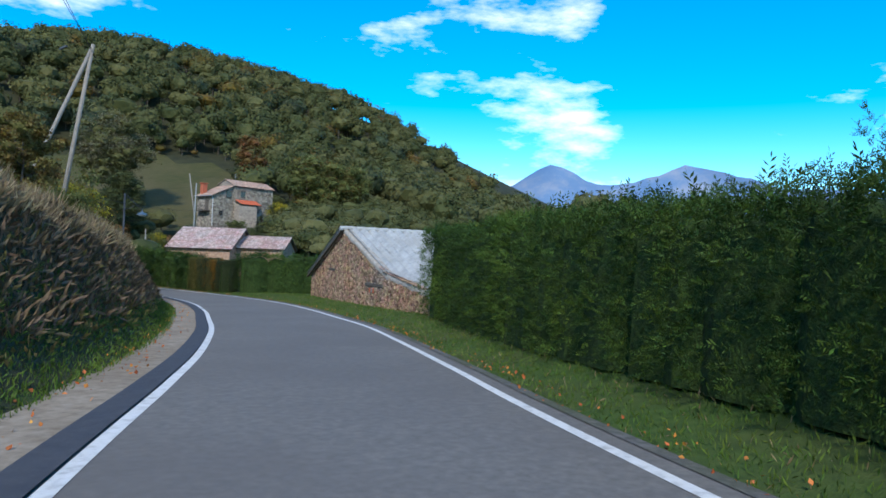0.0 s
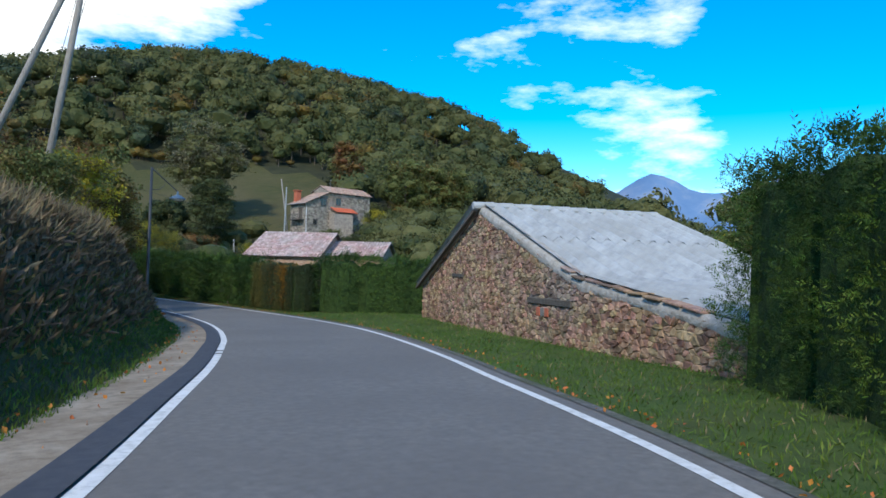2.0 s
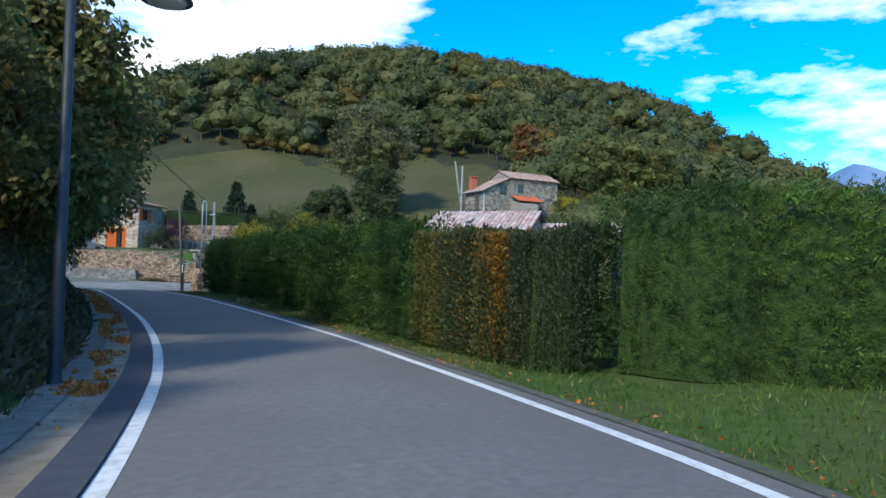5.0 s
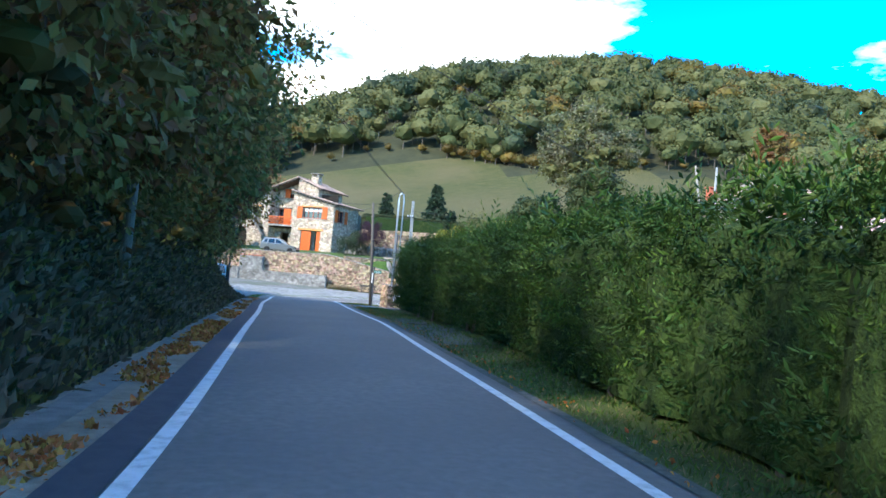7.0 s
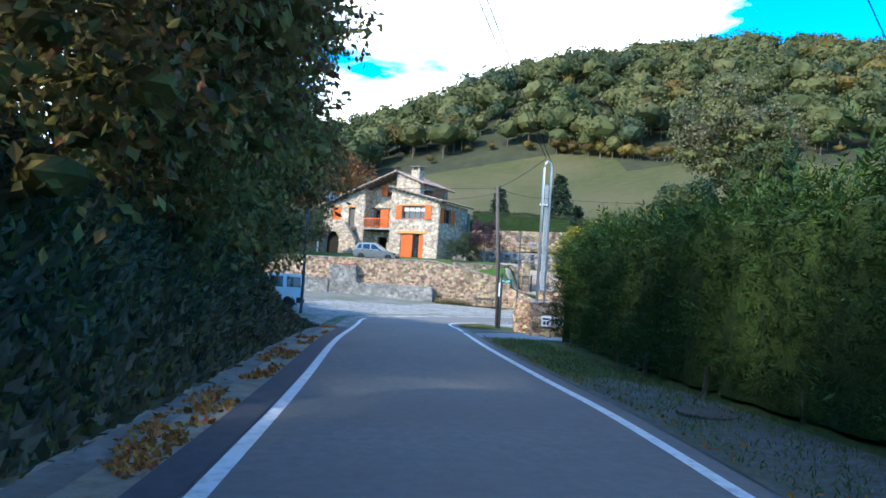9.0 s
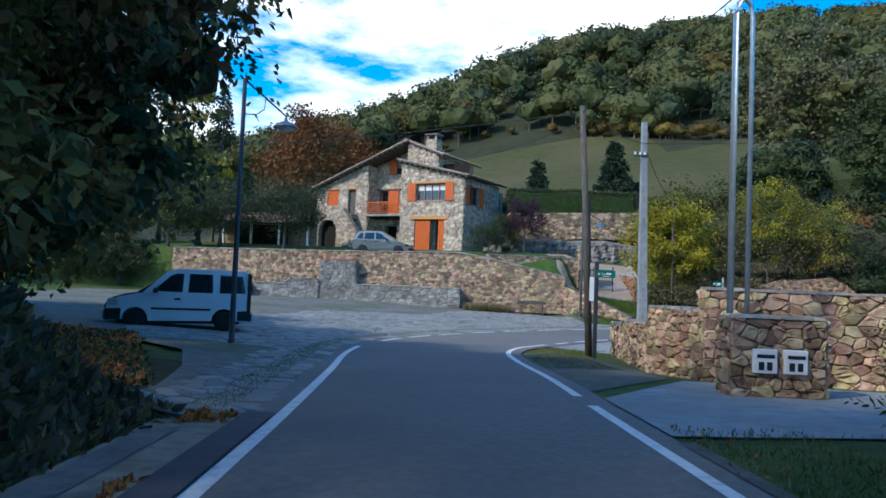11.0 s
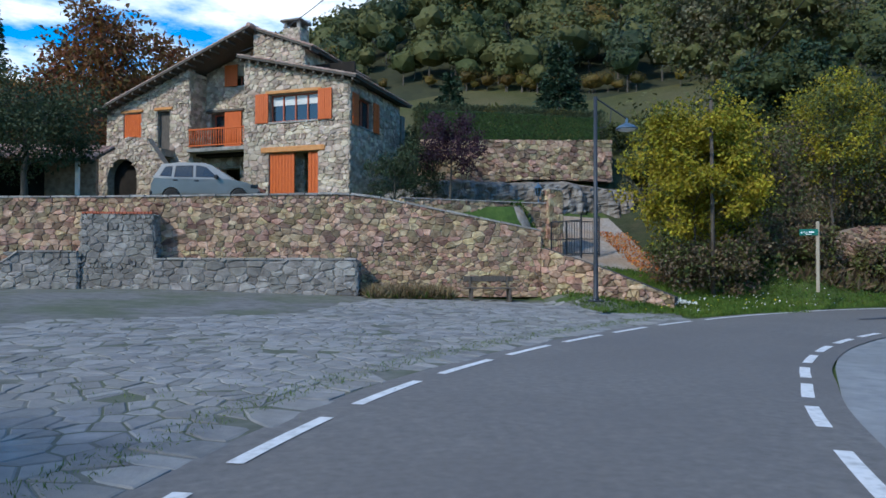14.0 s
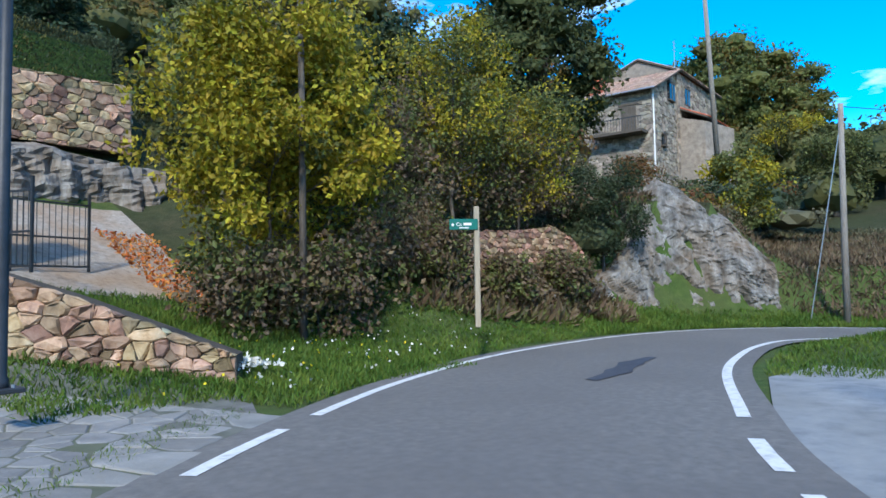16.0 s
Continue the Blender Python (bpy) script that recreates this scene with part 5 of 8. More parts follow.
patch("dirt_patch", [(27.45, 95.2), (27.45, 103.8), (28.3, 105.6), (29.6, 104.2), (30.05, 101.0), (30.0, 98.3)], 0.02, M["grit"], "trodden gritty earth in front of the roadside wall", "ground", 0.7)

# flagstones of the square, worn and close-jointed
gflag = np.random.default_rng(17)
es = np.concatenate([[0], np.cumsum(np.linalg.norm(np.diff(seg, axis=0), axis=1))])
pts = []
x = 0.25
while x < es[-1]:
    y = 0.30
    while y < 10:
        pts.append((x + gflag.normal() * 0.13, y + gflag.normal() * 0.11))
        y += 0.29
    x += 0.33


def on_square(u, w):
    """From metres along the road's edge and away from it to the plan."""
    c = np.array([np.interp(u, es, seg[:, 0]), np.interp(u, es, seg[:, 1])])
    d = np.array([np.interp(u + 0.3, es, seg[:, 0]), np.interp(u + 0.3, es, seg[:, 1])]) - np.array([np.interp(u - 0.3, es, seg[:, 0]), np.interp(u - 0.3, es, seg[:, 1])])
    d /= np.linalg.norm(d) + 1e-9
    return c + np.array([-d[1], d[0]]) * w


flags = []
for c, poly in zip(pts, cells_of(pts, 1.15, 0.016)):
    if not poly:
        continue
    q = on_square(*c)
    wear = noise.noise(Vector((q[0] * 0.22, q[1] * 0.22, 4.0)))
    limit = (6.2 if q[1] < 112 else 8.0) + 3.0 * wear
    if c[1] < limit and not (q[0] < 21.0 and q[1] < 101.5) and q[1] < wall_y(q[0]) - 1.25 and not (q[0] + q[1] > 160.6) and gflag.random() < 0.95:
        flags.append([on_square(*w) for w in poly])
fc = np.array([np.mean(f, axis=0) for f in flags])
fz = [ground_z(np.array([w[0] for w in f]), np.array([w[1] for w in f])) for f in flags]
near_first = sorted(range(len(flags)), key=lambda i: abs(fc[i][0] - 29) + abs(fc[i][1] - 119))
FB = Build()
for k, i in enumerate(near_first):
    f, z, n = flags[i], fz[i], len(flags[i])
    c, cz = fc[i], float(np.mean(fz[i])) + 0.008
    h = 0.012 + 0.012 * gflag.random()
    tilt = gflag.normal(size=2) * 0.012
    rel = [(w[0] - c[0], w[1] - c[1], zz + 0.008 - cz) for w, zz in zip(f, z)]
    v = [(a, b, d + 0.0) for a, b, d in rel] + [(a * 0.97, b * 0.97, d + h + a * tilt[0] + b * tilt[1]) for a, b, d in rel] + [(a * 0.86, b * 0.86, d + h + 0.008 + a * tilt[0] + b * tilt[1]) for a, b, d in rel]
    fa = [(r + j, r + (j + 1) % n, r + (j + 1) % n + n, r + j + n) for r in (0, n) for j in range(n)] + [tuple(range(2 * n, 3 * n))]
    if k < 300:
        b = Build()
        b.add(v, fa)
        ob = new("flagstone", b.mesh("flagstone", M["paver"]))
        ob.parent = plaza_ob
        ob.matrix_basis = pose(c[0], c[1], cz)
    else:
        FB.add([(a + c[0], b + c[1], d + cz) for a, b, d in v], fa)
if FB.f:
    part("flagstones", FB, M["paver_i"], plaza_ob, kind="stuff")

# strips beside the lane
s0 = along(LEFT, 23.0, 93.0)
Lc = LEFT[:int(s0 / 0.5)]
structure("sandy_shoulder", ribbon(offset(Lc, -1.3), offset(Lc, -0.40), 0.012, 3), M["sand"], "bare sandy shoulder under the bank", smooth=True, category="shoulder")
structure("asphalt_seam", ribbon(offset(Lc, -0.44), offset(Lc, -0.085), 0.04, 1), M["asphalt_edge"], "dark strip of newer asphalt outside the edge line", category="road")
gut = LEFT[int(along(LEFT, 22.0, 44) / 0.5):int(along(LEFT, 23.0, 92) / 0.5)]
structure("gutter_edge", ribbon(offset(gut, -1.2), offset(gut, -0.86), 0.028, 1), M["grit_pale"], "narrow pale gritty gutter edge under the bank", category="gutter")
Rc = RIGHT[:int(along(RIGHT, 27.1, 92) / 0.5)]
structure("gravel_edge", ribbon(offset(Rc, 0.34), offset(Rc, 0.52), 0.012, 2), M["grit"], "crumbling gravel edge of the road", smooth=True, category="shoulder")


# ---- barn ----
def corrugated(B, m, width, length, pitch=0.5, amp=0.085, nseg=10):
    """A corrugated sheet: waves across x, running down y."""
    n = int(width / pitch) * nseg
    v = []
    for y in (0.0, length):
        for t in (0.0, -0.008):
            for i in range(n + 1):
                v.append(m @ Vector((width * i / n, y, amp * math.cos(2 * math.pi * i / nseg) + t)))
    k = n + 1
    f = []
    for i in range(n):
        f += [(i, i + 1, 2 * k + i + 1, 2 * k + i), (k + i + 1, k + i, 3 * k + i, 3 * k + i + 1), (i + 1, i, k + i, k + i + 1), (2 * k + i, 2 * k + i + 1, 3 * k + i + 1, 3 * k + i)]
    B.add(v, f)


BA = Vector((28.51, 33.21, 0))
bg, bd = Vector((0.4046, 0.9145, 0)), Vector((0.9145, -0.4046, 0))
near_s, far_s, APEX = 13.0, 7.05, 3.98
bn, bf = BA - bg * near_s, BA + bg * far_s
barn = thing("barn", "low old rubble-stone barn with a grey corrugated roof", "barn", Matrix(((-bg.x, bd.x, 0, bf.x), (-bg.y, bd.y, 0, bf.y), (0, 0, 1, 0), (0, 0, 0, 1))))
BL = near_s + far_s
KNEE = (far_s + 7.0, 1.66)
btop = lerp_pts([(0, 1.16), (far_s, APEX - 0.10), (KNEE[0], KNEE[1] - 0.08), (BL, 0.90)])
DEPTH = 6.6
xs = np.array(sorted({*np.linspace(0, BL, 34), far_s, KNEE[0]}))
core = Build()
v = [(x, y, f(x)) for x in xs for y, f in ((0.0, lambda q: -0.6), (0.0, btop), (DEPTH, btop), (DEPTH, lambda q: -0.9))]
n = len(xs)
core.add(v, [(4 * i + j, 4 * i + 4 + j, 4 * i + 4 + (j + 1) % 4, 4 * i + (j + 1) % 4) for i in range(n - 1) for j in range(4)] + [(0, 1, 2, 3), (4 * n - 1, 4 * n - 2, 4 * n - 3, 4 * n - 4)])
part("wall", core, M["mortar_earth"], barn, "rubble wall set in pale earth mortar")
lint = [(12.45, 1.06, 2.6, 0.17), (4.85, 1.64, 1.3, 0.14)]


facing(barn, Matrix.Identity(4), courses(BL, btop, lambda x: -0.5, 0.125, 5, aspect=(1.0, 2.5), holes=[(x - w / 2, x + w / 2, z - h / 2, z + h / 2) for x, z, w, h in lint], gap=0.010), M["stone_barn"], M["stone_barn_i"], depth=0.032, singles=300, seed=5, prefer=lambda c: abs(c[0] - 13.0) + abs(c[1] - 0.8))
for x, z, w, h in lint:
    part("lintel", Build().box((x - w / 2, -0.07, z - h / 2), (x + w / 2, 0.1, z + h / 2), bevel=0.02), M["wood_dark"], barn, "grey weathered timber lintel")
for i in range(3):
    part("brick", Build().box((11.75 + 0.26 * i, -0.06, 0.66), (11.75 + 0.26 * i + 0.22, 0.05, 0.90), bevel=0.02), M["terracotta"] if i != 1 else M["stone_grey"], barn)
for nm, x0, z0, x1, z1 in (("far", far_s, APEX, -0.35, btop(0) - 0.02), ("near", far_s, APEX, KNEE[0] + 0.2, KNEE[1] - 0.06), ("near", KNEE[0], KNEE[1], BL + 0.35, btop(BL) + 0.0)):
    dx, dz = x1 - x0, z1 - z0
    ln = math.hypot(dx, dz)
    a = math.atan2(dz, dx)
    # sheet frame: x along the ridge, y down the slope
    ex, ey = Vector((0, 1, 0)), Vector((math.cos(a), 0, math.sin(a)))
    ez = ex.cross(ey)
    if ez.z < 0:
        ez = -ez
    rows_ = 2 if nm == "near" else 3
    for r in range(rows_):
        o = Vector((x0, 0.06 if nm == "near" else -0.28, z0 + 0.03)) + ey * (ln * r / rows_ - (0.1 if r else 0)) + ez * (0.03 * (rows_ - r) - 0.03)
        m = Matrix(((ex.x, ey.x, ez.x, o.x), (ex.y, ey.y, ez.y, o.y), (ex.z, ey.z, ez.z, o.z), (0, 0, 0, 1)))
        B = Build()
        corrugated(B, m, DEPTH + (0.16 if nm == "near" else 0.5), ln / rows_ + 0.1)
        part("roof_sheet", B, M["fibre"], barn, "weathered grey corrugated fibre-cement sheet")
    if nm == "near":
        continue
    v = Build()
    v.prism([(0, 0), (dx, dz), (dx, dz + 0.12), (0, 0.12)], 0.12, Matrix.Translation((x0, -0.26, z0 - 0.15)))
    part("verge_board", v, M["wood_dark"], barn)
ridge = Build()
for i in range(10):
    y = -0.3 + i * (DEPTH + 0.5) / 10
    ridge.tube([(far_s, y, APEX + 0.035), (far_s, y + (DEPTH + 0.5) / 10 + 0.03, APEX + 0.055)], [0.13, 0.14], 8)
part("ridge_tile", ridge, M["fibre"], barn)
# rough mortar bedding along the near verge
vb = Build()
vx = np.linspace(far_s - 0.1, BL + 0.2, 60)
v = []
for i, x in enumerate(vx):
    z = btop(x)
    w = 0.15 + 0.09 * noise.noise(Vector((x * 1.7, 0.3, 0)))
    up = 0.13 + 0.03 * noise.noise(Vector((x * 2.3, 4.0, 0)))
    v += [(x, -0.035, z - w), (x, -0.06, z - w * 0.4), (x, -0.03, z + up * 0.8), (x, 0.16, z + up), (x, 0.42, z + up * 0.75)]
vb.add(v, [(5 * i + j, 5 * i + 5 + j, 5 * i + 6 + j, 5 * i + 1 + j) for i in range(len(vx) - 1) for j in range(4)])
part("verge_mortar", vb, M["mortar_pale"], barn, "pale crumbling mortar sealing the roof edge", smooth=True)
for i in range(9):
    x = KNEE[0] - 0.6 + i * 0.62
    part("verge_slab", Build().box((-0.27, -0.10, 0), (0.27, 0.22, 0.04 + 0.03 * g_.random()), Matrix.Translation((x, 0.02 * g_.normal(), btop(x) + 0.12)) @ Matrix.Rotation(math.atan(0.15) + 0.05 * g_.normal(), 4, "Y"), bevel=0.015), M["stone_barn"], barn)


# ---- the stone house on the terrace ----
HROT = math.radians(-32)
HM = Matrix.Translation((22.6, 139.98, 3.0)) @ Matrix.Rotation(HROT, 4, "Z")
house = thing("stone_house", "two-storey pale stone house with clay-tile roofs and orange shutters", "house", HM)


def panel(B, m, x0, x1, z0, z1, holes, thick):
    """A wall of boxes round its openings: x0..x1 by z0..z1, holes as (x0, x1, z0, z1)."""
    X = sorted({x0, x1, *[h[i] for h in holes for i in (0, 1)]})
    Z = sorted({z0, z1, *[h[i] for h in holes for i in (2, 3)]})
    for a, b in zip(X, X[1:]):
        for c, d in zip(Z, Z[1:]):
            if not any(h[0] <= a and b <= h[1] and h[2] <= c and d <= h[3] for h in holes):
                B.box((a, 0, c), (b, thick, d), m)


def clad(parent, m, width, top, bottom, holes, seed, row=0.20, mat="stone_house_i"):
    facing(parent, m, courses(width, top, bottom, row, seed, aspect=(1.0, 2.2), holes=holes), M[mat], M[mat], depth=0.045, seed=seed)


def wall_part(x, y, rot, width, zt, holes, top=None, seed=1, thick=0.45, parent=None):
    """One wall of the house with its openings and its stones."""
    m = Matrix.Translation((x, y, 0)) @ Matrix.Rotation(radians(rot), 4, "Z")
    B = Build()
    panel(B, m, 0, width, -1.0, zt, holes, thick)
    if top:
        xs = sorted({0.0, width, *[p for p in np.linspace(0, width, 9)]})
        poly = [(0, zt), (width, zt)] + [(q, top(q)) for q in xs[::-1]]
        B.prism(poly, thick, m)
    w = part("wall", B, M["mortar"], parent or house)
    clad(w, m, width, top or (lambda q: zt), lambda q: -0.9, holes, seed)
    return m


S_MAIN, S_LOW = 0.372, 0.236
AX, AZ = 0.35, 8.85
main_z = lambda x: AZ - S_MAIN * abs(x - AX)
low_z = lambda x: 7.16 - S_LOW * (x - 0.3)
# front block
FH = [(1.40, 4.15, -1.0, 2.32), (1.45, 4.15, 3.84, 5.20)]
wall_part(0.30, 0, 0, 5.80, 5.6, FH, top=lambda q: low_z(0.3 + q) - 0.10, seed=201)
wall_part(6.10, 0, 90, 6.2, 5.62, [(0.85, 2.55, 3.62, 5.05)], seed=202)
wall_part(0.30, 2.2, -90, 2.2, 7.05, [], seed=203)
# left wing and the recess behind the balcony
LH = [(3.45, 4.25, 2.88, 5.08), (1.15, 2.35, 3.72, 5.08)]
wall_part(-9.2, 0.8, 0, 5.5, 5.05, LH, top=lambda q: main_z(-9.2 + q) - 0.12, seed=204)
wall_part(-3.7, 0.8, 90, 1.5, 7.1, [], seed=205)
RH = [(0.35, 1.75, 2.92, 5.05), (1.3, 2.95, 6.45, 7.55), (1.0, 2.2, -1.0, 2.0)]
wall_part(-3.7, 2.2, 0, 4.0, 7.0, RH, top=lambda q: main_z(-3.7 + q) - 0.12, seed=206)
# upper storey that stands over the lower roof
wall_part(0.30, 0.75, 0, 2.9, 6.0, [], top=lambda q: main_z(0.3 + q) - 0.10, seed=207)
wall_part(3.2, 0.75, 90, 6.0, 7.65, [], seed=208)
# back and far side close the house
wall_part(6.10, 7.0, 180, 15.3, 5.2, [], seed=209)
wall_part(-9.2, 7.0, -90, 6.2, 5.0, [], seed=210)
FL = Build()
FL.box((-9.0, 1.3, 2.6), (5.7, 6.6, 2.8))
part("floor_slab", FL, M["inside"], house)
# dark backing added behind the front openings as painted indoor shade
INB = Build()
INB.box((0.8, 1.6, -0.3), (5.6, 1.7, 7.0))
part("shade_backing", INB, M["inside"], house)


def roof_plane(name, x0, z0, x1, z1, y0, y1, over=0.5, mat="tile"):
    """A tiled slope from its high edge x0 to its low edge x1, from y0 to y1, with rafter tails on the front."""
    dx, dz = x1 - x0, z1 - z0
    ln = math.hypot(dx, dz)
    ey = Vector((dx / ln, 0, dz / ln))
    ex = Vector((0, 1, 0))
    ez = ex.cross(ey)
    o = Vector((x0, y0, z0))
    if ez.z < 0:
        ex = Vector((0, -1, 0))
        ez = ex.cross(ey)
        o = Vector((x0, y1, z0))
    m = Matrix(((ex.x, ey.x, ez.x, o.x), (ex.y, ey.y, ez.y, o.y), (ex.z, ey.z, ez.z, o.z), (0, 0, 0, 1)))
    r = tile_roof(name, house, m, y1 - y0, ln, "clay half-round tiles, lichen-grey in places", mat=mat)
    k = int(ln / 0.55)
    for i in range(k + 1):
        u = 0.03 + 0.94 * i / k
        px, pz = x0 + dx * u, z0 + dz * u
        part("rafter_tail", Build().box((-0.06, y0 + 0.05, -0.24), (0.06, y0 + 0.75, -0.11), Matrix.Translation((px, 0, pz)), bevel=0.01), M["wood_dark"], house)
    return r


roof_plane("roof", AX, AZ + 0.05, -9.75, AZ + 0.05 - S_MAIN * (AX + 9.75), 0.15, 7.4)
roof_plane("roof", AX, AZ + 0.05, 3.75, AZ + 0.05 - S_MAIN * (3.75 - AX), 0.55, 7.4)
roof_plane("roof", 0.1, low_z(0.1) + 0.03, 6.65, low_z(6.65) + 0.03, -0.45, 6.7)
RB = Build()
for i in range(19):
    y = 0.15 + i * 0.385
    RB.tube([(AX, y, AZ + 0.08), (AX, y + 0.42, AZ + 0.11)], [0.12, 0.14], 8)
part("ridge_tile", RB, M["tile"], house)


def shutter(x0, x1, z0, z1, y=-0.09, rot=None, at=None):
    """A boarded wooden shutter with two ledges."""
    m = at or Matrix.Identity(4)
    e = part("shutter", Build().box((x0, y - 0.02, z0), (x1, y + 0.02, z1), m, bevel=0.006), M["wood_orange"], house, "orange varnished boarded shutter")
    n = max(2, round((x1 - x0) / 0.13))
    for i in range(n):
        a, b = x0 + (x1 - x0) * i / n + 0.006, x0 + (x1 - x0) * (i + 1) / n - 0.006
        part("board", Build().box((a, y - 0.035, z0 + 0.02), (b, y - 0.018, z1 - 0.02), m, bevel=0.004), M["wood_orange"], e)
    return e


def window(x0, x1, z0, z1, lights, y=0.2, at=None, curtain=False):
    m = at or Matrix.Identity(4)
    w = part("window", Build().box((x0, y + 0.04, z0), (x1, y + 0.05, z1), m), M["glass"], house, "dark glazed window with brown frame")
    t = 0.07
    for a, b, c, d in [(x0, x1, z0, z0 + t), (x0, x1, z1 - t, z1)] + [(x0 + (x1 - x0) * i / lights - t / 2 * (0 < i < lights) - (t if i == lights else 0), x0 + (x1 - x0) * i / lights + t / 2 * (0 < i < lights) + (t if i == 0 else 0), z0 + t, z1 - t) for i in range(lights + 1)]:
        part("window_frame", Build().box((a, y - 0.03, c), (b, y + 0.035, d), m, bevel=0.008), M["terracotta"], w)
    if curtain:
        for i in range(lights):
            a = x0 + (x1 - x0) * i / lights + 0.06
            b = x0 + (x1 - x0) * (i + 1) / lights - 0.06
            part("curtain", Build().box((a, y + 0.02, z0 + (z1 - z0) * 0.62), (b, y + 0.036, z1 - 0.08), m), M["curtain"], w)
    part("sill", Build().box((x0 - 0.06, y - 0.28, z0 - 0.09), (x1 + 0.06, y + 0.04, z0 - 0.005), m, bevel=0.015), M["stone_grey"], w)
    return w


# front block: garage doors and the wide window
window(1.75, 4.45, 3.84, 5.20, 4, curtain=True)
shutter(0.98, 1.72, 3.80, 5.26)
shutter(4.48, 5.22, 3.80, 5.30)
part("lintel", Build().box((1.55, -0.10, 5.22), (4.65, 0.2, 5.38), bevel=0.02), M["wood_lintel"], house, "orange timber lintel")
part("lintel", Build().box((1.30, -0.11, 2.33), (4.85, 0.3, 2.60), bevel=0.03), M["wood_lintel"], house, "heavy orange timber lintel")
for k, (a, b) in enumerate(((1.72, 3.10), (3.86, 4.43))):
    d = part("garage_door", Build().box((a, 0.10, -0.5), (b, 0.15, 2.31), bevel=0.01), M["wood_orange"], house, "orange boarded garage door leaf")
    n = round((b - a) / 0.17)
    for i in range(n):
        part("board", Build().box((a + (b - a) * i / n + 0.008, 0.075, -0.45), (a + (b - a) * (i + 1) / n - 0.008, 0.102, 2.27), bevel=0.006), M["wood_orange"], d)
# side window, seen edge-on past the corner
side_m = Matrix.Translation((6.10, 0, 0)) @ Matrix.Rotation(radians(90), 4, "Z")
window(0.85, 2.55, 3.62, 5.05, 2, at=side_m)
shutter(0.18, 0.83, 3.55, 5.08, at=side_m)
shutter(2.58, 3.25, 3.55, 5.08, at=side_m)
# left wing
shutter(-8.02, -6.87, 3.74, 5.06, y=0.86)
part("lintel", Build().box((-8.2, 0.70, 5.10), (-6.7, 1.0, 5.24), bevel=0.02), M["wood_lintel"], house)
part("front_door", Build().box((-5.74, 1.0, 2.90), (-4.96, 1.06, 5.06), bevel=0.01), M["wood_dark"], house, "dark wooden front door")
part("lintel", Build().box((-5.95, 0.70, 5.10), (-4.75, 1.0, 5.26), bevel=0.02), M["wood_lintel"], house)
# balcony recess
window(-3.3, -2.45, 2.95, 5.02, 1, y=2.45)
shutter(-2.40, -1.35, 2.95, 5.05, y=2.08)
part("lintel", Build().box((-3.6, 2.02, 5.08), (-1.2, 2.4, 5.22), bevel=0.02), M["wood_dark"], house)
shutter(-2.42, -1.62, 6.45, 7.6, y=2.08)
window(-1.60, -0.76, 6.47, 7.53, 1, y=2.4)
part("balcony_slab", Build().box((-3.72, 0.62, 2.72), (0.32, 2.3, 2.92), bevel=0.02), M["stone_grey"], house)
rail = part("balcony_rail", Build().box((-3.66, 0.66, 3.86), (0.28, 0.74, 3.95), bevel=0.015), M["wood_orange"], house, "orange turned balcony railing")
part("bottom_rail", Build().box((-3.66, 0.67, 3.02), (0.28, 0.73, 3.09), bevel=0.01), M["wood_orange"], rail)
for i in range(26):
    x = -3.58 + i * 0.152
    part("baluster", Build().lathe([(0.022, 0), (0.035, 0.12), (0.02, 0.3), (0.034, 0.5), (0.022, 0.78)], (x, 0.70, 3.08), 6), M["wood_orange"], rail, smooth=True)
# outside stair with its arch
ST = Build()
arch = [(-1.0 * math.cos(math.pi * i / 10) * 0.95 - 6.65, 1.35 + 1.0 * math.sin(math.pi * i / 10)) for i in range(11)]
poly = [(-8.2, -0.9), (-7.60, -0.9)] + arch + [(-5.70, -0.9), (-3.4, -0.9), (-3.5, 1.35), (-5.1, 3.35), (-6.3, 3.45), (-8.2, 2.7)]
ST.prism(poly, 0.45, Matrix.Translation((0, -0.75, 0)))
ST.box((-8.1, -0.25, 2.5), (-4.6, 0.8, 2.86))
stair = part("outside_stair", ST, M["mortar"], house, "stone stair with an arched vault below")


def stair_top(q):
    return float(np.interp(q - 8.2, [-8.2, -6.3, -5.1, -3.5, -3.4], [2.7, 3.45, 3.35, 1.35, 0.0]))


facing(stair, Matrix.Translation((-8.2, -0.75, 0)), courses(4.8, stair_top, lambda q: -0.9, 0.19, 230, holes=[(0.6, 2.5, -1.0, 1.9), (0.95, 2.15, 1.8, 2.3)]), M["stone_house_i"], M["stone_house_i"], depth=0.045, seed=230)
# near-black sheet behind the arch paints the shade under the stair
part("vault", Build().box((-7.7, -0.2, -0.3), (-5.6, -0.15, 2.4)), M["inside"], house)


def chimney(x, y, z0, z1, w, d, cap=True):
    c = part("chimney", Build().box((x, y, z0), (x + w, y + d, z1)), M["mortar"], house, "stone chimney with a slab cap on corner posts")
    for ox, oy, rot, width in ((x, y, 0, w), (x + w, y, 90, d), (x, y + d, -90, d)):
        m = Matrix.Translation((ox, oy, 0)) @ Matrix.Rotation(radians(rot), 4, "Z")
        facing(c, m, courses(width, lambda q: z1, lambda q: z0, 0.17, 240), M["stone_house_i"], M["stone_house_i"], depth=0.03, seed=240)
    if cap:
        for px in (x + 0.03, x + w - 0.2):
            for py in (y + 0.03, y + d - 0.2):
                part("post", Build().box((px, py, z1), (px + 0.17, py + 0.17, z1 + 0.35), bevel=0.01), M["stone_grey"], c)
        part("cap", Build().box((x - 0.14, y - 0.14, z1 + 0.35), (x + w + 0.14, y + d + 0.14, z1 + 0.46), bevel=0.03), M["stone_grey"], c)
    return c


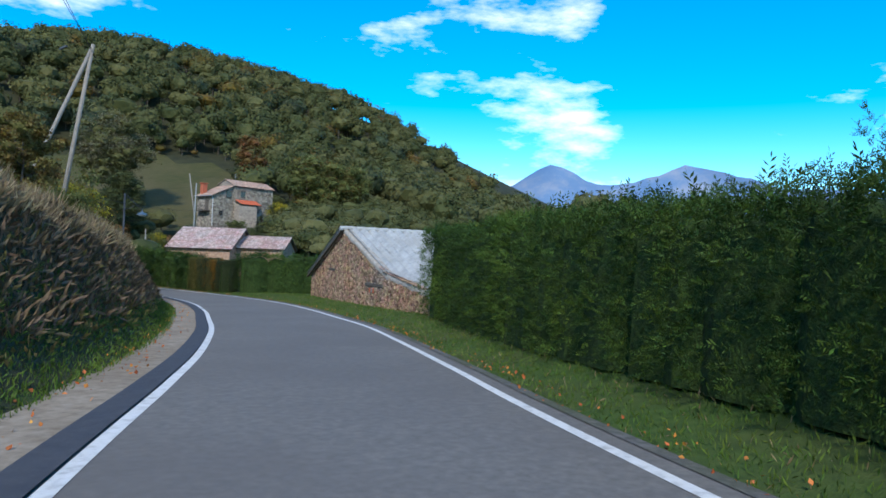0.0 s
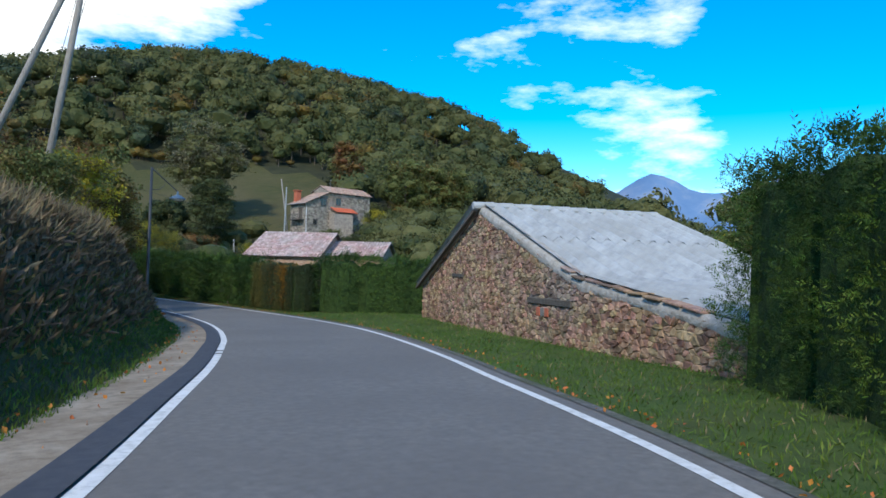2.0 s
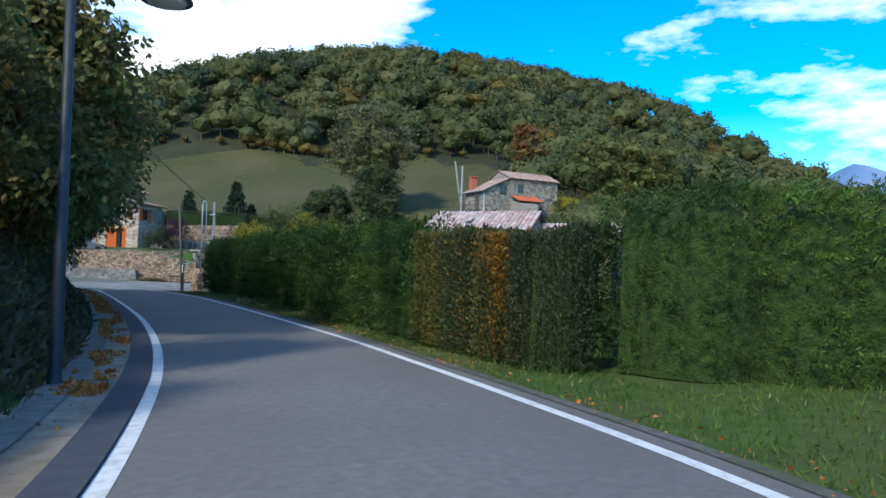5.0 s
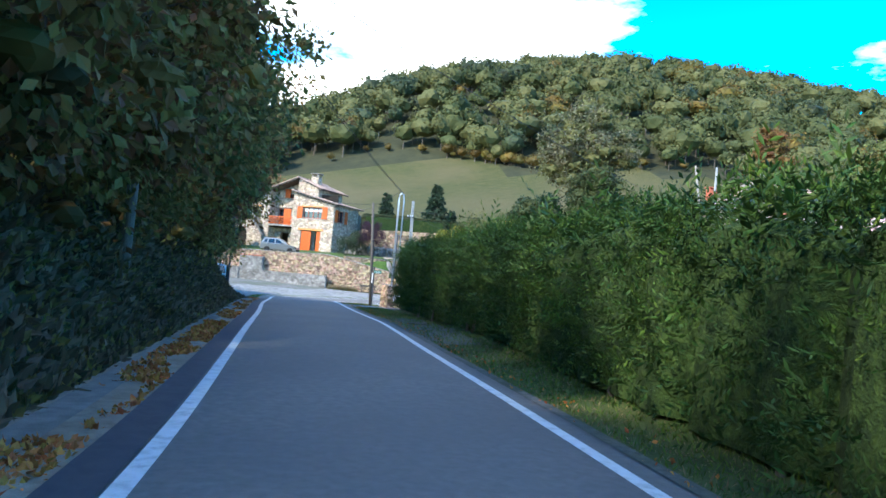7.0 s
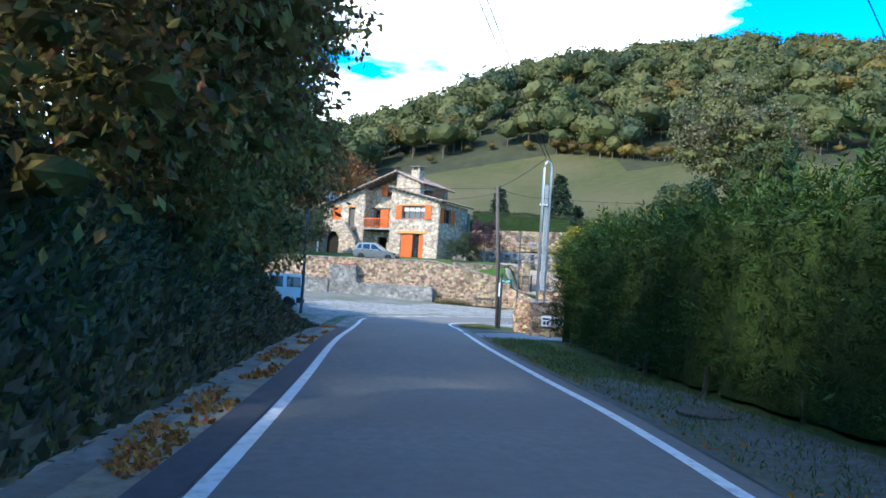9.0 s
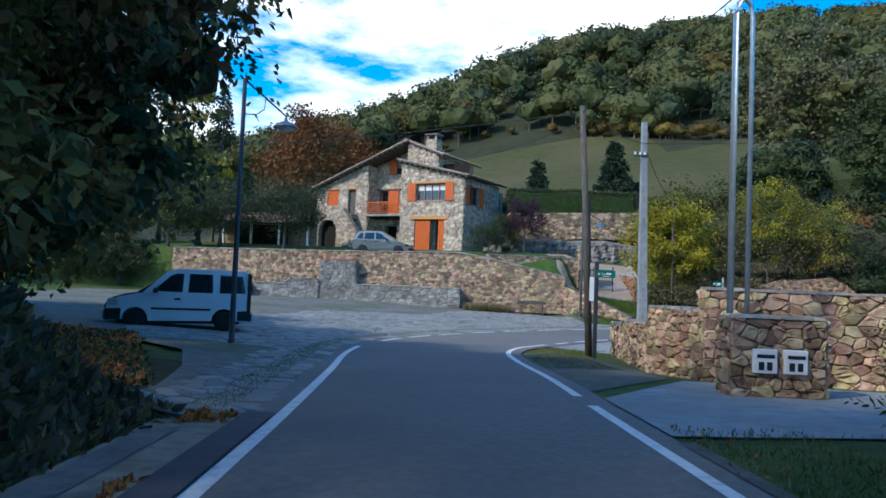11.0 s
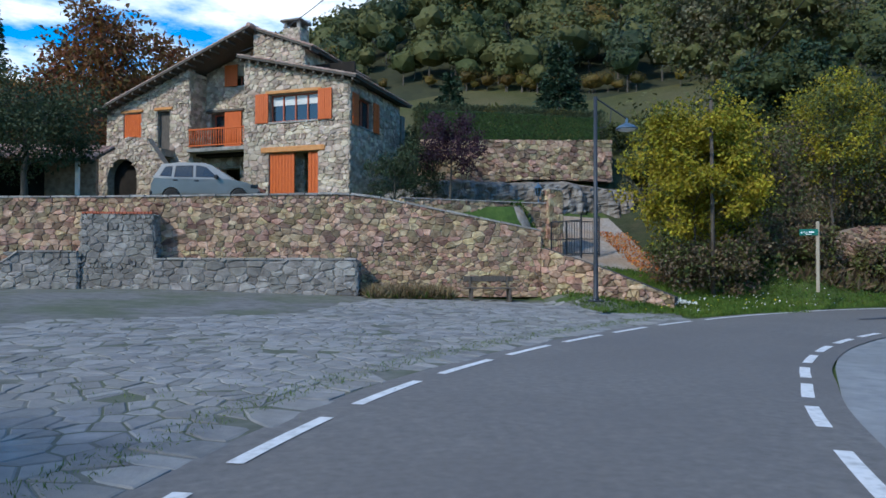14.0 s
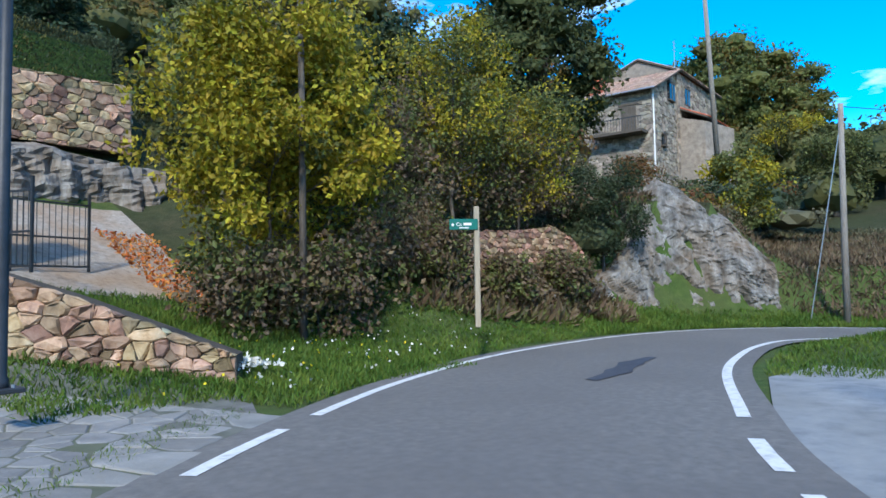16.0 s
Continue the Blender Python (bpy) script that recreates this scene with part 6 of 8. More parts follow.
chimney(1.0, 2.4, 7.0, 9.35, 1.0, 0.9)
chimney(-2.5, 4.2, 7.0, 8.75, 0.6, 0.6, cap=False)


# ---- woods and trees ----
rw = np.random.default_rng(23)


def open_view(x, y, half=9.0):
    """Clear ground before the old house on the slope."""
    a = np.abs((x - 14) * 117 - (y - 20) * 73) / 138
    b = np.abs((x - 31.7) * 21.5 - (y - 115.5) * 52.3) / 56.5
    return ~((a < half) & (y < 140)) & ~((b < 5) & (x < 88))


def scatter(n, x0, x1, y0, y1, keep):
    x, y = x0 + (x1 - x0) * rw.random(n * 6), y0 + (y1 - y0) * rw.random(n * 6)
    k = keep(x, y) & open_view(x, y)
    return x[k][:n], y[k][:n]


def wooded(x, y):
    d1, a1 = near(x, y, LEFT)
    d2, a2 = near(x, y, RIGHT)
    z = hill(x, y)
    free = (np.hypot(x - 87, y - 139) > 14) & (np.hypot(x - 47, y - 78) > 14) & (np.hypot(x - 78, y - 133) > 11)
    return (z > 6) & ~in_meadow(x, y) & (np.minimum(d1, d2) > 22) & free & ((y > 158) | (x > 62)) & ~((y < 146) & (x < 140))


WX, WY = scatter(2200, -60, 270, 110, 365, wooded)
cls = np.array([noise.noise(Vector((a * 0.03, b * 0.03, 2.0))) for a, b in zip(WX, WY)]) + rw.normal(size=len(WX)) * 0.28
hts = 7 + 6.5 * rw.random(len(WX)) ** 1.2
for lo, hi, nm, mt in ((-9, -0.08, "oak_wood", "leaf_oak"), (-0.08, 0.43, "light_oak_wood", "leaf_oak_b"), (0.43, 0.52, "golden_wood", "leaf_gold"), (0.52, 9, "dark_pine_wood", "leaf_olive")):
    s = (cls >= lo) & (cls < hi)
    woods(nm, WX[s], WY[s], hts[s], M[mt], "autumn woodland covering the hillside", 31 + len(nm), cards=143, size=(0.55, 1.05), slim=0.44)
# wood edge above the field: low golden bushes
ex = np.concatenate([np.linspace(62, 84, 12), np.linspace(70, 78, 5), np.linspace(30, 112, 12)]) + rw.normal(size=29) * 1.2
ey = field_edge(ex) + 1.0 * rw.random(29)
woods("golden_thicket", ex, ey, 2.6 + 2.6 * rw.random(29), M["leaf_gold"], "golden bushes along the upper edge of the field", 77, cards=260, size=(0.35, 0.7), slim=0.5)
# scrub between the house and the farm
sx, sy = scatter(70, 46, 100, 96, 150, lambda x, y: (np.hypot(x - 87, y - 137) > 14) & (y > 92 + 0.1 * x) & (near(x, y, LEFT)[0] > 14) & (near(x, y, RIGHT)[0] > 14))
woods("mixed_thicket", sx, sy, 4 + 4 * rw.random(len(sx)), M["leaf_oak_b"], "mixed scrub below the field", 78, cards=240, size=(0.3, 0.6), slim=0.5)
sx, sy = scatter(46, 34, 62, 60, 92, lambda x, y: (np.hypot(x - 47, y - 78) > 10))
woods("dark_thicket", sx, sy, 2.5 + 2.5 * rw.random(len(sx)), M["leaf_oak"], "dark shrubs behind the roadside hedge", 79, cards=240, size=(0.2, 0.45), slim=0.55)
sx, sy = scatter(60, 48, 120, -10, 60, lambda x, y: (y > -40 + 0.6 * x))
woods("valley_trees", sx, sy, 4 + 4 * rw.random(len(sx)), M["leaf_oak_b"], "trees down in the valley beyond the barn", 80, cards=180, slim=0.5)

tree("broad_oak", 71.5, 166, 22, 8.6, [M["leaf_oak_b"], M["leaf_grey"]], "large spreading oak at the foot of the field", 5, leaves=20000, leaf=(0.3, 0.6), trunk=0.6, crown=(0.26, 1.02), gaps=1.5, clump=0.2, weights=[0.5, 0.5], dense=0.4)
tree("redbrown_tree", 106, 163, 35 - gz(106, 163), 3.4, [M["leaf_rust"]], "slim rust-brown autumn tree above the old house", 6, leaves=5000, leaf=(0.3, 0.55), trunk=0.25, crown=(0.2, 1.0), clump=0.3, dense=0.5)
for k, (x, y, top, r) in enumerate(((108, 141, 27.5, 5.0), (113, 138, 26.5, 4.6), (119, 137, 25.5, 4.6))):
    tree("golden_tree", x, y, max(7, top - gz(x, y)), r, [M["leaf_willow"], M["leaf_gold"]], "round golden-green autumn tree beside the old house", 7 + k, leaves=7000, leaf=(0.3, 0.55), trunk=0.25, crown=(0.1, 1.0), clump=0.3, weights=[0.7, 0.3], dense=0.45)
for k, (x, y, h, r) in enumerate(((35.1, 146.2, 9.0, 2.6), (41.6, 144.3, 8.0, 2.7), (44.5, 147.5, 6.5, 2.4))):
    fir("fir_tree", x, y, h, r, "dark green fir behind the clipped hedge", 40 + k, leaves=9000)
for k, (x, y, h, r, mt) in enumerate(((46.5, 143, 6.0, 3.0, "leaf_oak"), (50.5, 141.5, 6.5, 3.2, "leaf_oak"), (31.8, 146.5, 5.0, 2.4, "leaf_olive"), (54, 139, 6, 3, "leaf_oak_b"))):
    tree("shrub", x, y, h, r, [M[mt]], "dark round shrub behind the hedge", 60 + k, leaves=5000, leaf=(0.14, 0.28), trunk=0.15, crown=(0.08, 1.0), category="shrub")
hedge("clipped_hedge", [(31.6, 139.4), (36, 139.5), (42.2, 139.6)], 1.6, [2.0, 2.1, 2.1], [M["leaf_olive"], M["leaf_beech"]], "long clipped dark hedge above the retaining wall", spray=(0.07, 0.16), density=420, weights=[0.8, 0.2], ground=6.1)
tree("purple_shrub", 32.4, 135.4, 4.4, 1.7, [M["leaf_purple"]], "purple-leaved plum shrub in the garden", 71, leaves=7000, leaf=(0.07, 0.15), trunk=0.07, crown=(0.3, 1.0), category="shrub", n_limbs=12)
for k, (x, y, h, r) in enumerate(((29.6, 134.6, 2.2, 1.3), (30.8, 136.2, 2.8, 1.5))):
    tree("shrub", x, y, h, r, [M["leaf_olive"]], "dark evergreen shrub against the house", 75 + k, leaves=5000, leaf=(0.06, 0.13), trunk=0.06, crown=(0.05, 1.0), category="shrub")
# shrubs by the drive
tree("yellow_shrub", 40.8, 128.7, 8.0, 2.7, [M["leaf_yellow"], M["leaf_willow"]], "tall shrub turning bright yellow-green", 81, leaves=27000, leaf=(0.09, 0.2), trunk=0.05, crown=(0.12, 1.02), weights=[0.8, 0.2], gaps=1.0, clump=0.2, n_limbs=34, category="shrub")
tree("yellow_shrub", 42.9, 129.3, 6.8, 1.9, [M["leaf_yellow"], M["leaf_willow"]], "smaller shrub turning yellow-green beside the timber pole", 82, leaves=11000, leaf=(0.09, 0.19), trunk=0.05, crown=(0.25, 1.02), weights=[0.75, 0.25], gaps=0.8, clump=0.22, n_limbs=26, category="shrub")
tree("grey_shrub", 48.0, 129.2, 8.3, 2.2, [M["leaf_willow"], M["leaf_yellow"]], "olive-yellow climbing shrub with grey bare lower twigs", 83, leaves=11000, leaf=(0.08, 0.17), trunk=0.07, crown=(0.5, 1.0), weights=[0.5, 0.5], gaps=0.9, clump=0.22, n_limbs=34, category="shrub")
tree("grey_shrub", 51.2, 129.0, 6.9, 2.1, [M["leaf_willow"], M["leaf_yellow"]], "low olive-yellow climbing shrub with grey bare twigs", 84, leaves=8000, leaf=(0.08, 0.17), trunk=0.07, crown=(0.5, 1.0), weights=[0.5, 0.5], gaps=0.8, clump=0.22, n_limbs=30, category="shrub")
tree("dark_shrub", 54.4, 127.6, 4.2, 1.7, [M["leaf_olive"]], "dense dark evergreen bush on the rock", 85, leaves=9000, leaf=(0.07, 0.15), trunk=0.07, crown=(0.1, 1.0), category="shrub")
for k, (x, y, h, r, mt) in enumerate(((55.4, 129.9, 2.2, 1.3, "leaf_grey"), (58.6, 128.4, 1.8, 1.2, "leaf_rust"), (61.2, 126.0, 2.2, 1.3, "leaf_grey"), (51.0, 130.4, 2.2, 1.4, "leaf_grey"))):
    tree("scrub_bush", x, y, h, r, [M[mt], M["leaf_olive"]], "half-bare brushy scrub growing on the rock", 93 + k, leaves=5000, leaf=(0.05, 0.13), trunk=0.04, crown=(0.05, 1.0), weights=[0.7, 0.3], category="shrub", at_z=None, n_limbs=14)
tree("tall_oak", 60.3, 133.8, 13.5, 3.9, [M["leaf_oak"], M["leaf_olive"]], "tall dark ivy-clad oak above the rock", 86, leaves=17000, leaf=(0.17, 0.36), trunk=0.35, crown=(0.18, 1.02), gaps=1.3, dense=0.4)
tree("tall_oak", 55.0, 141.0, 9.0, 4.0, [M["leaf_oak"], M["leaf_fir"]], "tall dark oak above the rock", 87, leaves=14000, leaf=(0.2, 0.4), trunk=0.3, crown=(0.2, 1.0), dense=0.55)
tree("wild_shrub", 63.0, 125.6, 5.0, 1.9, [M["leaf_yellow"], M["leaf_willow"]], "yellow-green shrub below the old house", 88, leaves=8000, leaf=(0.10, 0.22), trunk=0.08, crown=(0.15, 1.0), category="shrub")
for k, (x, y, h, r, mt) in enumerate(((79, 125, 5, 2.6, "leaf_willow"), (93, 131, 6, 3.0, "leaf_yellow"), (75, 113, 4.5, 2.6, "leaf_oak_b"))):
    tree("wild_tree", x, y, h, r, [M[mt], M["leaf_oak"]], "wild oak on the slope behind the old house", 90 + k, leaves=9000, leaf=(0.12, 0.25), trunk=0.2, crown=(0.08, 1.0))
for k, (x, y, h, r) in enumerate(((39.9, 128.2, 1.8, 1.3), (41.6, 127.9, 2.1, 1.5), (43.2, 128.6, 2.7, 1.7), (44.9, 129.4, 4.8, 2.1), (46.6, 130.4, 4.6, 2.1), (49.6, 129.9, 4.4, 2.2), (52.2, 129.4, 3.9, 1.9), (46.0, 128.1, 1.9, 1.1), (48.4, 127.5, 1.5, 0.9), (51.0, 127.1, 1.8, 1.1))):
    tree("twiggy_thicket", x, y, h, r, [M["leaf_brush"], M["leaf_willow"]], "grey-brown half-bare thicket under the yellow shrubs", 240 + k, leaves=4500, leaf=(0.06, 0.2), trunk=0.03, crown=(0.0, 1.0), weights=[0.58, 0.42], gaps=1.4, n_limbs=34, category="shrub")
# trees round the square
tree("olive_tree", 14.5, 135.0, 4.6, 2.9, [M["leaf_olive"]], "dark spreading olive tree on the terrace", 101, leaves=16000, leaf=(0.08, 0.18), trunk=0.16, crown=(0.38, 1.0), flat=0.8, clump=0.3)
for k, (x, y, h, r) in enumerate(((6.6, 133.4, 3.9, 2.2), (3.6, 132.6, 3.7, 2.3), (0.4, 132.0, 3.8, 2.3))):
    tree("olive_tree", x, y, h, r, [M["leaf_olive"], M["leaf_willow"]], "small olive tree on the terrace", 104 + k, leaves=9000, leaf=(0.08, 0.18), trunk=0.13, crown=(0.22, 1.0), flat=0.85, clump=0.3, weights=[0.6, 0.4])
tree("olive_tree", 9.5, 136.0, 4.8, 2.7, [M["leaf_olive"]], "dark spreading olive tree on the terrace", 102, leaves=13000, leaf=(0.08, 0.18), trunk=0.16, crown=(0.15, 1.0), flat=0.8, clump=0.3)
for k, (x, y, h, r) in enumerate(((3.2, 140.5, 9.6, 3.3), (-3, 136, 9.4, 3.8), (-9, 138, 10.0, 4.2), (-1.5, 145, 9.5, 3.6), (6.8, 146, 8.4, 3.0), (6.2, 141.2, 7.6, 2.6), (0.2, 138.0, 8.8, 3.0), (-12, 126, 9.5, 4.2))):
    tree("willow", x, y, h, r, [M["leaf_willow"], M["leaf_yellow"]], "drooping olive-green willow behind the square", 110 + k, leaves=9500, leaf=(0.2, 0.55), trunk=0.2, crown=(0.1, 1.0), droop=2.2, weights=[0.88, 0.12], dense=0.5)
tree("yellow_sapling", 7.5, 141.0, 7.4, 1.4, [M["leaf_yellow"]], "slim young tree with yellow leaves", 121, leaves=3000, leaf=(0.1, 0.22), trunk=0.08, crown=(0.4, 1.0), category="tree")
tree("golden_poplar", -10.2, 188, 23, 5.0, [M["leaf_gold"], M["leaf_yellow"]], "tall golden poplar behind the square", 122, leaves=5200, leaf=(0.3, 0.6), trunk=0.3, crown=(0.3, 1.0), clump=0.2, weights=[0.4, 0.6])
fir("fir_tree", -4, 182, 20, 3.4, "slim dark conifer in the distance", 123, leaves=4500)
tree("redbrown_tree", 13.0, 160, 13.5, 6.5, [M["leaf_redbrown"], M["leaf_rust"]], "broad red-brown autumn tree behind the house", 124, leaves=11000, leaf=(0.25, 0.5), trunk=0.3, crown=(0.1, 0.95), gaps=0.9, n_limbs=18)
tree("redbrown_tree", 5.0, 168, 9.5, 5.5, [M["leaf_rust"], M["leaf_gold"]], "broad red-brown autumn tree behind the house", 125, leaves=8000, leaf=(0.25, 0.5), trunk=0.25, crown=(0.1, 1.0))
# overhanging trees on the bank
for k, (x, y, h, r) in enumerate(((20.5, 53.5, 6.6, 2.5), (20.4, 58.5, 7.4, 2.7), (20.3, 63.5, 8.0, 3.0), (20.2, 69.0, 8.6, 3.3), (20.0, 74.5, 9.5, 3.3), (19.7, 80.0, 9.8, 3.3), (19.2, 85.0, 10.0, 3.3), (18.7, 89.6, 9.8, 3.2), (16.6, 57, 8.5, 3.2), (16.0, 66, 9.5, 3.4), (15.2, 76, 10, 3.6), (14.8, 87, 10.0, 3.6))):
    mats_ = [M["leaf_hazel"], M["leaf_rust"]] if k % 3 else [M["leaf_hazel"], M["leaf_willow"]]
    tree("bank_tree", x, y, h - 1.4, r, mats_, "leafy hazel leaning over the road from the bank", 130 + k, leaves=23000 if k < 8 else 9000, leaf=(0.115, 0.245), trunk=0.14, crown=(-0.12, 1.0), weights=[0.55, 0.45], gaps=1.5, clump=0.27, droop=0.5, lean=(0.35 if k < 8 else 0, 0), n_limbs=11, dense=0.24)
tree("bank_shrub", 11.6, 31.8, 4.4, 1.3, [M["leaf_hazel"], M["leaf_gold"]], "shrub with yellowing leaves on the bank", 151, leaves=9000, leaf=(0.08, 0.17), trunk=0.07, crown=(0.0, 1.0), weights=[0.6, 0.4], dense=0.5, category="shrub")
for k, (x, y, h, r, mt) in enumerate(((20.6, 47.6, 3.6, 1.4, "leaf_gold"), (19.0, 46.0, 3.6, 1.5, "leaf_yellow"), (20.4, 50.5, 4.2, 1.6, "leaf_willow"), (17.0, 42.5, 2.8, 1.5, "leaf_willow"), (20.3, 54.3, 5.0, 1.7, "leaf_hazel"))):
    tree("bank_shrub", x, y, h, r, [M[mt], M["leaf_hazel"]], "loose yellow-green shrub on top of the bank", 155 + k, leaves=7000, leaf=(0.07, 0.16), trunk=0.05, crown=(0.0, 1.0), weights=[0.75, 0.25], category="shrub", n_limbs=12)
for k, (x, y, h, r) in enumerate(((48.0, 32.2, 6.4, 2.6), (51.0, 28.0, 5.6, 2.4), (53.5, 33.5, 5.0, 2.4))):
    tree("ash_tree", x, y, h, r, [M["leaf_willow"], M["leaf_yellow"]], "yellow-green ash tree behind the barn", 200 + k, leaves=12000, leaf=(0.12, 0.26), trunk=0.14, crown=(0.15, 1.0), weights=[0.75, 0.25])
# trees that shade the corner of the square
for k, (x, y, h, r) in enumerate(((17.4, 95.2, 10.6, 3.4), (15.0, 98.8, 9.0, 3.2), (11.8, 101.8, 8.5, 3.4), (8.5, 105.5, 8.0, 3.6))):
    tree("corner_tree", x, y, h, r, [M["leaf_olive"], M["leaf_hazel"]], "dark leafy tree shading the corner of the square", 170 + k, leaves=20000, leaf=(0.12, 0.28), trunk=0.16, crown=(0.14, 1.0), gaps=1.4, clump=0.34, droop=0.5, dense=0.34)
# rough scrub below the old house
for k, (nm, mt, n_) in enumerate((("grey_scrub", "leaf_grey", 26), ("olive_scrub", "leaf_olive", 22), ("rusty_scrub", "leaf_rust", 18))):
    sx, sy = 53 + 30 * rw.random(n_), 0 * rw.random(n_)
    sy = 127.5 + (sx - 53) * 0.12 + 9 * rw.random(n_) - 5 * sstep((sx - 58) / 8)
    woods(nm, sx, sy, 1.6 + 1.6 * rw.random(n_), M[mt], "low scrub covering the slope", 180 + k, cards=420, size=(0.5, 1.0), slim=0.7, trunk=False)
fx, fy = 66 + 78 * rw.random(900), 92 + 56 * rw.random(900)
clear = open_view(fx, fy, 5.0) & (fy > 80 + 0.12 * fx) & (near(fx, fy, LEFT)[0] > 12) & (np.hypot(fx - 88, fy - 137) > 8)
clear &= (fy < 134) | (fx > 100)
fx, fy = fx[clear][:330], fy[clear][:330]
fh = 3.2 + 2.6 * rw.random(len(fx))
for k, (nm, mt) in enumerate((("slope_wood", "leaf_oak"), ("light_slope_wood", "leaf_oak_b"))):
    woods(nm, fx[k::2], fy[k::2], fh[k::2], M[mt], "young oak scrub on the slope below the old house", 190 + k, cards=190, size=(0.6, 1.15), slim=0.6)


# ---- vehicles ----
def wheel(parent, x, y, r, out):
    """Tyre and rim; out is -1 or +1, the side that faces away from the car."""
    m = Matrix.Translation((x, y, r)) @ Matrix.Rotation(math.pi / 2, 4, "X")
    w = part("wheel", Build().lathe([(r * 0.62, -0.09), (r * 0.93, -0.095), (r, -0.06), (r, 0.06), (r * 0.93, 0.095), (r * 0.62, 0.09)], n=28, m=m), M["tyre"], parent, smooth=True)
    s = -out
    part("rim", Build().lathe([(r * 0.60, -0.05 * s), (r * 0.63, 0.088 * s), (r * 0.52, 0.075 * s), (r * 0.14, 0.06 * s), (r * 0.1, 0.075 * s)] if s > 0 else [(r * 0.1, 0.075 * s), (r * 0.14, 0.06 * s), (r * 0.52, 0.075 * s), (r * 0.63, 0.088 * s), (r * 0.60, -0.05 * s)], n=24, m=m), M["alloy"], w, "silver wheel cover")
    for k in range(7):
        a = 2 * math.pi * k / 7
        q = m @ Matrix.Rotation(a, 4, "Z")
        part("slot", Build().box((r * 0.25, -0.035, 0.066 * s - 0.008), (r * 0.47, 0.035, 0.066 * s + 0.012), q, bevel=0.004), M["plastic"], w)
    return w


def car(name, label, at, lower, upper, belt, half, roof_half, wheels, r, paint, panes, dark_lower=(), bumper=None, handles=(), mirrors=None, lamps=()):
    """A car body: flanks drawn as side outlines with wheel arches, a cabin that leans in, glass, lamps and wheels."""
    e = thing(name, label, "car", at)
    zt = max(z for x, z in upper)

    def yy(z, extra=0.0):
        return half - (half - roof_half) * max(0.0, (z - belt) / (zt - belt)) + extra

    pts = list(lower)
    B = Build()
    n = len(pts)

    def ring(z, x):
        return half - 0.05 * max(0, 0.35 - z) / 0.35

    v = [(x, -ring(z, x), z) for x, z in pts] + [(x, ring(z, x), z) for x, z in pts]
    f = [tuple(range(n - 1, -1, -1)), tuple(range(n, 2 * n))] + [(i, (i + 1) % n, (i + 1) % n + n, i + n) for i in range(n)]
    B.add(v, f)
    body = part("body", B, M[paint], e)
    U = Build()
    n = len(upper)
    v = [(x, -yy(z), z) for x, z in upper] + [(x, yy(z), z) for x, z in upper]
    U.add(v, [tuple(range(n - 1, -1, -1)), tuple(range(n, 2 * n))] + [(i, (i + 1) % n, (i + 1) % n + n, i + n) for i in range(n)])
    part("cabin", U, M[paint], e)
    for sgn in (-1, 1):
        for poly in panes:
            P = Build()
            k = len(poly)
            v = [(x, sgn * yy(z, 0.004), z) for x, z in poly] + [(x, sgn * yy(z, -0.02), z) for x, z in poly]
            P.add(v, [tuple(range(k)) if sgn > 0 else tuple(range(k - 1, -1, -1))] + [(i, (i + 1) % k, (i + 1) % k + k, i + k) for i in range(k)])
            part("side_window", P, M["glass"], e, "tinted side window")
            F = Build()
            cx, cz = sum(p[0] for p in poly) / k, sum(p[1] for p in poly) / k
            v = [(x, sgn * yy(z, 0.008), z) for x, z in poly] + [(cx + (x - cx) * 0.93, sgn * yy(cz + (z - cz) * 0.93, 0.012), cz + (z - cz) * 0.93) for x, z in poly]
            F.add(v, [(i, (i + 1) % k, (i + 1) % k + k, i + k) for i in range(k)])
            part("window_seal", F, M["plastic"], e)
        for poly in dark_lower:
            P = Build()
            k = len(poly)
            v = [(x, sgn * (half + 0.012), z) for x, z in poly] + [(x, sgn * (half - 0.06), z) for x, z in poly]
            P.add(v, [tuple(range(k)) if sgn > 0 else tuple(range(k - 1, -1, -1))] + [(i, (i + 1) % k, (i + 1) % k + k, i + k) for i in range(k)])
            part("bumper_wrap", P, M["plastic"], e)
        for x, z in handles:
            part("door_handle", Build().box((x - 0.09, sgn * half - 0.02, z - 0.03), (x + 0.09, sgn * half + 0.03, z + 0.03), bevel=0.012), M["plastic"], e)
        if mirrors:
            x, z = mirrors
            part("mirror", Build().box((x - 0.07, sgn * (half + 0.02) - 0.0 if sgn > 0 else -half - 0.2, z), (x + 0.07, half + 0.2 if sgn > 0 else -half - 0.02, z + 0.15), bevel=0.03), M["plastic"], e)
        for x0, x1, z0, z1, mt in lamps:
            part("lamp", Build().box((x0, sgn * (half - 0.02) - 0.14, z0), (x1, sgn * (half - 0.02) + 0.04 - 0.0, z1), bevel=0.02), M[mt], e)
        for x in wheels:
            wheel(e, x, sgn * (half - 0.10), r, sgn)
    # front and rear glass
    top = sorted([p for p in upper if p[1] > zt - 0.04])
    low = sorted([p for p in upper if p[1] < belt + 0.03])
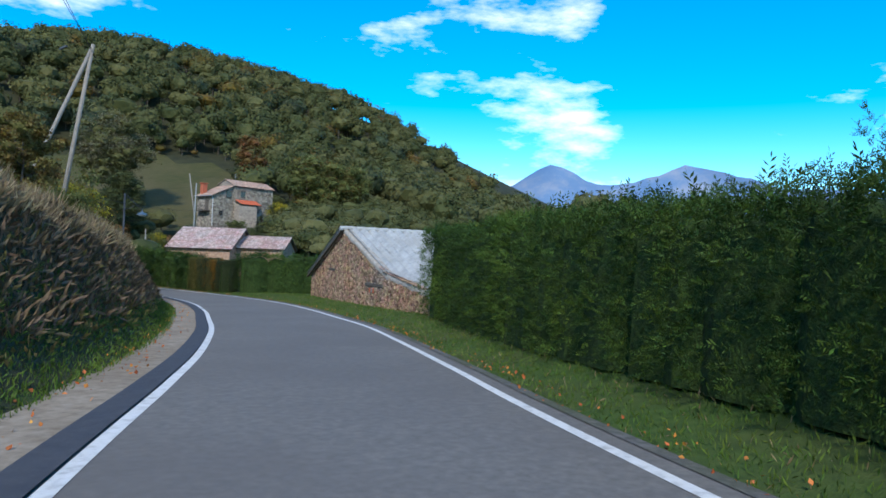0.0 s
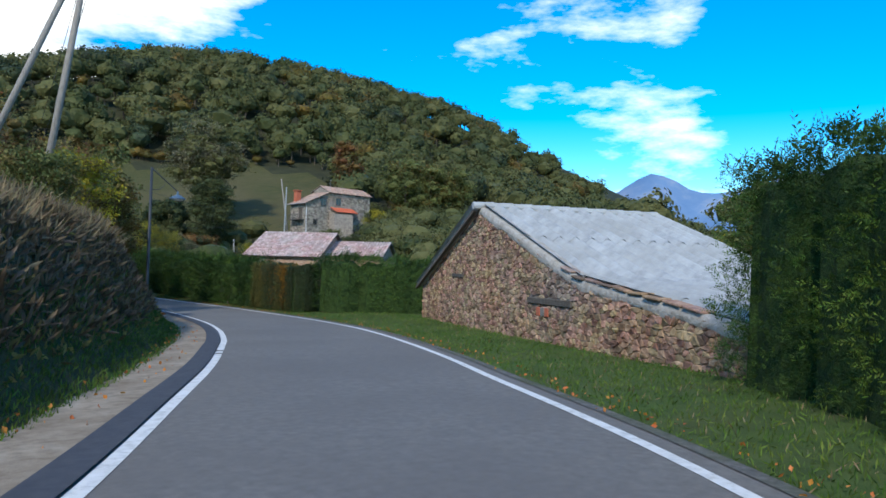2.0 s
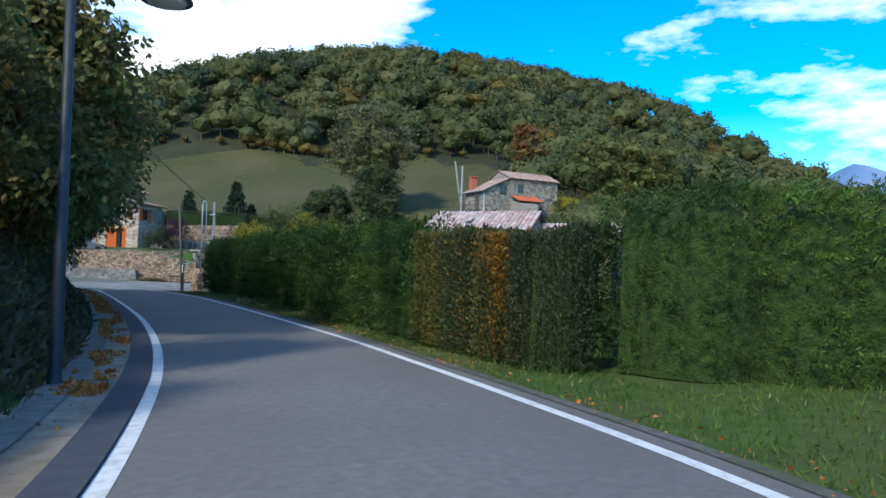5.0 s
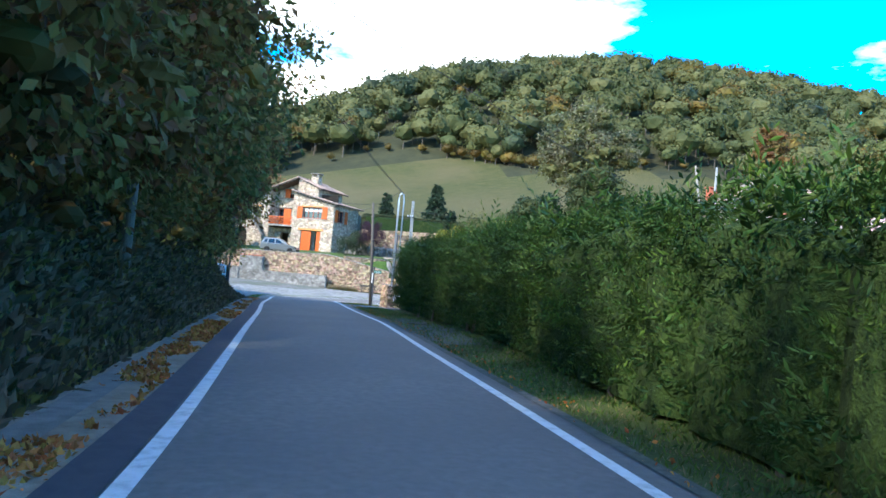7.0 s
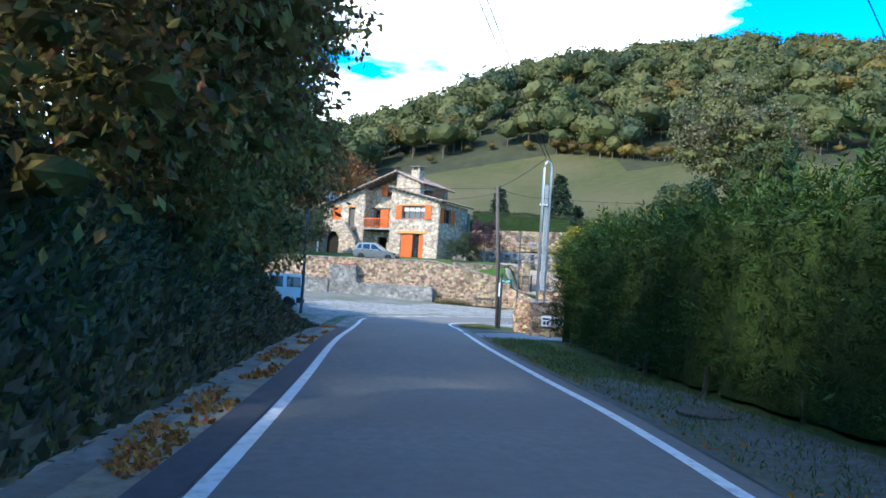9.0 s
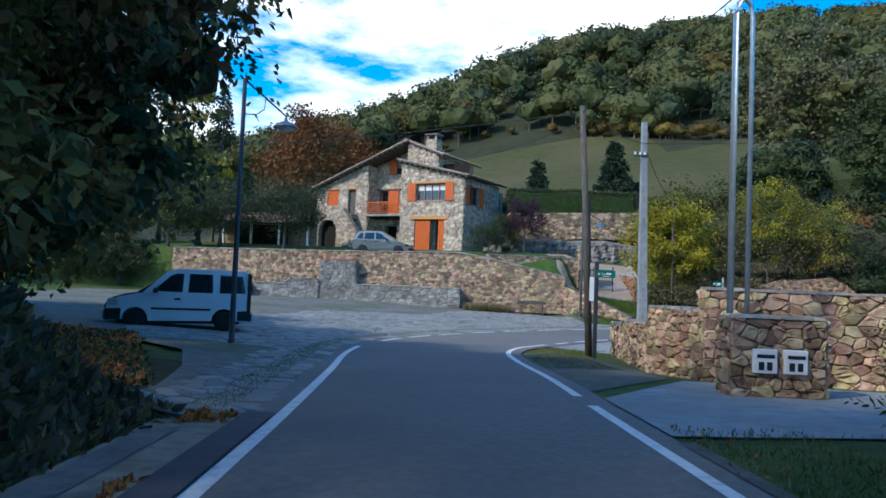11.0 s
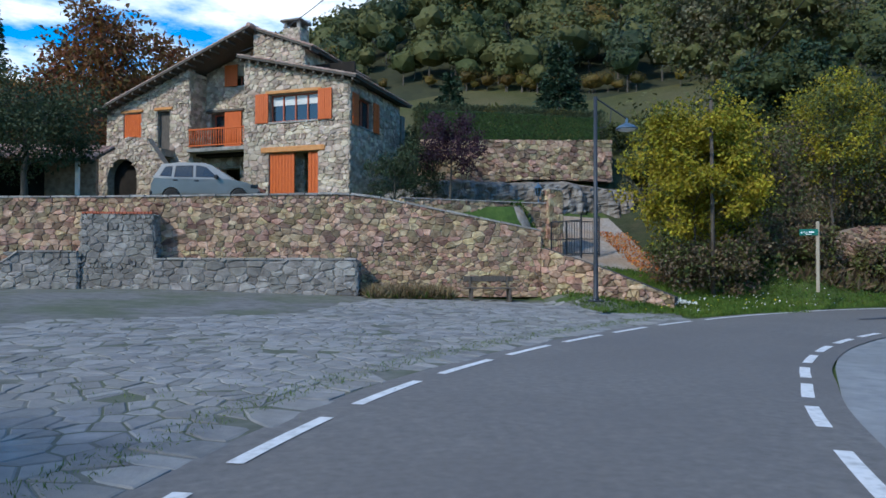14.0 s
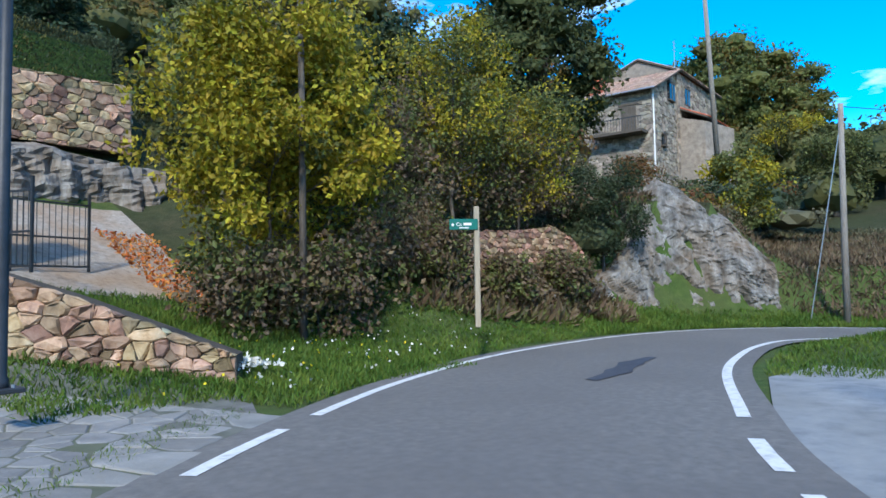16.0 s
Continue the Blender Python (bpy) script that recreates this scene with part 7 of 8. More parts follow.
    for (xa, za), (xb, zb), nm in ((low[0], top[0], "windscreen"), (low[-1], top[-1], "rear_window")):
        G_ = Build()
        d = -0.012 if nm == "windscreen" else 0.012
        pa, pb = 0.08, 0.90
        q = lambda t: (xa + (xb - xa) * t, za + (zb - za) * t)
        (x0, z0), (x1, z1) = q(pa), q(pb)
        G_.add([(x0 + d, -yy(z0, -0.1), z0 + 0.008), (x0 + d, yy(z0, -0.1), z0 + 0.008), (x1 + d, yy(z1, -0.1), z1 + 0.008), (x1 + d, -yy(z1, -0.1), z1 + 0.008)], [(0, 1, 2, 3) if nm == "rear_window" else (3, 2, 1, 0)])
        part(nm, G_, M["glass"], e)
    if bumper:
        for x0, x1, z0, z1 in bumper:
            part("bumper", Build().box((x0, -half - 0.02, z0), (x1, half + 0.02, z1), bevel=0.05), M["plastic"], e)
    part("underbody", Build().box((min(p[0] for p in lower) + 0.3, -half + 0.25, 0.2), (max(p[0] for p in lower) - 0.3, half - 0.25, 0.45)), M["plastic"], e)
    return e


def arch_pts(cx, r, z0, n=8):
    return [(cx - r * math.cos(math.pi * i / n), z0 + r * math.sin(math.pi * i / n)) for i in range(n + 1)]


# small van: nose towards -x
van_low = [(0.02, 0.32), (0.0, 0.55), (0.05, 0.78), (0.35, 0.95), (1.05, 1.08), (1.15, 1.10), (4.12, 1.10), (4.15, 0.95), (4.16, 0.32), (3.78, 0.30)] + arch_pts(3.40, 0.37, 0.30)[::-1] + [(1.20, 0.27)] + arch_pts(0.83, 0.37, 0.30)[::-1]
van_up = [(1.02, 1.085), (1.70, 1.72), (1.95, 1.79), (3.0, 1.815), (3.95, 1.80), (4.07, 1.74), (4.13, 1.085)]
van_panes = [[(1.30, 1.14), (1.80, 1.60), (1.95, 1.66), (2.18, 1.67), (2.16, 1.12)], [(2.32, 1.12), (2.34, 1.67), (3.02, 1.67), (3.05, 1.12)], [(3.25, 1.12), (3.24, 1.66), (3.92, 1.64), (4.02, 1.14)]]
vz = gz(18.4, 105.6) + 0.02
car("van", "white high-roofed van with black bumpers parked on the square", pose(15.03, 105.33, vz, 0, 0, 13) @ Matrix.Diagonal((1.0, 1.0, 1.05, 1.0)), van_low, van_up, 1.09, 0.83, 0.70, (0.83, 3.40), 0.30, "car_white", van_panes,
    dark_lower=[[(3.80, 0.32), (4.18, 0.32), (4.19, 1.72), (4.08, 1.72), (4.08, 0.62), (3.80, 0.60)], [(-0.01, 0.30), (0.42, 0.30), (0.44, 0.62), (-0.01, 0.60)], [(1.28, 0.60), (3.0, 0.60), (3.0, 0.66), (1.28, 0.66)]],
    bumper=[(4.08, 4.24, 0.30, 0.56), (-0.06, 0.14, 0.28, 0.58)], handles=[(2.02, 0.92)], mirrors=(1.40, 1.08), lamps=[(0.06, 0.36, 0.72, 0.90, "steel")])
# people carrier on the terrace: nose towards +x in the world, built nose towards -x
mpv_low = [(0.02, 0.30), (0.0, 0.52), (0.10, 0.68), (0.55, 0.84), (1.10, 0.94), (4.0, 0.98), (4.12, 0.75), (4.14, 0.32), (3.72, 0.28)] + arch_pts(3.36, 0.35, 0.28)[::-1] + [(1.15, 0.25)] + arch_pts(0.80, 0.35, 0.28)[::-1]
mpv_up = [(0.98, 0.925), (1.85, 1.50), (2.15, 1.60), (3.1, 1.61), (3.75, 1.54), (4.06, 0.975)]
mpv_panes = [[(1.62, 1.02), (2.05, 1.42), (2.30, 1.48), (2.46, 1.49), (2.44, 1.02)], [(2.54, 1.02), (2.56, 1.49), (3.22, 1.47), (3.26, 1.02)], [(3.36, 1.04), (3.34, 1.46), (3.62, 1.42), (3.80, 1.06)]]
cz = gz(21.9, 132.6)
silver = car("family_car", "silver people carrier parked on the terrace", pose(23.95, 132.6, cz, 0, 0, 171), mpv_low, mpv_up, 0.95, 0.84, 0.66, (0.80, 3.36), 0.30, "car_silver", mpv_panes, bumper=[(-0.05, 0.12, 0.26, 0.5), (4.05, 4.18, 0.28, 0.5)], handles=[(2.40, 0.88), (3.2, 0.90)], mirrors=(1.62, 0.95), lamps=[(0.06, 0.34, 0.60, 0.74, "glass")])
car("family_car", "dark car parked behind the white van", pose(13.6, 108.6, gz(15.4, 109.0), 0, 0, 13), mpv_low, mpv_up, 0.95, 0.84, 0.66, (0.80, 3.36), 0.30, "car_dark", mpv_panes, bumper=[(-0.05, 0.12, 0.26, 0.5), (4.05, 4.18, 0.28, 0.5)])


# ---- lamps, poles and wires ----
def street_lamp(x, y, h, arm, shade_drop, label, z=None, lean=(0, 0)):
    z = gz(x, y) if z is None else z
    e = thing("street_lamp", label, "street lamp", pose(x, y, z), "street lamps along the road")
    part("base_plate", Build().box((-0.19, -0.19, -0.02), (0.19, 0.19, 0.03), bevel=0.01), M["iron"], e)
    part("post", Build().lathe([(0.10, 0.0), (0.095, 0.10), (0.075, 0.14), (0.075, 1.2), (0.07, 1.25), (0.055, h)], n=10), M["iron"], e, smooth=True)
    for a in (45, 135, 225, 315):
        part("bolt", Build().lathe([(0.018, 0.02), (0.018, 0.06)], (0.14 * math.cos(radians(a)), 0.14 * math.sin(radians(a)), 0), 6), M["steel"], e)
    ax, ay = arm
    tip = Vector((ax, ay, h - shade_drop))
    part("arm", Build().tube([(0, 0, h - 0.03), tip], [0.028, 0.024], 8), M["iron"], e)
    mid = tip * 0.5
    part("brace", Build().tube([(0, 0, h - 0.95), (ax * 0.3, ay * 0.3, h - 0.92), (ax * 0.48, ay * 0.48, h - 0.75), (ax * 0.5, ay * 0.5, h - 0.5 * shade_drop - 0.04)], [0.014] * 4, 6), M["iron"], e)
    sh = part("shade", Build().lathe([(0.03, 0.02), (0.045, -0.12), (0.10, -0.16), (0.24, -0.22), (0.33, -0.30), (0.335, -0.33), (0.30, -0.325)], tuple(tip), 24), M["lamp_blue"], e, "blue-grey enamel bell shade", smooth=True)
    part("lens", Build().lathe([(0.26, -0.325), (0.22, -0.37), (0.10, -0.40)], tuple(tip), 20), M["white_paint"], sh)
    return e


street_lamp(34.0, 123.4, 6.25, (1.05, 0.0), 0.62, "iron street lamp with bell shade at the square's edge", z=-1.2)
street_lamp(19.75, 101.7, 7.0, (1.02, 0.5), 0.85, "tall iron street lamp with bell shade beside the van")
street_lamp(22.1, 46.9, 6.3, (1.1, -0.1), 0.95, "iron street lamp among the shrubs on the bank")


def wooden_pole(name, a, b, r, label, mat="wood_grey", top_r=None):
    e = thing(name, label, "utility pole", Matrix.Translation(a), "utility poles carrying the cables")
    d = Vector(b) - Vector(a)
    part("shaft", Build().tube([(0, 0, -0.3), tuple(d * 0.5 + Vector((0.02, 0.01, 0))), tuple(d)], [r, r * 0.88, (top_r or r * 0.72)], 12), M[mat], e, smooth=True)
    return e, d


e, d = wooden_pole("braced_pole", (17.45, 45.0, gz(17.45, 45)), (18.85, 44.5, 14.0), 0.14, "pair of weathered timber poles braced in an A on the bank")
part("stay_pole", Build().tube([(-2.65, 0.5, -0.5), tuple(d * 0.99)], [0.13, 0.10], 10), M["wood_grey"], e, smooth=True)
part("crossarm", Build().box((-0.05, -0.5, d.z - 0.5), (0.05, 0.5, d.z - 0.4)), M["iron"], e)
e, d = wooden_pole("wooden_pole", (21.1, 67.4, gz(21.1, 67.4)), (21.15, 67.4, 8.85), 0.12, "grey timber utility pole among the trees on the bank")
e, d = wooden_pole("wooden_pole", (30.0, 105.1, gz(30.0, 105.1)), (29.5, 104.95, 6.3), 0.12, "dark weathered timber utility pole beside the wall", "wood_dark")
part("notice", Build().box((-0.09, -0.15, 1.75), (0.10, -0.125, 2.5), bevel=0.004), M["white_paint"], e, "faded paper notice")
part("cable_sleeve", Build().tube([(-0.12, -0.12, 3.2), (-0.2, -0.12, 5.0)], [0.05, 0.05], 8), M["plastic"], e)
e = thing("concrete_pole", "tall tapered concrete utility pole with slots", "utility pole", pose(33.65, 111.2, gz(33.65, 111.2) - 0.05, 0, -0.9, 0))
C_ = Build()
rings = [(0.19 - 0.011 * i, i * 1.02) for i in range(10)]
C_.add([(sx * w, sy * 0.12, z) for w, z in rings for sx, sy in ((-1, -1), (1, -1), (1, 1), (-1, 1))], [(4 * i + k, 4 * i + (k + 1) % 4, 4 * i + 4 + (k + 1) % 4, 4 * i + 4 + k) for i in range(9) for k in range(4)] + [(0, 3, 2, 1), (36, 37, 38, 39)])
part("shaft", C_, M["concrete"], e)
for i in range(1, 8):
    part("slot", Build().box((-0.05, -0.125, i * 0.95 + 0.15), (0.05, -0.119, i * 0.95 + 0.5)), M["stone_grey"], e)
part("bracket", Build().box((-0.45, -0.16, 7.75), (0.1, -0.12, 7.82)), M["iron"], e)
for k in range(3):
    part("insulator", Build().lathe([(0.03, 0), (0.05, 0.04), (0.03, 0.08), (0.045, 0.12)], (-0.4 + 0.2 * k, -0.14, 7.82), 10), M["white_paint"], e)
e = thing("vent_pipe", "blue-grey steel mast with a hooked top behind the wall", "mast", pose(30.34, 96.1, gz(30.34, 96.1)))
part("tube", Build().tube([(0, 0, 0), (0, 0, 7.1), (0.05, 0, 7.32), (0.16, 0, 7.42), (0.27, 0, 7.32), (0.32, 0, 7.05), (0.32, 0, 0.4)], [0.06, 0.055, 0.055, 0.05, 0.045, 0.045, 0.045], 12), M["steel"], e, smooth=True)
part("cabinet", Build().box((0.45, -0.02, 0.0), (0.92, 0.4, 1.3), bevel=0.03), M["concrete"], e, "concrete meter housing")
e, d = wooden_pole("wooden_pole", (40.85, 127.45, gz(40.85, 127.45)), (40.75, 127.4, 6.5), 0.085, "thin dark timber pole standing among the yellow shrubs", "wood_dark")
e, d = wooden_pole("wooden_pole", (59.0, 120.8, gz(59, 120.8)), (58.5, 120.6, 5.9), 0.12, "timber utility pole with a stay wire past the bend")
part("stay_wire", Build().tube([(-0.4, 1.1, -0.2), tuple(d * 0.93)], [0.02, 0.02], 6), M["steel"], e)
e, d = wooden_pole("wooden_pole", (72.9, 129.8, 7.0), (71.0, 129.6, 17.5), 0.16, "tall leaning timber pole beside the old house")
e, d = wooden_pole("white_pole", (63.0, 112.7, hill(63.0, 112.7) - 0.3), (63.2, 112.7, 14.0), 0.14, "thin pale pole beside the farmhouse", "concrete")


def wire(a, b, sag, label="sagging black overhead cable", r=0.014, n=14):
    a, b = Vector(a), Vector(b)
    pts = [a.lerp(b, i / n) - Vector((0, 0, 4 * sag * (i / n) * (1 - i / n))) for i in range(n + 1)]
    ob = part("overhead_cable", Build().tube([p - a for p in pts], [r] * (n + 1), 5), M["plastic"], at=Matrix.Translation(a))
    return tagged(ob, label, "cable")


P_A, P_W, P_C = Vector((18.8, 44.5, 13.7)), Vector((29.5, 104.95, 6.1)), Vector((33.5, 111.1, 6.5))
P_B, P_M = Vector((21.1, 67.4, 8.7)), Vector((30.4, 96.1, 6.3))
wire(P_B, P_M, 0.2)
wire(P_B + Vector((0.35, 0.0, -0.1)), P_M + Vector((0.2, 0, -0.1)), 0.25)
wire(P_A, P_B, 0.4)
wire(P_A + Vector((0.3, 0.1, -0.25)), P_B + Vector((0.35, 0, -0.1)), 0.5)
wire(P_B, (63.2, 112.7, 9.4), 1.1)
wire(P_M, P_W, 0.1)
wire((-8, -1, 17.0), P_A, 0.8)
wire((-7, -2, 16.4), P_A + Vector((0.3, 0.3, -0.3)), 0.8)
wire(P_W, (2, 133, 9.5), 0.6)
wire(P_W, P_C, 0.15)
wire(P_C, (40.75, 127.4, 6.4), 0.5)
wire(P_C, (55.0, 97.0, 7.5), 0.8)
wire(P_W + Vector((0, 0, -0.3)), (22.5, 141.0, 10.8), 0.9)
wire((58.5, 120.6, 5.8), (80, 112, 9.0), 0.5)
wire((71.2, 129.6, 17.0), (95, 118, 22), 1.2)


# ---- signs and small things ----
def text_bars(parent, x0, z, y, widths, h, mat):
    x = x0
    for w in widths:
        part("writing", Build().box((x, y, z), (x + w, y + 0.004, z + h)), mat, parent)
        x += w + h * 0.5


def direction_sign(x, y, h, facing_deg, wood, label, zb=None, side_=-1):
    e = thing("direction_sign", label, "sign", pose(x, y, gz(x, y) if zb is None else zb, 0, 0, facing_deg))
    part("post", Build().box((-0.055, -0.055, -0.2), (0.055, 0.055, h), bevel=0.012), M["wood_pale" if wood else "iron"], e)
    x0, x1 = (-0.56, 0.02) if side_ < 0 else (-0.02, 0.56)
    b = part("board", Build().box((x0, -0.085, h - 0.48), (x1, -0.06, h - 0.26), bevel=0.006), M["sign_green"], e, "green finger board with white writing")
    cu = bpy.data.curves.new("writing", "FONT")
    cu.body, cu.size, cu.extrude = "Ca", 0.10, 0.001
    t = new("writing", cu)
    cu.materials.append(M["white_paint"])
    t.parent, t.matrix_basis = b, pose(x0 + 0.14, -0.089, h - 0.40, 90, 0, 0)
    text_bars(b, x0 + 0.29, h - 0.39, -0.089, (0.16,), 0.05, M["white_paint"])
    text_bars(b, x0 + 0.20, h - 0.45, -0.089, (0.07, 0.11), 0.02, M["white_paint"])
    part("symbol", Build().lathe([(0.028, 0), (0.02, 0.004)], n=12, m=Matrix.Translation((x0 + 0.07, -0.086, h - 0.38)) @ Matrix.Rotation(math.pi / 2, 4, "X")), M["white_paint"], b)
    return e


direction_sign(42.72, 124.22, 2.25, -45, True, "green wooden-posted direction sign on the grass verge", zb=-0.85)
direction_sign(30.0, 104.5, 2.95, 0, False, "small green direction sign behind the roadside wall", side_=1)

bench = thing("bench", "weathered wooden bench against the terrace wall", "bench", pose(30.9, 127.42, gz(31.7, 127.3) + 0.03, 0, 0, -6))
for k in range(3):
    part("seat_slat", Build().box((0, -0.42 + 0.15 * k, 0.42), (1.8, -0.30 + 0.15 * k, 0.46), bevel=0.008), M["wood_dark"], bench)
part("backrest", Build().box((0, 0.06, 0.66), (1.8, 0.10, 0.86), bevel=0.01), M["wood_dark"], bench)
for x in (0.2, 1.55):
    part("leg", Build().box((x, -0.40, -0.1), (x + 0.08, 0.02, 0.42), bevel=0.01), M["wood_dark"], bench)
    part("back_post", Build().box((x, 0.02, -0.1), (x + 0.08, 0.08, 0.86), bevel=0.01), M["wood_dark"], bench)

gate = thing("iron_gate", "dark iron gate standing open beside the stone pier", "gate", pose(36.5, 131.45, gz(37.3, 131.4) + 0.1, 0, 0, 12))
for x in (0.02, 1.75):
    part("stile", Build().box((x - 0.025, -0.025, 0), (x + 0.025, 0.025, 1.75 if x > 1 else 1.5)), M["iron"], gate)
for z in (0.12, 0.75, 1.5):
    part("rail", Build().box((0.04, -0.015, z - 0.02), (1.73, 0.015, z + 0.02)), M["iron"], gate)
for k in range(12):
    part("bar", Build().tube([(0.15 + 0.137 * k, 0, 0.12), (0.15 + 0.137 * k, 0, 1.5)], [0.009, 0.009], 6), M["iron"], gate)
gate2 = copy_thing(gate, pose(35.6, 130.9, gz(35.6, 130.7) + 0.1, 0, 0, -70))

lan = thing("lantern", "blue metal lantern on the garden wall", "lantern", pose(35.3, 131.6, 2.5))
part("bracket", Build().lathe([(0.08, 0), (0.03, 0.05), (0.02, 0.25), (0.05, 0.28)], n=10), M["lamp_blue"], lan)
part("cage", Build().lathe([(0.09, 0.28), (0.15, 0.60), (0.17, 0.62)], n=6), M["glass"], lan)
part("cap", Build().lathe([(0.19, 0.62), (0.12, 0.72), (0.03, 0.80), (0.01, 0.86)], n=6), M["lamp_blue"], lan)
for k in range(6):
    a = math.pi * k / 3
    part("bar", Build().tube([(0.09 * math.cos(a), 0.09 * math.sin(a), 0.28), (0.155 * math.cos(a), 0.155 * math.sin(a), 0.62)], [0.012, 0.012], 5), M["lamp_blue"], lan)

for k in range(2):
    wm, wl_ = frame_on((30.1, 95.5), (31.7, 95.35))
    bx = thing("mailbox", "small white metal mailbox set in the stone pier", "mailbox", wm @ Matrix.Translation((0.35 + 0.52 * k, -0.14, -0.75)), "mailboxes on the wall")
    part("box", Build().box((0, 0, 0), (0.40, 0.12, 0.42), bevel=0.015), M["white_paint"], bx)
    part("flap", Build().box((0.05, -0.012, 0.27), (0.35, 0.0, 0.33), bevel=0.004), M["plastic"], bx)
    for j in range(2):
        part("slot", Build().box((0.08 + 0.14 * j, -0.01, 0.06), (0.17 + 0.14 * j, 0.0, 0.2)), M["plastic"], bx)

lad = thing("ladder", "white metal ladder leaning by the stair arch", "ladder", HM @ Matrix.Translation((-8.7, -1.2, -0.5)) @ Matrix.Rotation(radians(14), 4, "Y"))
for x in (0, 0.36):
    part("stile", Build().box((x, 0, 0), (x + 0.05, 0.03, 2.2)), M["white_paint"], lad)
for k in range(8):
    part("rung", Build().box((0.04, 0.005, 0.2 + 0.25 * k), (0.37, 0.025, 0.23 + 0.25 * k)), M["white_paint"], lad)

plinth = thing("hedge_stump", "pale cut stump under the conifer hedge", "stump", pose(13.0, 7.6, gz(13, 7.6)))
part("stump", Build().lathe([(0.14, -0.1), (0.11, 0.1), (0.09, 0.28)], n=9), M["wood_pale"], plinth)
cover = tagged(part("manhole_cover", Build().lathe([(0.42, -0.02), (0.42, 0.03), (0.38, 0.036), (0.36, 0.03)], n=28), M["wood_dark"], at=pose(29.0, 76.5, gz(29.0, 76.5) + 0.02)), "round rusty manhole cover beside the hedge", "manhole cover")

# low outbuilding on the terrace behind the olive trees
shed = thing("garden_shed", "low stone garden shed with a tiled lean-to roof", "shed", pose(8.6, 139.0, gz(10, 138), 0, 0, -8))
part("wall", Build().box((0, 1.2, -0.3), (7.5, 1.5, 2.2)), M["stone_warm_i"], shed)
# near-black sheet on the solid wall paints a shaded open bay
part("opening_shade", Build().box((1.0, 1.16, -0.2), (5.2, 1.2, 1.7)), M["inside"], shed)
for k in range(4):
    part("post", Build().box((0.2 + 2.3 * k, -0.1, -0.2), (0.36 + 2.3 * k, 0.06, 1.75)), M["white_paint"], shed)
tile_roof("roof", shed, Matrix.Translation((8.0, 2.2, 2.75)) @ Matrix.Rotation(math.pi, 4, "Z") @ Matrix.Rotation(math.radians(-20), 4, "X"), 8.5, 2.9, "old clay tiles")


# ---- the farm behind the hedge ----
def simple_house(name, label, at, L, D, eave, ridge, mat, openings=(), roof="tile", chim=None, over=0.35):
    """A gabled stone house: x along the ridge; openings as (face, a, b, z0, z1)."""
    e = thing(name, label, "house", at)
    B = Build()
    B.prism([(0, -1.5), (D, -1.5), (D, eave), (D / 2, ridge), (0, eave)], L, Matrix.Rotation(math.pi / 2, 4, "Z") @ Matrix.Scale(-1, 4, Vector((0, 1, 0))))
    part("wall", B, M[mat], e)
    sl = math.atan2(ridge - eave, D / 2)
    ln = (D / 2 + over) / math.cos(sl)
    tile_roof("roof", e, Matrix.Translation((-over, D / 2, ridge + 0.1)) @ Matrix.Rotation(sl, 4, "X") @ Matrix.Rotation(math.pi, 4, "Z") @ Matrix.Translation((-L - 2 * over, 0, 0)), L + 2 * over, ln, "clay tiles", pitch=0.3, mat=roof)
    tile_roof("roof", e, Matrix.Translation((-over, D / 2, ridge + 0.1)) @ Matrix.Rotation(-sl, 4, "X"), L + 2 * over, ln, "clay tiles", pitch=0.3, mat=roof)
    for fc_, a, b, z0, z1 in openings:
        q = {"s": (a, -0.04, b, 0.06), "w": (-0.04, a, 0.06, b), "e": (L - 0.06, a, L + 0.04, b)}[fc_]
        w = part("window", Build().box((q[0], q[1], z0), (q[2], q[3], z1)), M["glass"], e)
        fr = 0.09
        if fc_ == "s":
            bars = [((a - fr, -0.07, z0 - fr), (b + fr, 0.02, z0)), ((a - fr, -0.07, z1), (b + fr, 0.02, z1 + fr)), ((a - fr, -0.07, z0), (a, 0.02, z1)), ((b, -0.07, z0), (b + fr, 0.02, z1)), (((a + b) / 2 - 0.03, -0.07, z0), ((a + b) / 2 + 0.03, 0.02, z1))]
        elif fc_ == "w":
            bars = [((-0.07, a - fr, z0 - fr), (0.02, b + fr, z0)), ((-0.07, a - fr, z1), (0.02, b + fr, z1 + fr)), ((-0.07, (a + b) / 2 - 0.03, z0), (0.02, (a + b) / 2 + 0.03, z1))]
        else:
            bars = []
        for u, w2 in bars:
            part("window_frame", Build().box(u, w2), M["wood_lintel"], w)
    if chim:
        cx, cy, cw, cz0, cz1, mt = chim
        c = part("chimney", Build().box((cx, cy, cz0), (cx + cw, cy + cw * 0.8, cz1), bevel=0.03), M[mt], e)
        part("chimney_cap", Build().box((cx - 0.12, cy - 0.12, cz1), (cx + cw + 0.12, cy + cw * 0.8 + 0.12, cz1 + 0.15), bevel=0.03), M[mt], c)
    return e


M["tile_pink"] = ramp_mat("pink_grey_old_tile", [(0.36, 0.20, 0.17), (0.48, 0.32, 0.28), (0.56, 0.44, 0.40)], scale=2.5, rough=0.9, bump=0.3, island=0.25, large=(0.5, (0.46, 0.40, 0.37), 0.7))
simple_house("farm_outbuilding", "long low outbuilding with mottled pink roof tiles", pose(41.3, 78.65, 0.2, 0, 0, -48), 7.0, 10.6, 2.6, 5.0, "stone_warm_i", [("w", 2.2, 3.0, 1.4, 2.6)], roof="tile_pink")
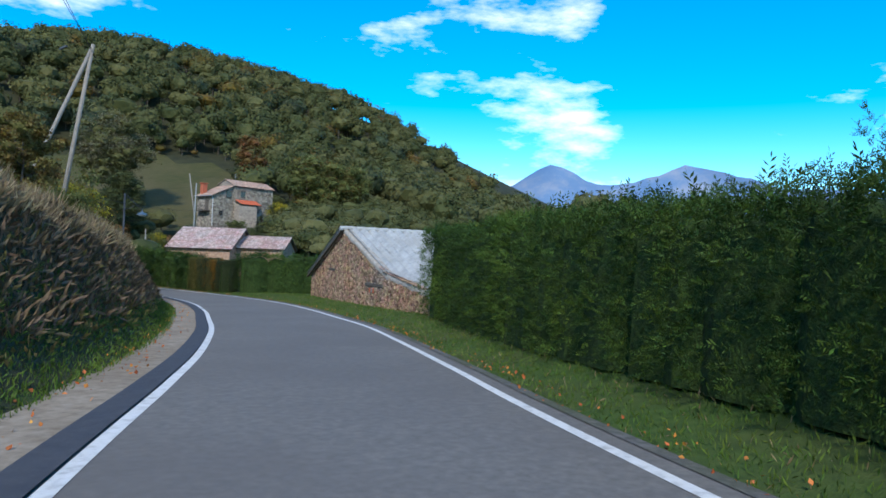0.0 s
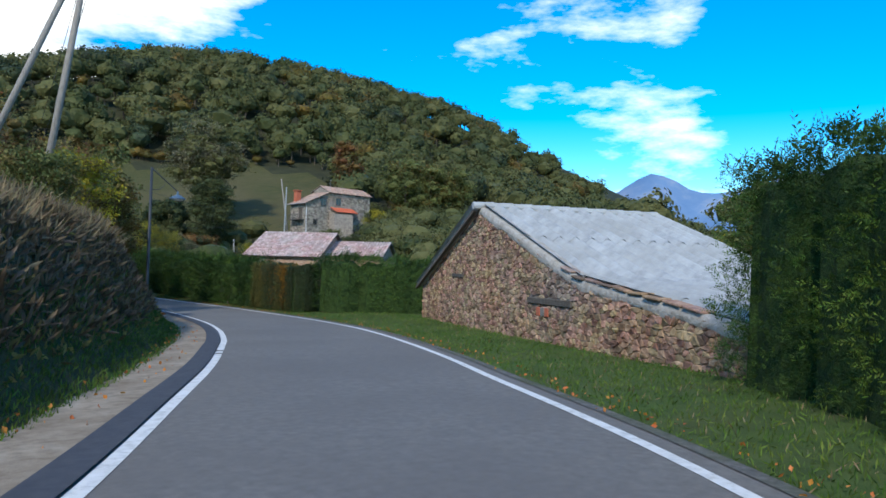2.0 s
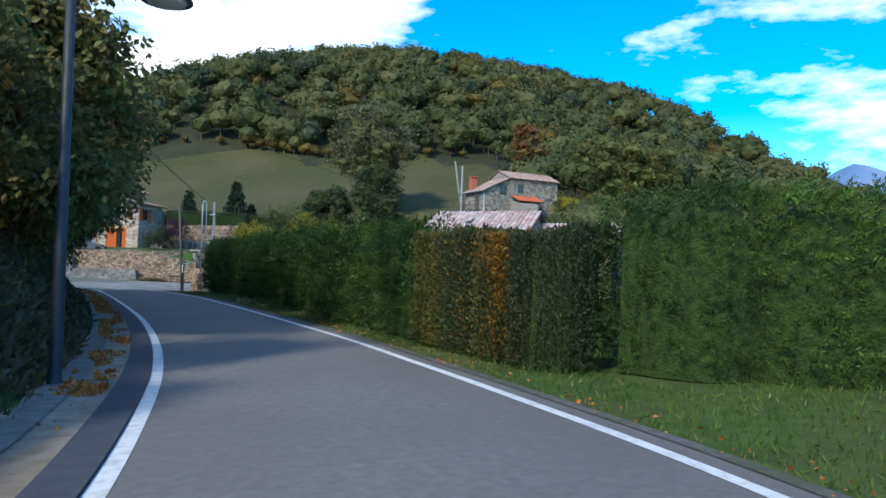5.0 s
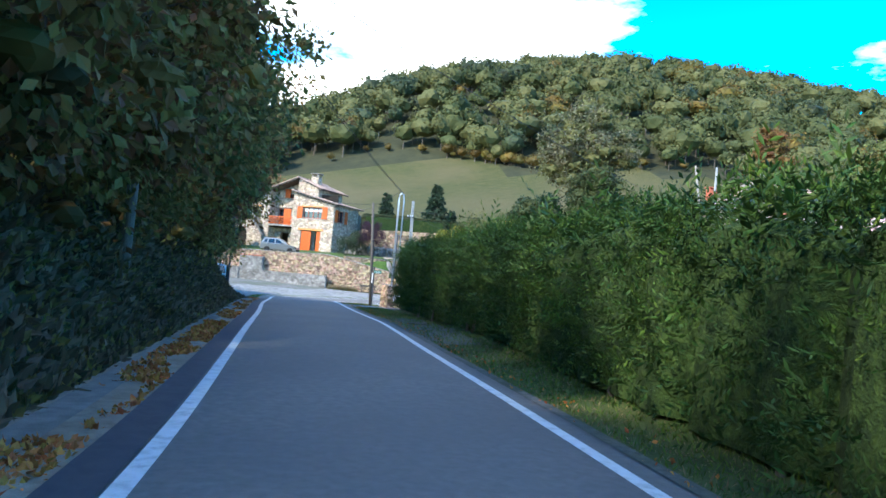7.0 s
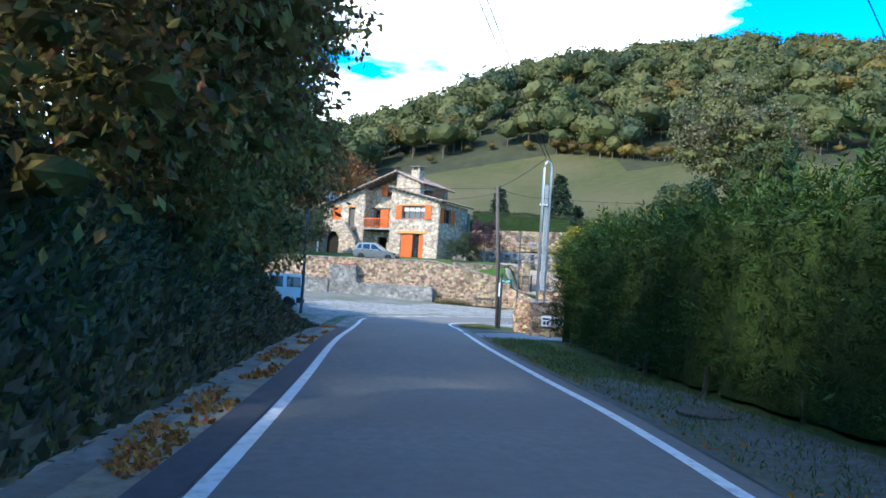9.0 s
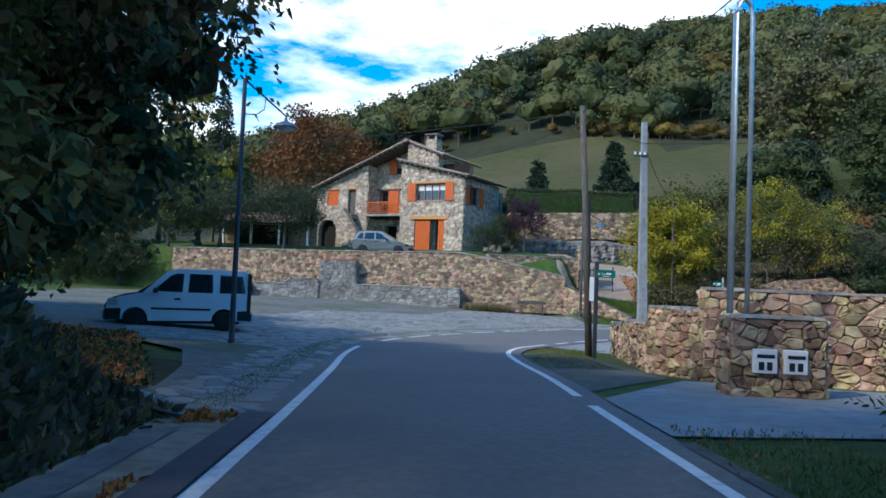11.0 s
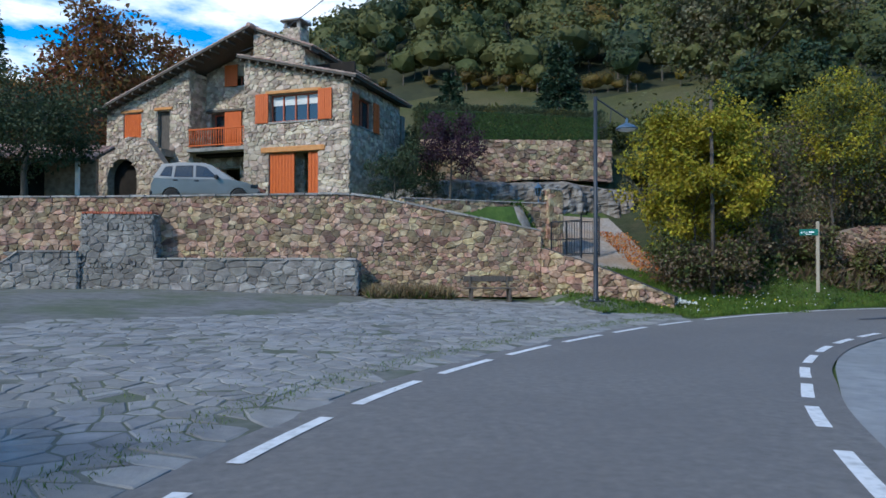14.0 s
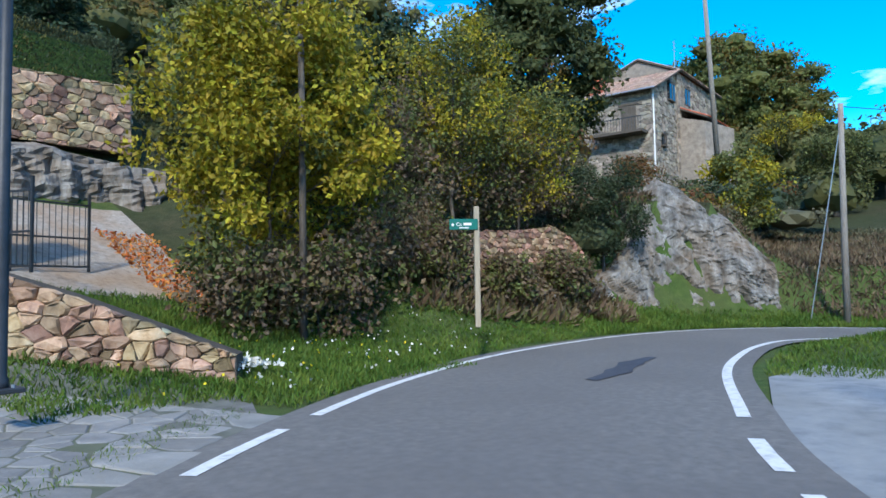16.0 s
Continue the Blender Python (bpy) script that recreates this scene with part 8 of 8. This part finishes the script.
simple_house("farm_outbuilding", "small low outbuilding with mottled pink roof tiles", pose(47.9, 75.3, 0.2, 0, 0, -48), 5.5, 7.0, 2.8, 4.2, "stone_warm_i", [], roof="tile_pink")

# the old house above the rock: a lean-to block, a taller block, a porch and a lower annex
old = thing("old_house", "old grey stone house with tiled roofs and red chimney", "house", pose(80.4, 137.1, 0, 0, 0, 3))


def shell(name, pts, z0, tops, mat, parent):
    """One closed block over a plan, with a height for each corner."""
    B = Build()
    n = len(pts)
    B.add([(x, y, z0) for x, y in pts] + [(x, y, t) for (x, y), t in zip(pts, tops)], [tuple(range(n - 1, -1, -1)), tuple(range(n, 2 * n))] + [(i, (i + 1) % n, (i + 1) % n + n, i + n) for i in range(n)])
    return part(name, B, M[mat], parent)


def slope(parent, o, ux, uy, width, length, mat="tile"):
    """A tiled slope: o its high corner, ux along the ridge, uy down the slope."""
    ex, ey = Vector(ux).normalized(), Vector(uy).normalized()
    ez = ex.cross(ey)
    if ez.z < 0:
        o = Vector(o) + ex * width
        ex = -ex
        ez = ex.cross(ey)
    o = Vector(o)
    tile_roof("roof", parent, Matrix(((ex.x, ey.x, ez.x, o.x), (ex.y, ey.y, ez.y, o.y), (ex.z, ey.z, ez.z, o.z), (0, 0, 0, 1))), width, length, "old clay tiles", pitch=0.3, mat=mat)


wa = shell("wall", [(0, 0), (5.2, 0), (5.2, 5.5), (0, 5.5)], 3.5, [14.5, 16.9, 16.9, 14.5], "stone_old_i", old)
wb = shell("wall", [(5.2, -0.15), (15.6, -0.15), (15.6, 5.5), (5.2, 5.5)], 3.5, [16.9, 16.9, 17.6, 17.6], "stone_old_i", old)
for wall_, x0_, wd_, y_, tp_, sd_ in ((wa, 0.0, 5.2, 0.0, lambda q: 14.5 + 2.4 * q / 5.2, 301), (wb, 5.2, 10.4, -0.15, lambda q: 16.9, 302)):
    holes_ = [(a - x0_ - 0.15, a - x0_ + w + 0.15, b - 0.12, c + 0.18) for a, b, c, w in ((3.4, 14.3, 15.6, 1.1), (7.0, 14.6, 15.9, 1.1), (1.8, 10.4, 11.2, 0.6), (6.2, 11.4, 12.3, 0.5), (10.2, 9.6, 10.4, 0.6))]
    facing(wall_, Matrix.Translation((x0_, y_, 0)), courses(wd_, tp_, lambda q: 7.5, 0.34, sd_, holes=holes_), M["stone_old_i"], M["stone_old_i"], depth=0.06, seed=sd_)
facing(wa, Matrix.Translation((0, 5.5, 0)) @ Matrix.Rotation(radians(-90), 4, "Z"), courses(5.5, lambda q: 14.5, lambda q: 7.5, 0.34, 303, holes=[(2.9, 4.5, 11.0, 13.7)]), M["stone_old_i"], M["stone_old_i"], depth=0.06, seed=303)
slope(old, (5.3, -0.5, 17.05), (0, 1, 0), (-5.9, 0, -2.75), 6.4, 6.5)
slope(old, (5.0, 3.0, 18.55), (1, 0, 0), (0, -3.5, -1.6), 11.0, 3.9)
slope(old, (5.0, 3.0, 18.55), (1, 0, 0), (0, 3.0, -1.2), 11.0, 3.3)
wg = Build()
wg.prism([(-0.15, 16.9), (3.0, 18.4), (5.5, 17.5)], 10.4, Matrix(((0, 1, 0, 5.2), (1, 0, 0, 0), (0, 0, 1, 0), (0, 0, 0, 1))))
part("gable", wg, M["stone_old_i"], old)
for x, z0, z1, w in ((3.4, 14.3, 15.6, 1.1), (7.0, 14.6, 15.9, 1.1), (1.8, 10.4, 11.2, 0.6), (6.2, 11.4, 12.3, 0.5), (10.2, 9.6, 10.4, 0.6)):
    wi = part("window", Build().box((x, -0.22, z0), (x + w, 0.1, z1)), M["glass"], old, "small dark window with a timber lintel")
    for q in ((x - 0.1, z0 - 0.1, x + w + 0.1, z0), (x - 0.15, z1, x + w + 0.15, z1 + 0.16), (x + w / 2 - 0.03, z0, x + w / 2 + 0.03, z1)):
        part("window_frame", Build().box((q[0], -0.26, q[1]), (q[2], 0.0, q[3]), bevel=0.01), M["wood_dark"], wi)
dr = part("door", Build().box((-0.06, 1.2, 11.3), (0.1, 2.4, 13.4), bevel=0.02), M["wood_dark"], old, "brown wooden balcony door, half open")
part("lintel", Build().box((-0.1, 1.0, 13.4), (0.1, 2.6, 13.6)), M["wood_dark"], dr)
bal = part("balcony", Build().box((-1.3, 0.3, 11.05), (0.0, 4.4, 11.25)), M["wood_dark"], old, "timber balcony with a thin railing")
part("handrail", Build().box((-1.3, 0.3, 12.15), (-1.24, 4.4, 12.22)), M["iron"], bal)
for k in range(18):
    part("baluster", Build().tube([(-1.27, 0.36 + 0.235 * k, 11.25), (-1.27, 0.36 + 0.235 * k, 12.15)], [0.018, 0.018], 5), M["iron"], bal)
part("downpipe", Build().tube([(-0.35, -0.2, 14.35), (0.08, -0.12, 14.0), (0.1, -0.12, 8.0)], [0.06, 0.06, 0.06], 8), M["white_paint"], old, "white downpipe")
part("gutter", Build().tube([(-0.72, -0.5, 14.28), (-0.72, 5.9, 14.28)], [0.07, 0.07], 8), M["steel"], old)
ch = part("chimney", Build().box((0.5, 4.4, 14.2), (1.6, 5.4, 17.0), bevel=0.03), M["terracotta"], old, "bright red brick chimney")
part("chimney_cap", Build().box((0.35, 4.25, 17.12), (1.75, 5.55, 17.3), bevel=0.03), M["terracotta"], ch)
for cx in (0.6, 1.4):
    part("post", Build().box((cx, 4.5, 17.0), (cx + 0.12, 5.3, 17.12)), M["terracotta"], ch)
an = part("antenna", Build().tube([(5.6, 0.1, 12.0), (5.6, 0.1, 19.6)], [0.05, 0.03], 6), M["steel"], old)
for k in range(3):
    part("rod", Build().tube([(5.2, 0.1, 18.8 + 0.3 * k), (6.0, 0.1, 18.8 + 0.3 * k)], [0.02, 0.02], 5), M["steel"], an)
porch_r = Vector((5.6, -0.15, 14.0))
slope(old, porch_r, (1, 0, 0), (0, -2.2, -1.0), 5.4, 2.5, mat="tile_red")
shell("annex_wall", [(5.4, -2.2), (9.0, -3.4), (9.6, 0), (5.4, 0)], 3.5, [12.6, 12.4, 13.2, 13.2], "stone_old_i", old)


# ---- rock ----
def rock_face(name, path, h, seed, label, lean=0.2, rough=0.75, n=(46, 22), zb=None):
    """A broken rock face along a line, ledges and clefts from layered noise."""
    p = resample(np.array(path, float), n[0])
    t = np.gradient(p, axis=0)
    t /= np.linalg.norm(t, axis=1, keepdims=True)
    nr = np.column_stack([t[:, 1], -t[:, 0]])
    step = float(np.linalg.norm(np.diff(p, axis=0), axis=1).mean())
    v = []
    for i in range(n[0]):
        hh = float(np.interp(i / (n[0] - 1), np.linspace(0, 1, len(h)), h))
        z0 = (gz(*p[i]) if zb is None else zb) - 0.5
        for j in range(n[1]):
            u = j / (n[1] - 1)
            a, b = p[i], u * hh
            # steep beds, broken by joints
            q = Vector((a[0] * 0.8 + b * 0.7, a[1] * 0.8, b * 0.35))
            al = i * step
            bed = noise.noise(Vector((seed + al * 0.55, 2.0, b * 0.30)))
            slab = abs(noise.noise(Vector((al * 1.5 + 0.35 * b, seed, b * 0.22))))
            ledge = noise.noise(Vector((al * 0.8, seed + 5, b * 1.6)))
            d = rough * (0.9 * bed + 1.3 * min(slab, 0.4) + 0.35 * round(ledge * 2.5) / 2.5 + 0.30 * noise.noise(q * 3.3) + 0.22 * abs(noise.noise(q * 6.1)) + 0.12 * noise.noise(q * 13.0))
            o = d - lean * u * hh * 0.55 - 0.9 * max(0, u - 0.88) * 8
            v.append((a[0] + nr[i, 0] * o, a[1] + nr[i, 1] * o, z0 + b))
    B = Build()
    B.add(v, [(i * n[1] + j, (i + 1) * n[1] + j, (i + 1) * n[1] + j + 1, i * n[1] + j + 1) for i in range(n[0] - 1) for j in range(n[1] - 1)])
    return tagged(part(name, B, M["rock"]), label, "rock", kind="structure")


rock_face("rock_outcrop", [(53.0, 127.3), (54.6, 126.9), (56.2, 126.2), (57.6, 125.3), (58.8, 124.4), (59.7, 123.3)], [0.9, 1.7, 4.4, 5.6, 4.2, 2.0], 3.3, "pale grey fractured rock cut beside the bend", n=(110, 60), lean=0.5, rough=0.6)
rock_face("rock_outcrop", [(47.8, 127.5), (50.2, 127.4), (53.2, 126.9)], [0.8, 1.15, 1.5], 8.1, "low ledge of grey rock above the verge", n=(40, 16), lean=0.9)
rock_face("rock_outcrop", [(29.5, 137.4), (33.5, 137.2), (37.5, 137.1), (40.5, 137.2), (42.5, 137.0)], [1.2, 1.9, 1.9, 2.0, 1.6], 5.7, "grey bedrock under the retaining wall", n=(60, 18), zb=2.7)


# ---- ground cover ----
def cover_cards(name, xy, mat, label, size, up=0.8, lift=0.0, seed=1, width=0.16, spread=0.5, kind="stuff", category="grass", flat=False):
    g = np.random.default_rng(seed)
    n_ = len(xy)
    z = ground_z(xy[:, 0], xy[:, 1]) + lift
    pos = np.column_stack([xy, z])
    d = g.normal(size=(n_, 3)) * spread + np.array([0, 0, up])
    L = size[0] + (size[1] - size[0]) * g.random(n_)
    nn = np.tile([0, 0, 1.0], (n_, 1)) + g.normal(size=(n_, 3)) * 0.25 if flat else g.normal(size=(n_, 3))
    return tagged(part(name, Build().cards(pos, d, nn, L, L * width), mat), label, category, kind=kind)


def beside(line, s0, s1, o0, o1, n_, seed, power=1.0):
    """Random places from s0 to s1 along a line, from o0 to o1 beside it."""
    g = np.random.default_rng(seed)
    s = np.concatenate([[0], np.cumsum(np.linalg.norm(np.diff(line, axis=0), axis=1))])
    u = s0 + (s1 - s0) * g.random(n_)
    o = o0 + (o1 - o0) * g.random(n_) ** power
    p = np.stack([np.interp(u, s, line[:, 0]), np.interp(u, s, line[:, 1])], 1)
    q = np.stack([np.interp(u + 0.2, s, line[:, 0]), np.interp(u + 0.2, s, line[:, 1])], 1)
    t = q - p
    t /= np.linalg.norm(t, axis=1, keepdims=True) + 1e-9
    return p + np.column_stack([t[:, 1], -t[:, 0]]) * o[:, None]


aR = lambda x, y: along(RIGHT, x, y)
aL = lambda x, y: along(LEFT, x, y)
cover_cards("verge_grass", beside(RIGHT, aR(6, 2), aR(26.5, 44), 0.6, 5.0, 34000, 1), M["blade"], "short green grass on the verge", (0.05, 0.13), seed=1)
cover_cards("verge_grass", beside(RIGHT, aR(26.5, 44), aR(27.1, 92), 0.6, 2.2, 15000, 2), M["blade"], "short green grass under the hedge", (0.04, 0.12), seed=2)
cover_cards("verge_grass", beside(LEFT, aL(37.0, 122.4), aL(54, 121.5), -5.2, -0.5, 40000, 3), M["blade"], "green verge grass past the square", (0.06, 0.20), seed=3)
cover_cards("verge_grass", np.column_stack([34.4 + 7.6 * rw.random(32000), 123.6 + 7.0 * rw.random(32000)]), M["blade"], "bright grass slope behind the low wall", (0.06, 0.18), seed=31)
cover_cards("verge_grass", beside(RIGHT, aR(43.5, 119.4), aR(53, 114), 0.6, 5, 16000, 4), M["blade"], "green grass inside the bend", (0.06, 0.18), seed=4)
cover_cards("verge_grass", beside(RIGHT, aR(27.15, 100), aR(29.3, 108.9), 0.5, 2.4, 8000, 5), M["blade"], "worn grass before the stone wall", (0.03, 0.08), seed=5)
cover_cards("dry_grass", beside(RIGHT, aR(27.15, 100), aR(29.3, 108.9), 0.45, 2.4, 8000, 35), M["blade_dry"], "trodden dry grass before the stone wall", (0.03, 0.08), seed=35, up=0.3)
cover_cards("dry_grass", beside(RIGHT, aR(6, 2), aR(27.1, 92), 0.5, 4.0, 3500, 6), M["blade_dry"], "dry stalks among the verge grass", (0.05, 0.14), seed=6)
cover_cards("dry_grass", beside(RIGHT, aR(26.8, 46), aR(27.1, 92), 0.5, 2.2, 16000, 36), M["blade_dry"], "trodden brown grass under the hedge", (0.03, 0.08), seed=36, up=0.3)
cover_cards("bank_grass", beside(LEFT, aL(-2, -2), aL(22.5, 46), -2.5, -1.12, 42000, 7), M["blade"], "dark green grass at the foot of the bank", (0.06, 0.15), seed=7)
cover_cards("bank_brush", beside(LEFT, aL(-2, -2), aL(22.5, 46), -6.0, -1.9, 60000, 8), M["leaf_brush"], "dull brown brush over the bank", (0.12, 0.36), seed=8, width=0.2, spread=0.7)
cover_cards("bank_brush", beside(LEFT, aL(-2, -2), aL(22.5, 46), -6.0, -1.7, 20000, 9), M["leaf_hazel"], "dull green brush over the bank", (0.08, 0.22), seed=9, width=0.4, spread=0.8)
cover_cards("dry_grass", beside(LEFT, aL(2, 4), aL(22.5, 46), -6.0, -3.0, 26000, 10), M["blade_dry"], "tall straw-coloured grass on top of the bank", (0.25, 0.6), seed=10, width=0.06)
cover_cards("bank_ivy", beside(LEFT, aL(22.5, 46), aL(23, 92), -4.6, -1.3, 44000, 11), M["leaf_hazel"], "dark ivy and shrubs covering the bank", (0.08, 0.22), seed=11, width=0.5, spread=0.9)
cover_cards("bank_ivy", beside(LEFT, aL(22.5, 46), aL(23, 92), -4.6, -1.3, 56000, 12), M["leaf_brush"], "dark ivy and shrubs covering the bank", (0.10, 0.30), seed=12, width=0.45, spread=0.9)
drift = beside(LEFT, aL(22.5, 46), aL(23, 92), -1.05, -0.5, 26000, 13)
drift = drift[[noise.noise(Vector((a * 1.6, b * 0.55, 4.0))) + 0.35 * noise.noise(Vector((a * 4, b * 3, 8.0))) > 0.08 for a, b in drift]]
cover_cards("leaf_litter", drift, M["litter"], "fallen brown leaves in the gutter", (0.05, 0.11), seed=13, up=0.12, spread=1.0, lift=0.05, width=0.7, category="leaves")
cover_cards("leaf_litter", beside(LEFT, aL(-2, -2), aL(22.5, 46), -1.4, -0.6, 700, 14), M["litter"], "scattered fallen leaves on the sandy shoulder", (0.04, 0.09), seed=14, up=0.1, spread=1.0, lift=0.05, width=0.7, category="leaves")
cover_cards("leaf_litter", beside(RIGHT, aR(6, 2), aR(27.1, 92), 0.35, 1.0, 800, 15), M["litter"], "scattered fallen leaves along the gravel edge", (0.03, 0.08), seed=15, up=0.1, spread=1.0, lift=0.07, width=0.7, category="leaves")
cover_cards("hillside_brush", beside(LEFT, aL(44.5, 124.9), aL(57, 115), -13.0, -5.0, 44000, 16), M["leaf_brush"], "brown brush on the slope", (0.10, 0.34), seed=16, width=0.25, spread=0.8)
cover_cards("hillside_brush", beside(LEFT, aL(44.5, 124.9), aL(57, 115), -15.0, -5.0, 44000, 17), M["leaf_grey"], "grey scrub on the slope", (0.10, 0.3), seed=17, width=0.3, spread=0.8)
cover_cards("hillside_brush", np.column_stack([59.6 + 7.5 * rw.random(16000), 116.5 + 10.5 * rw.random(16000)]), M["leaf_brush"], "dull brown brush beside the rock cut", (0.12, 0.4), seed=39, width=0.2, spread=0.7)
cover_cards("hillside_brush", np.column_stack([54.5 + 8 * rw.random(12000), 127.2 + 4.5 * rw.random(12000)]), M["leaf_brush"], "dull brown brush above the rock cut", (0.12, 0.45), seed=40, width=0.2, spread=0.7)
cover_cards("verge_grass", beside(LEFT, aL(50, 124.7), aL(58.4, 118.6), -2.8, -0.5, 14000, 41), M["blade"], "green grass at the foot of the rock", (0.08, 0.26), seed=41)
cover_cards("leaf_litter", np.column_stack([39.5 + 1.6 * rw.random(2500), 128.8 + 6 * rw.random(2500)]), M["litter"], "rusty fallen leaves beside the drive", (0.06, 0.13), seed=18, up=0.1, spread=1.0, lift=0.02, width=0.7, category="leaves")
wq = rw.random(22000)
wo = 0.35 + 1.5 * rw.random(22000) ** 1.6
wb_ = np.column_stack([44.8 + 8.6 * wq - 0.2 * wo, 129.25 - 1.78 * wq - wo])
wb_ = wb_[[noise.noise(Vector((a * 0.9, b * 0.9, 6.0))) > -0.12 for a, b in wb_]]
cover_cards("wall_brush", wb_[::5], M["leaf_brush"], "brown brush growing up the tumbled wall", (0.15, 0.7), seed=37, width=0.2, spread=0.9, category="brush")
cover_cards("wall_brush", wb_[1::3], M["leaf_willow"], "grey-green brush growing up the tumbled wall", (0.12, 0.45), seed=38, width=0.18, spread=0.6, category="brush")
fl = beside(LEFT, aL(37.5, 122.6), aL(46, 125), -3.2, -0.7, 110, 19)
cover_cards("white_flowers", fl, M["flower_white"], "small white flowers in the grass", (0.04, 0.07), seed=19, up=0.3, lift=0.16, width=0.9, category="flowers")
cover_cards("white_flowers", np.column_stack([37.3 + 0.9 * rw.random(220), 124.6 + 0.9 * rw.random(220)]), M["flower_white"], "clump of white daisies at the wall's end", (0.05, 0.10), seed=20, up=0.3, lift=0.22, width=0.9, category="flowers")
cover_cards("yellow_flowers", beside(LEFT, aL(36.5, 122.6), aL(43, 124.5), -4.2, -0.9, 40, 21), M["flower_yellow"], "small yellow flowers in the grass", (0.04, 0.07), seed=21, up=0.3, lift=0.18, width=0.9, category="flowers")
rg_ = np.random.default_rng(77)
u_ = rg_.random(16000)
cover_cards("verge_grass", np.column_stack([35.9 + 4.6 * u_ + 0.3 * rg_.normal(size=16000), 129.9 - 2.6 * u_ + 0.75 * rg_.random(16000)]), M["blade"], "bright grass between the low wall and the drive", (0.10, 0.28), seed=78, width=0.1)
cn_ = np.column_stack([12.5 + 8.3 * rg_.random(22000), 92.6 + 9.4 * rg_.random(22000)])
cn_ = cn_[cn_[:, 0] + 0.42 * (cn_[:, 1] - 93.0) < 21.0]
cover_cards("leaf_litter", cn_[:12000], M["litter"], "fallen brown leaves under the corner trees", (0.05, 0.12), seed=79, up=0.15, spread=1.0, lift=0.04, width=0.7, category="leaves")
cover_cards("ground_ivy", cn_[12000:], M["leaf_olive"], "dark ground ivy under the corner trees", (0.06, 0.20), seed=80, width=0.5, spread=0.9, category="ivy")
cover_cards("wall_weeds", np.column_stack([27.6 + 2.9 * rw.random(9000), 127.3 + 1.2 * rw.random(9000)]), M["blade_dry"], "dry weeds at the foot of the terrace wall", (0.15, 0.6), seed=22, width=0.07)
cover_cards("wall_weeds", np.column_stack([27.6 + 2.9 * rw.random(5000), 127.3 + 1.2 * rw.random(5000)]), M["blade"], "green weeds at the foot of the terrace wall", (0.10, 0.4), seed=23, width=0.1)
cover_cards("garden_plants", np.column_stack([29.6 + 6 * rw.random(9000), 131.2 + 0.9 * rw.random(9000)]), M["leaf_cypress_b"], "bright green plants on the garden wall", (0.06, 0.22), seed=24, width=0.4, lift=0.05)
mossy = np.concatenate([np.array([on_square(u, 0.1 + 0.5 * rw.random()) for u in es[-1] * rw.random(7000)]), np.array([c + rw.normal(size=2) * 0.45 for c in fc[rw.integers(len(fc), size=40)] for _ in range(60)])])
cover_cards("joint_weeds", mossy, M["blade"], "moss and weeds in the joints of the paving", (0.02, 0.07), seed=25, lift=0.04)

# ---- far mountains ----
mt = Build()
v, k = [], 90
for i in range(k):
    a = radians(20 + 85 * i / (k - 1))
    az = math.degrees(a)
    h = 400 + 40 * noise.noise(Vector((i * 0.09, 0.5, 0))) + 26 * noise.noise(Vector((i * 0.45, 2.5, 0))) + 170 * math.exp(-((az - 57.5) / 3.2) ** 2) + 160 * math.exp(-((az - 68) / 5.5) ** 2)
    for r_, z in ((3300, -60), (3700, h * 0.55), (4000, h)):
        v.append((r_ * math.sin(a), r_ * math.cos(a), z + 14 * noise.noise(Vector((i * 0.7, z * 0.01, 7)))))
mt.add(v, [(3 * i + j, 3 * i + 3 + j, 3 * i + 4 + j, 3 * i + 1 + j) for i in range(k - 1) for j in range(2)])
structure("backdrop_mountain", mt, M["mountain"], "mountains on the horizon with haze blue painted in", smooth=True, category="mountain")
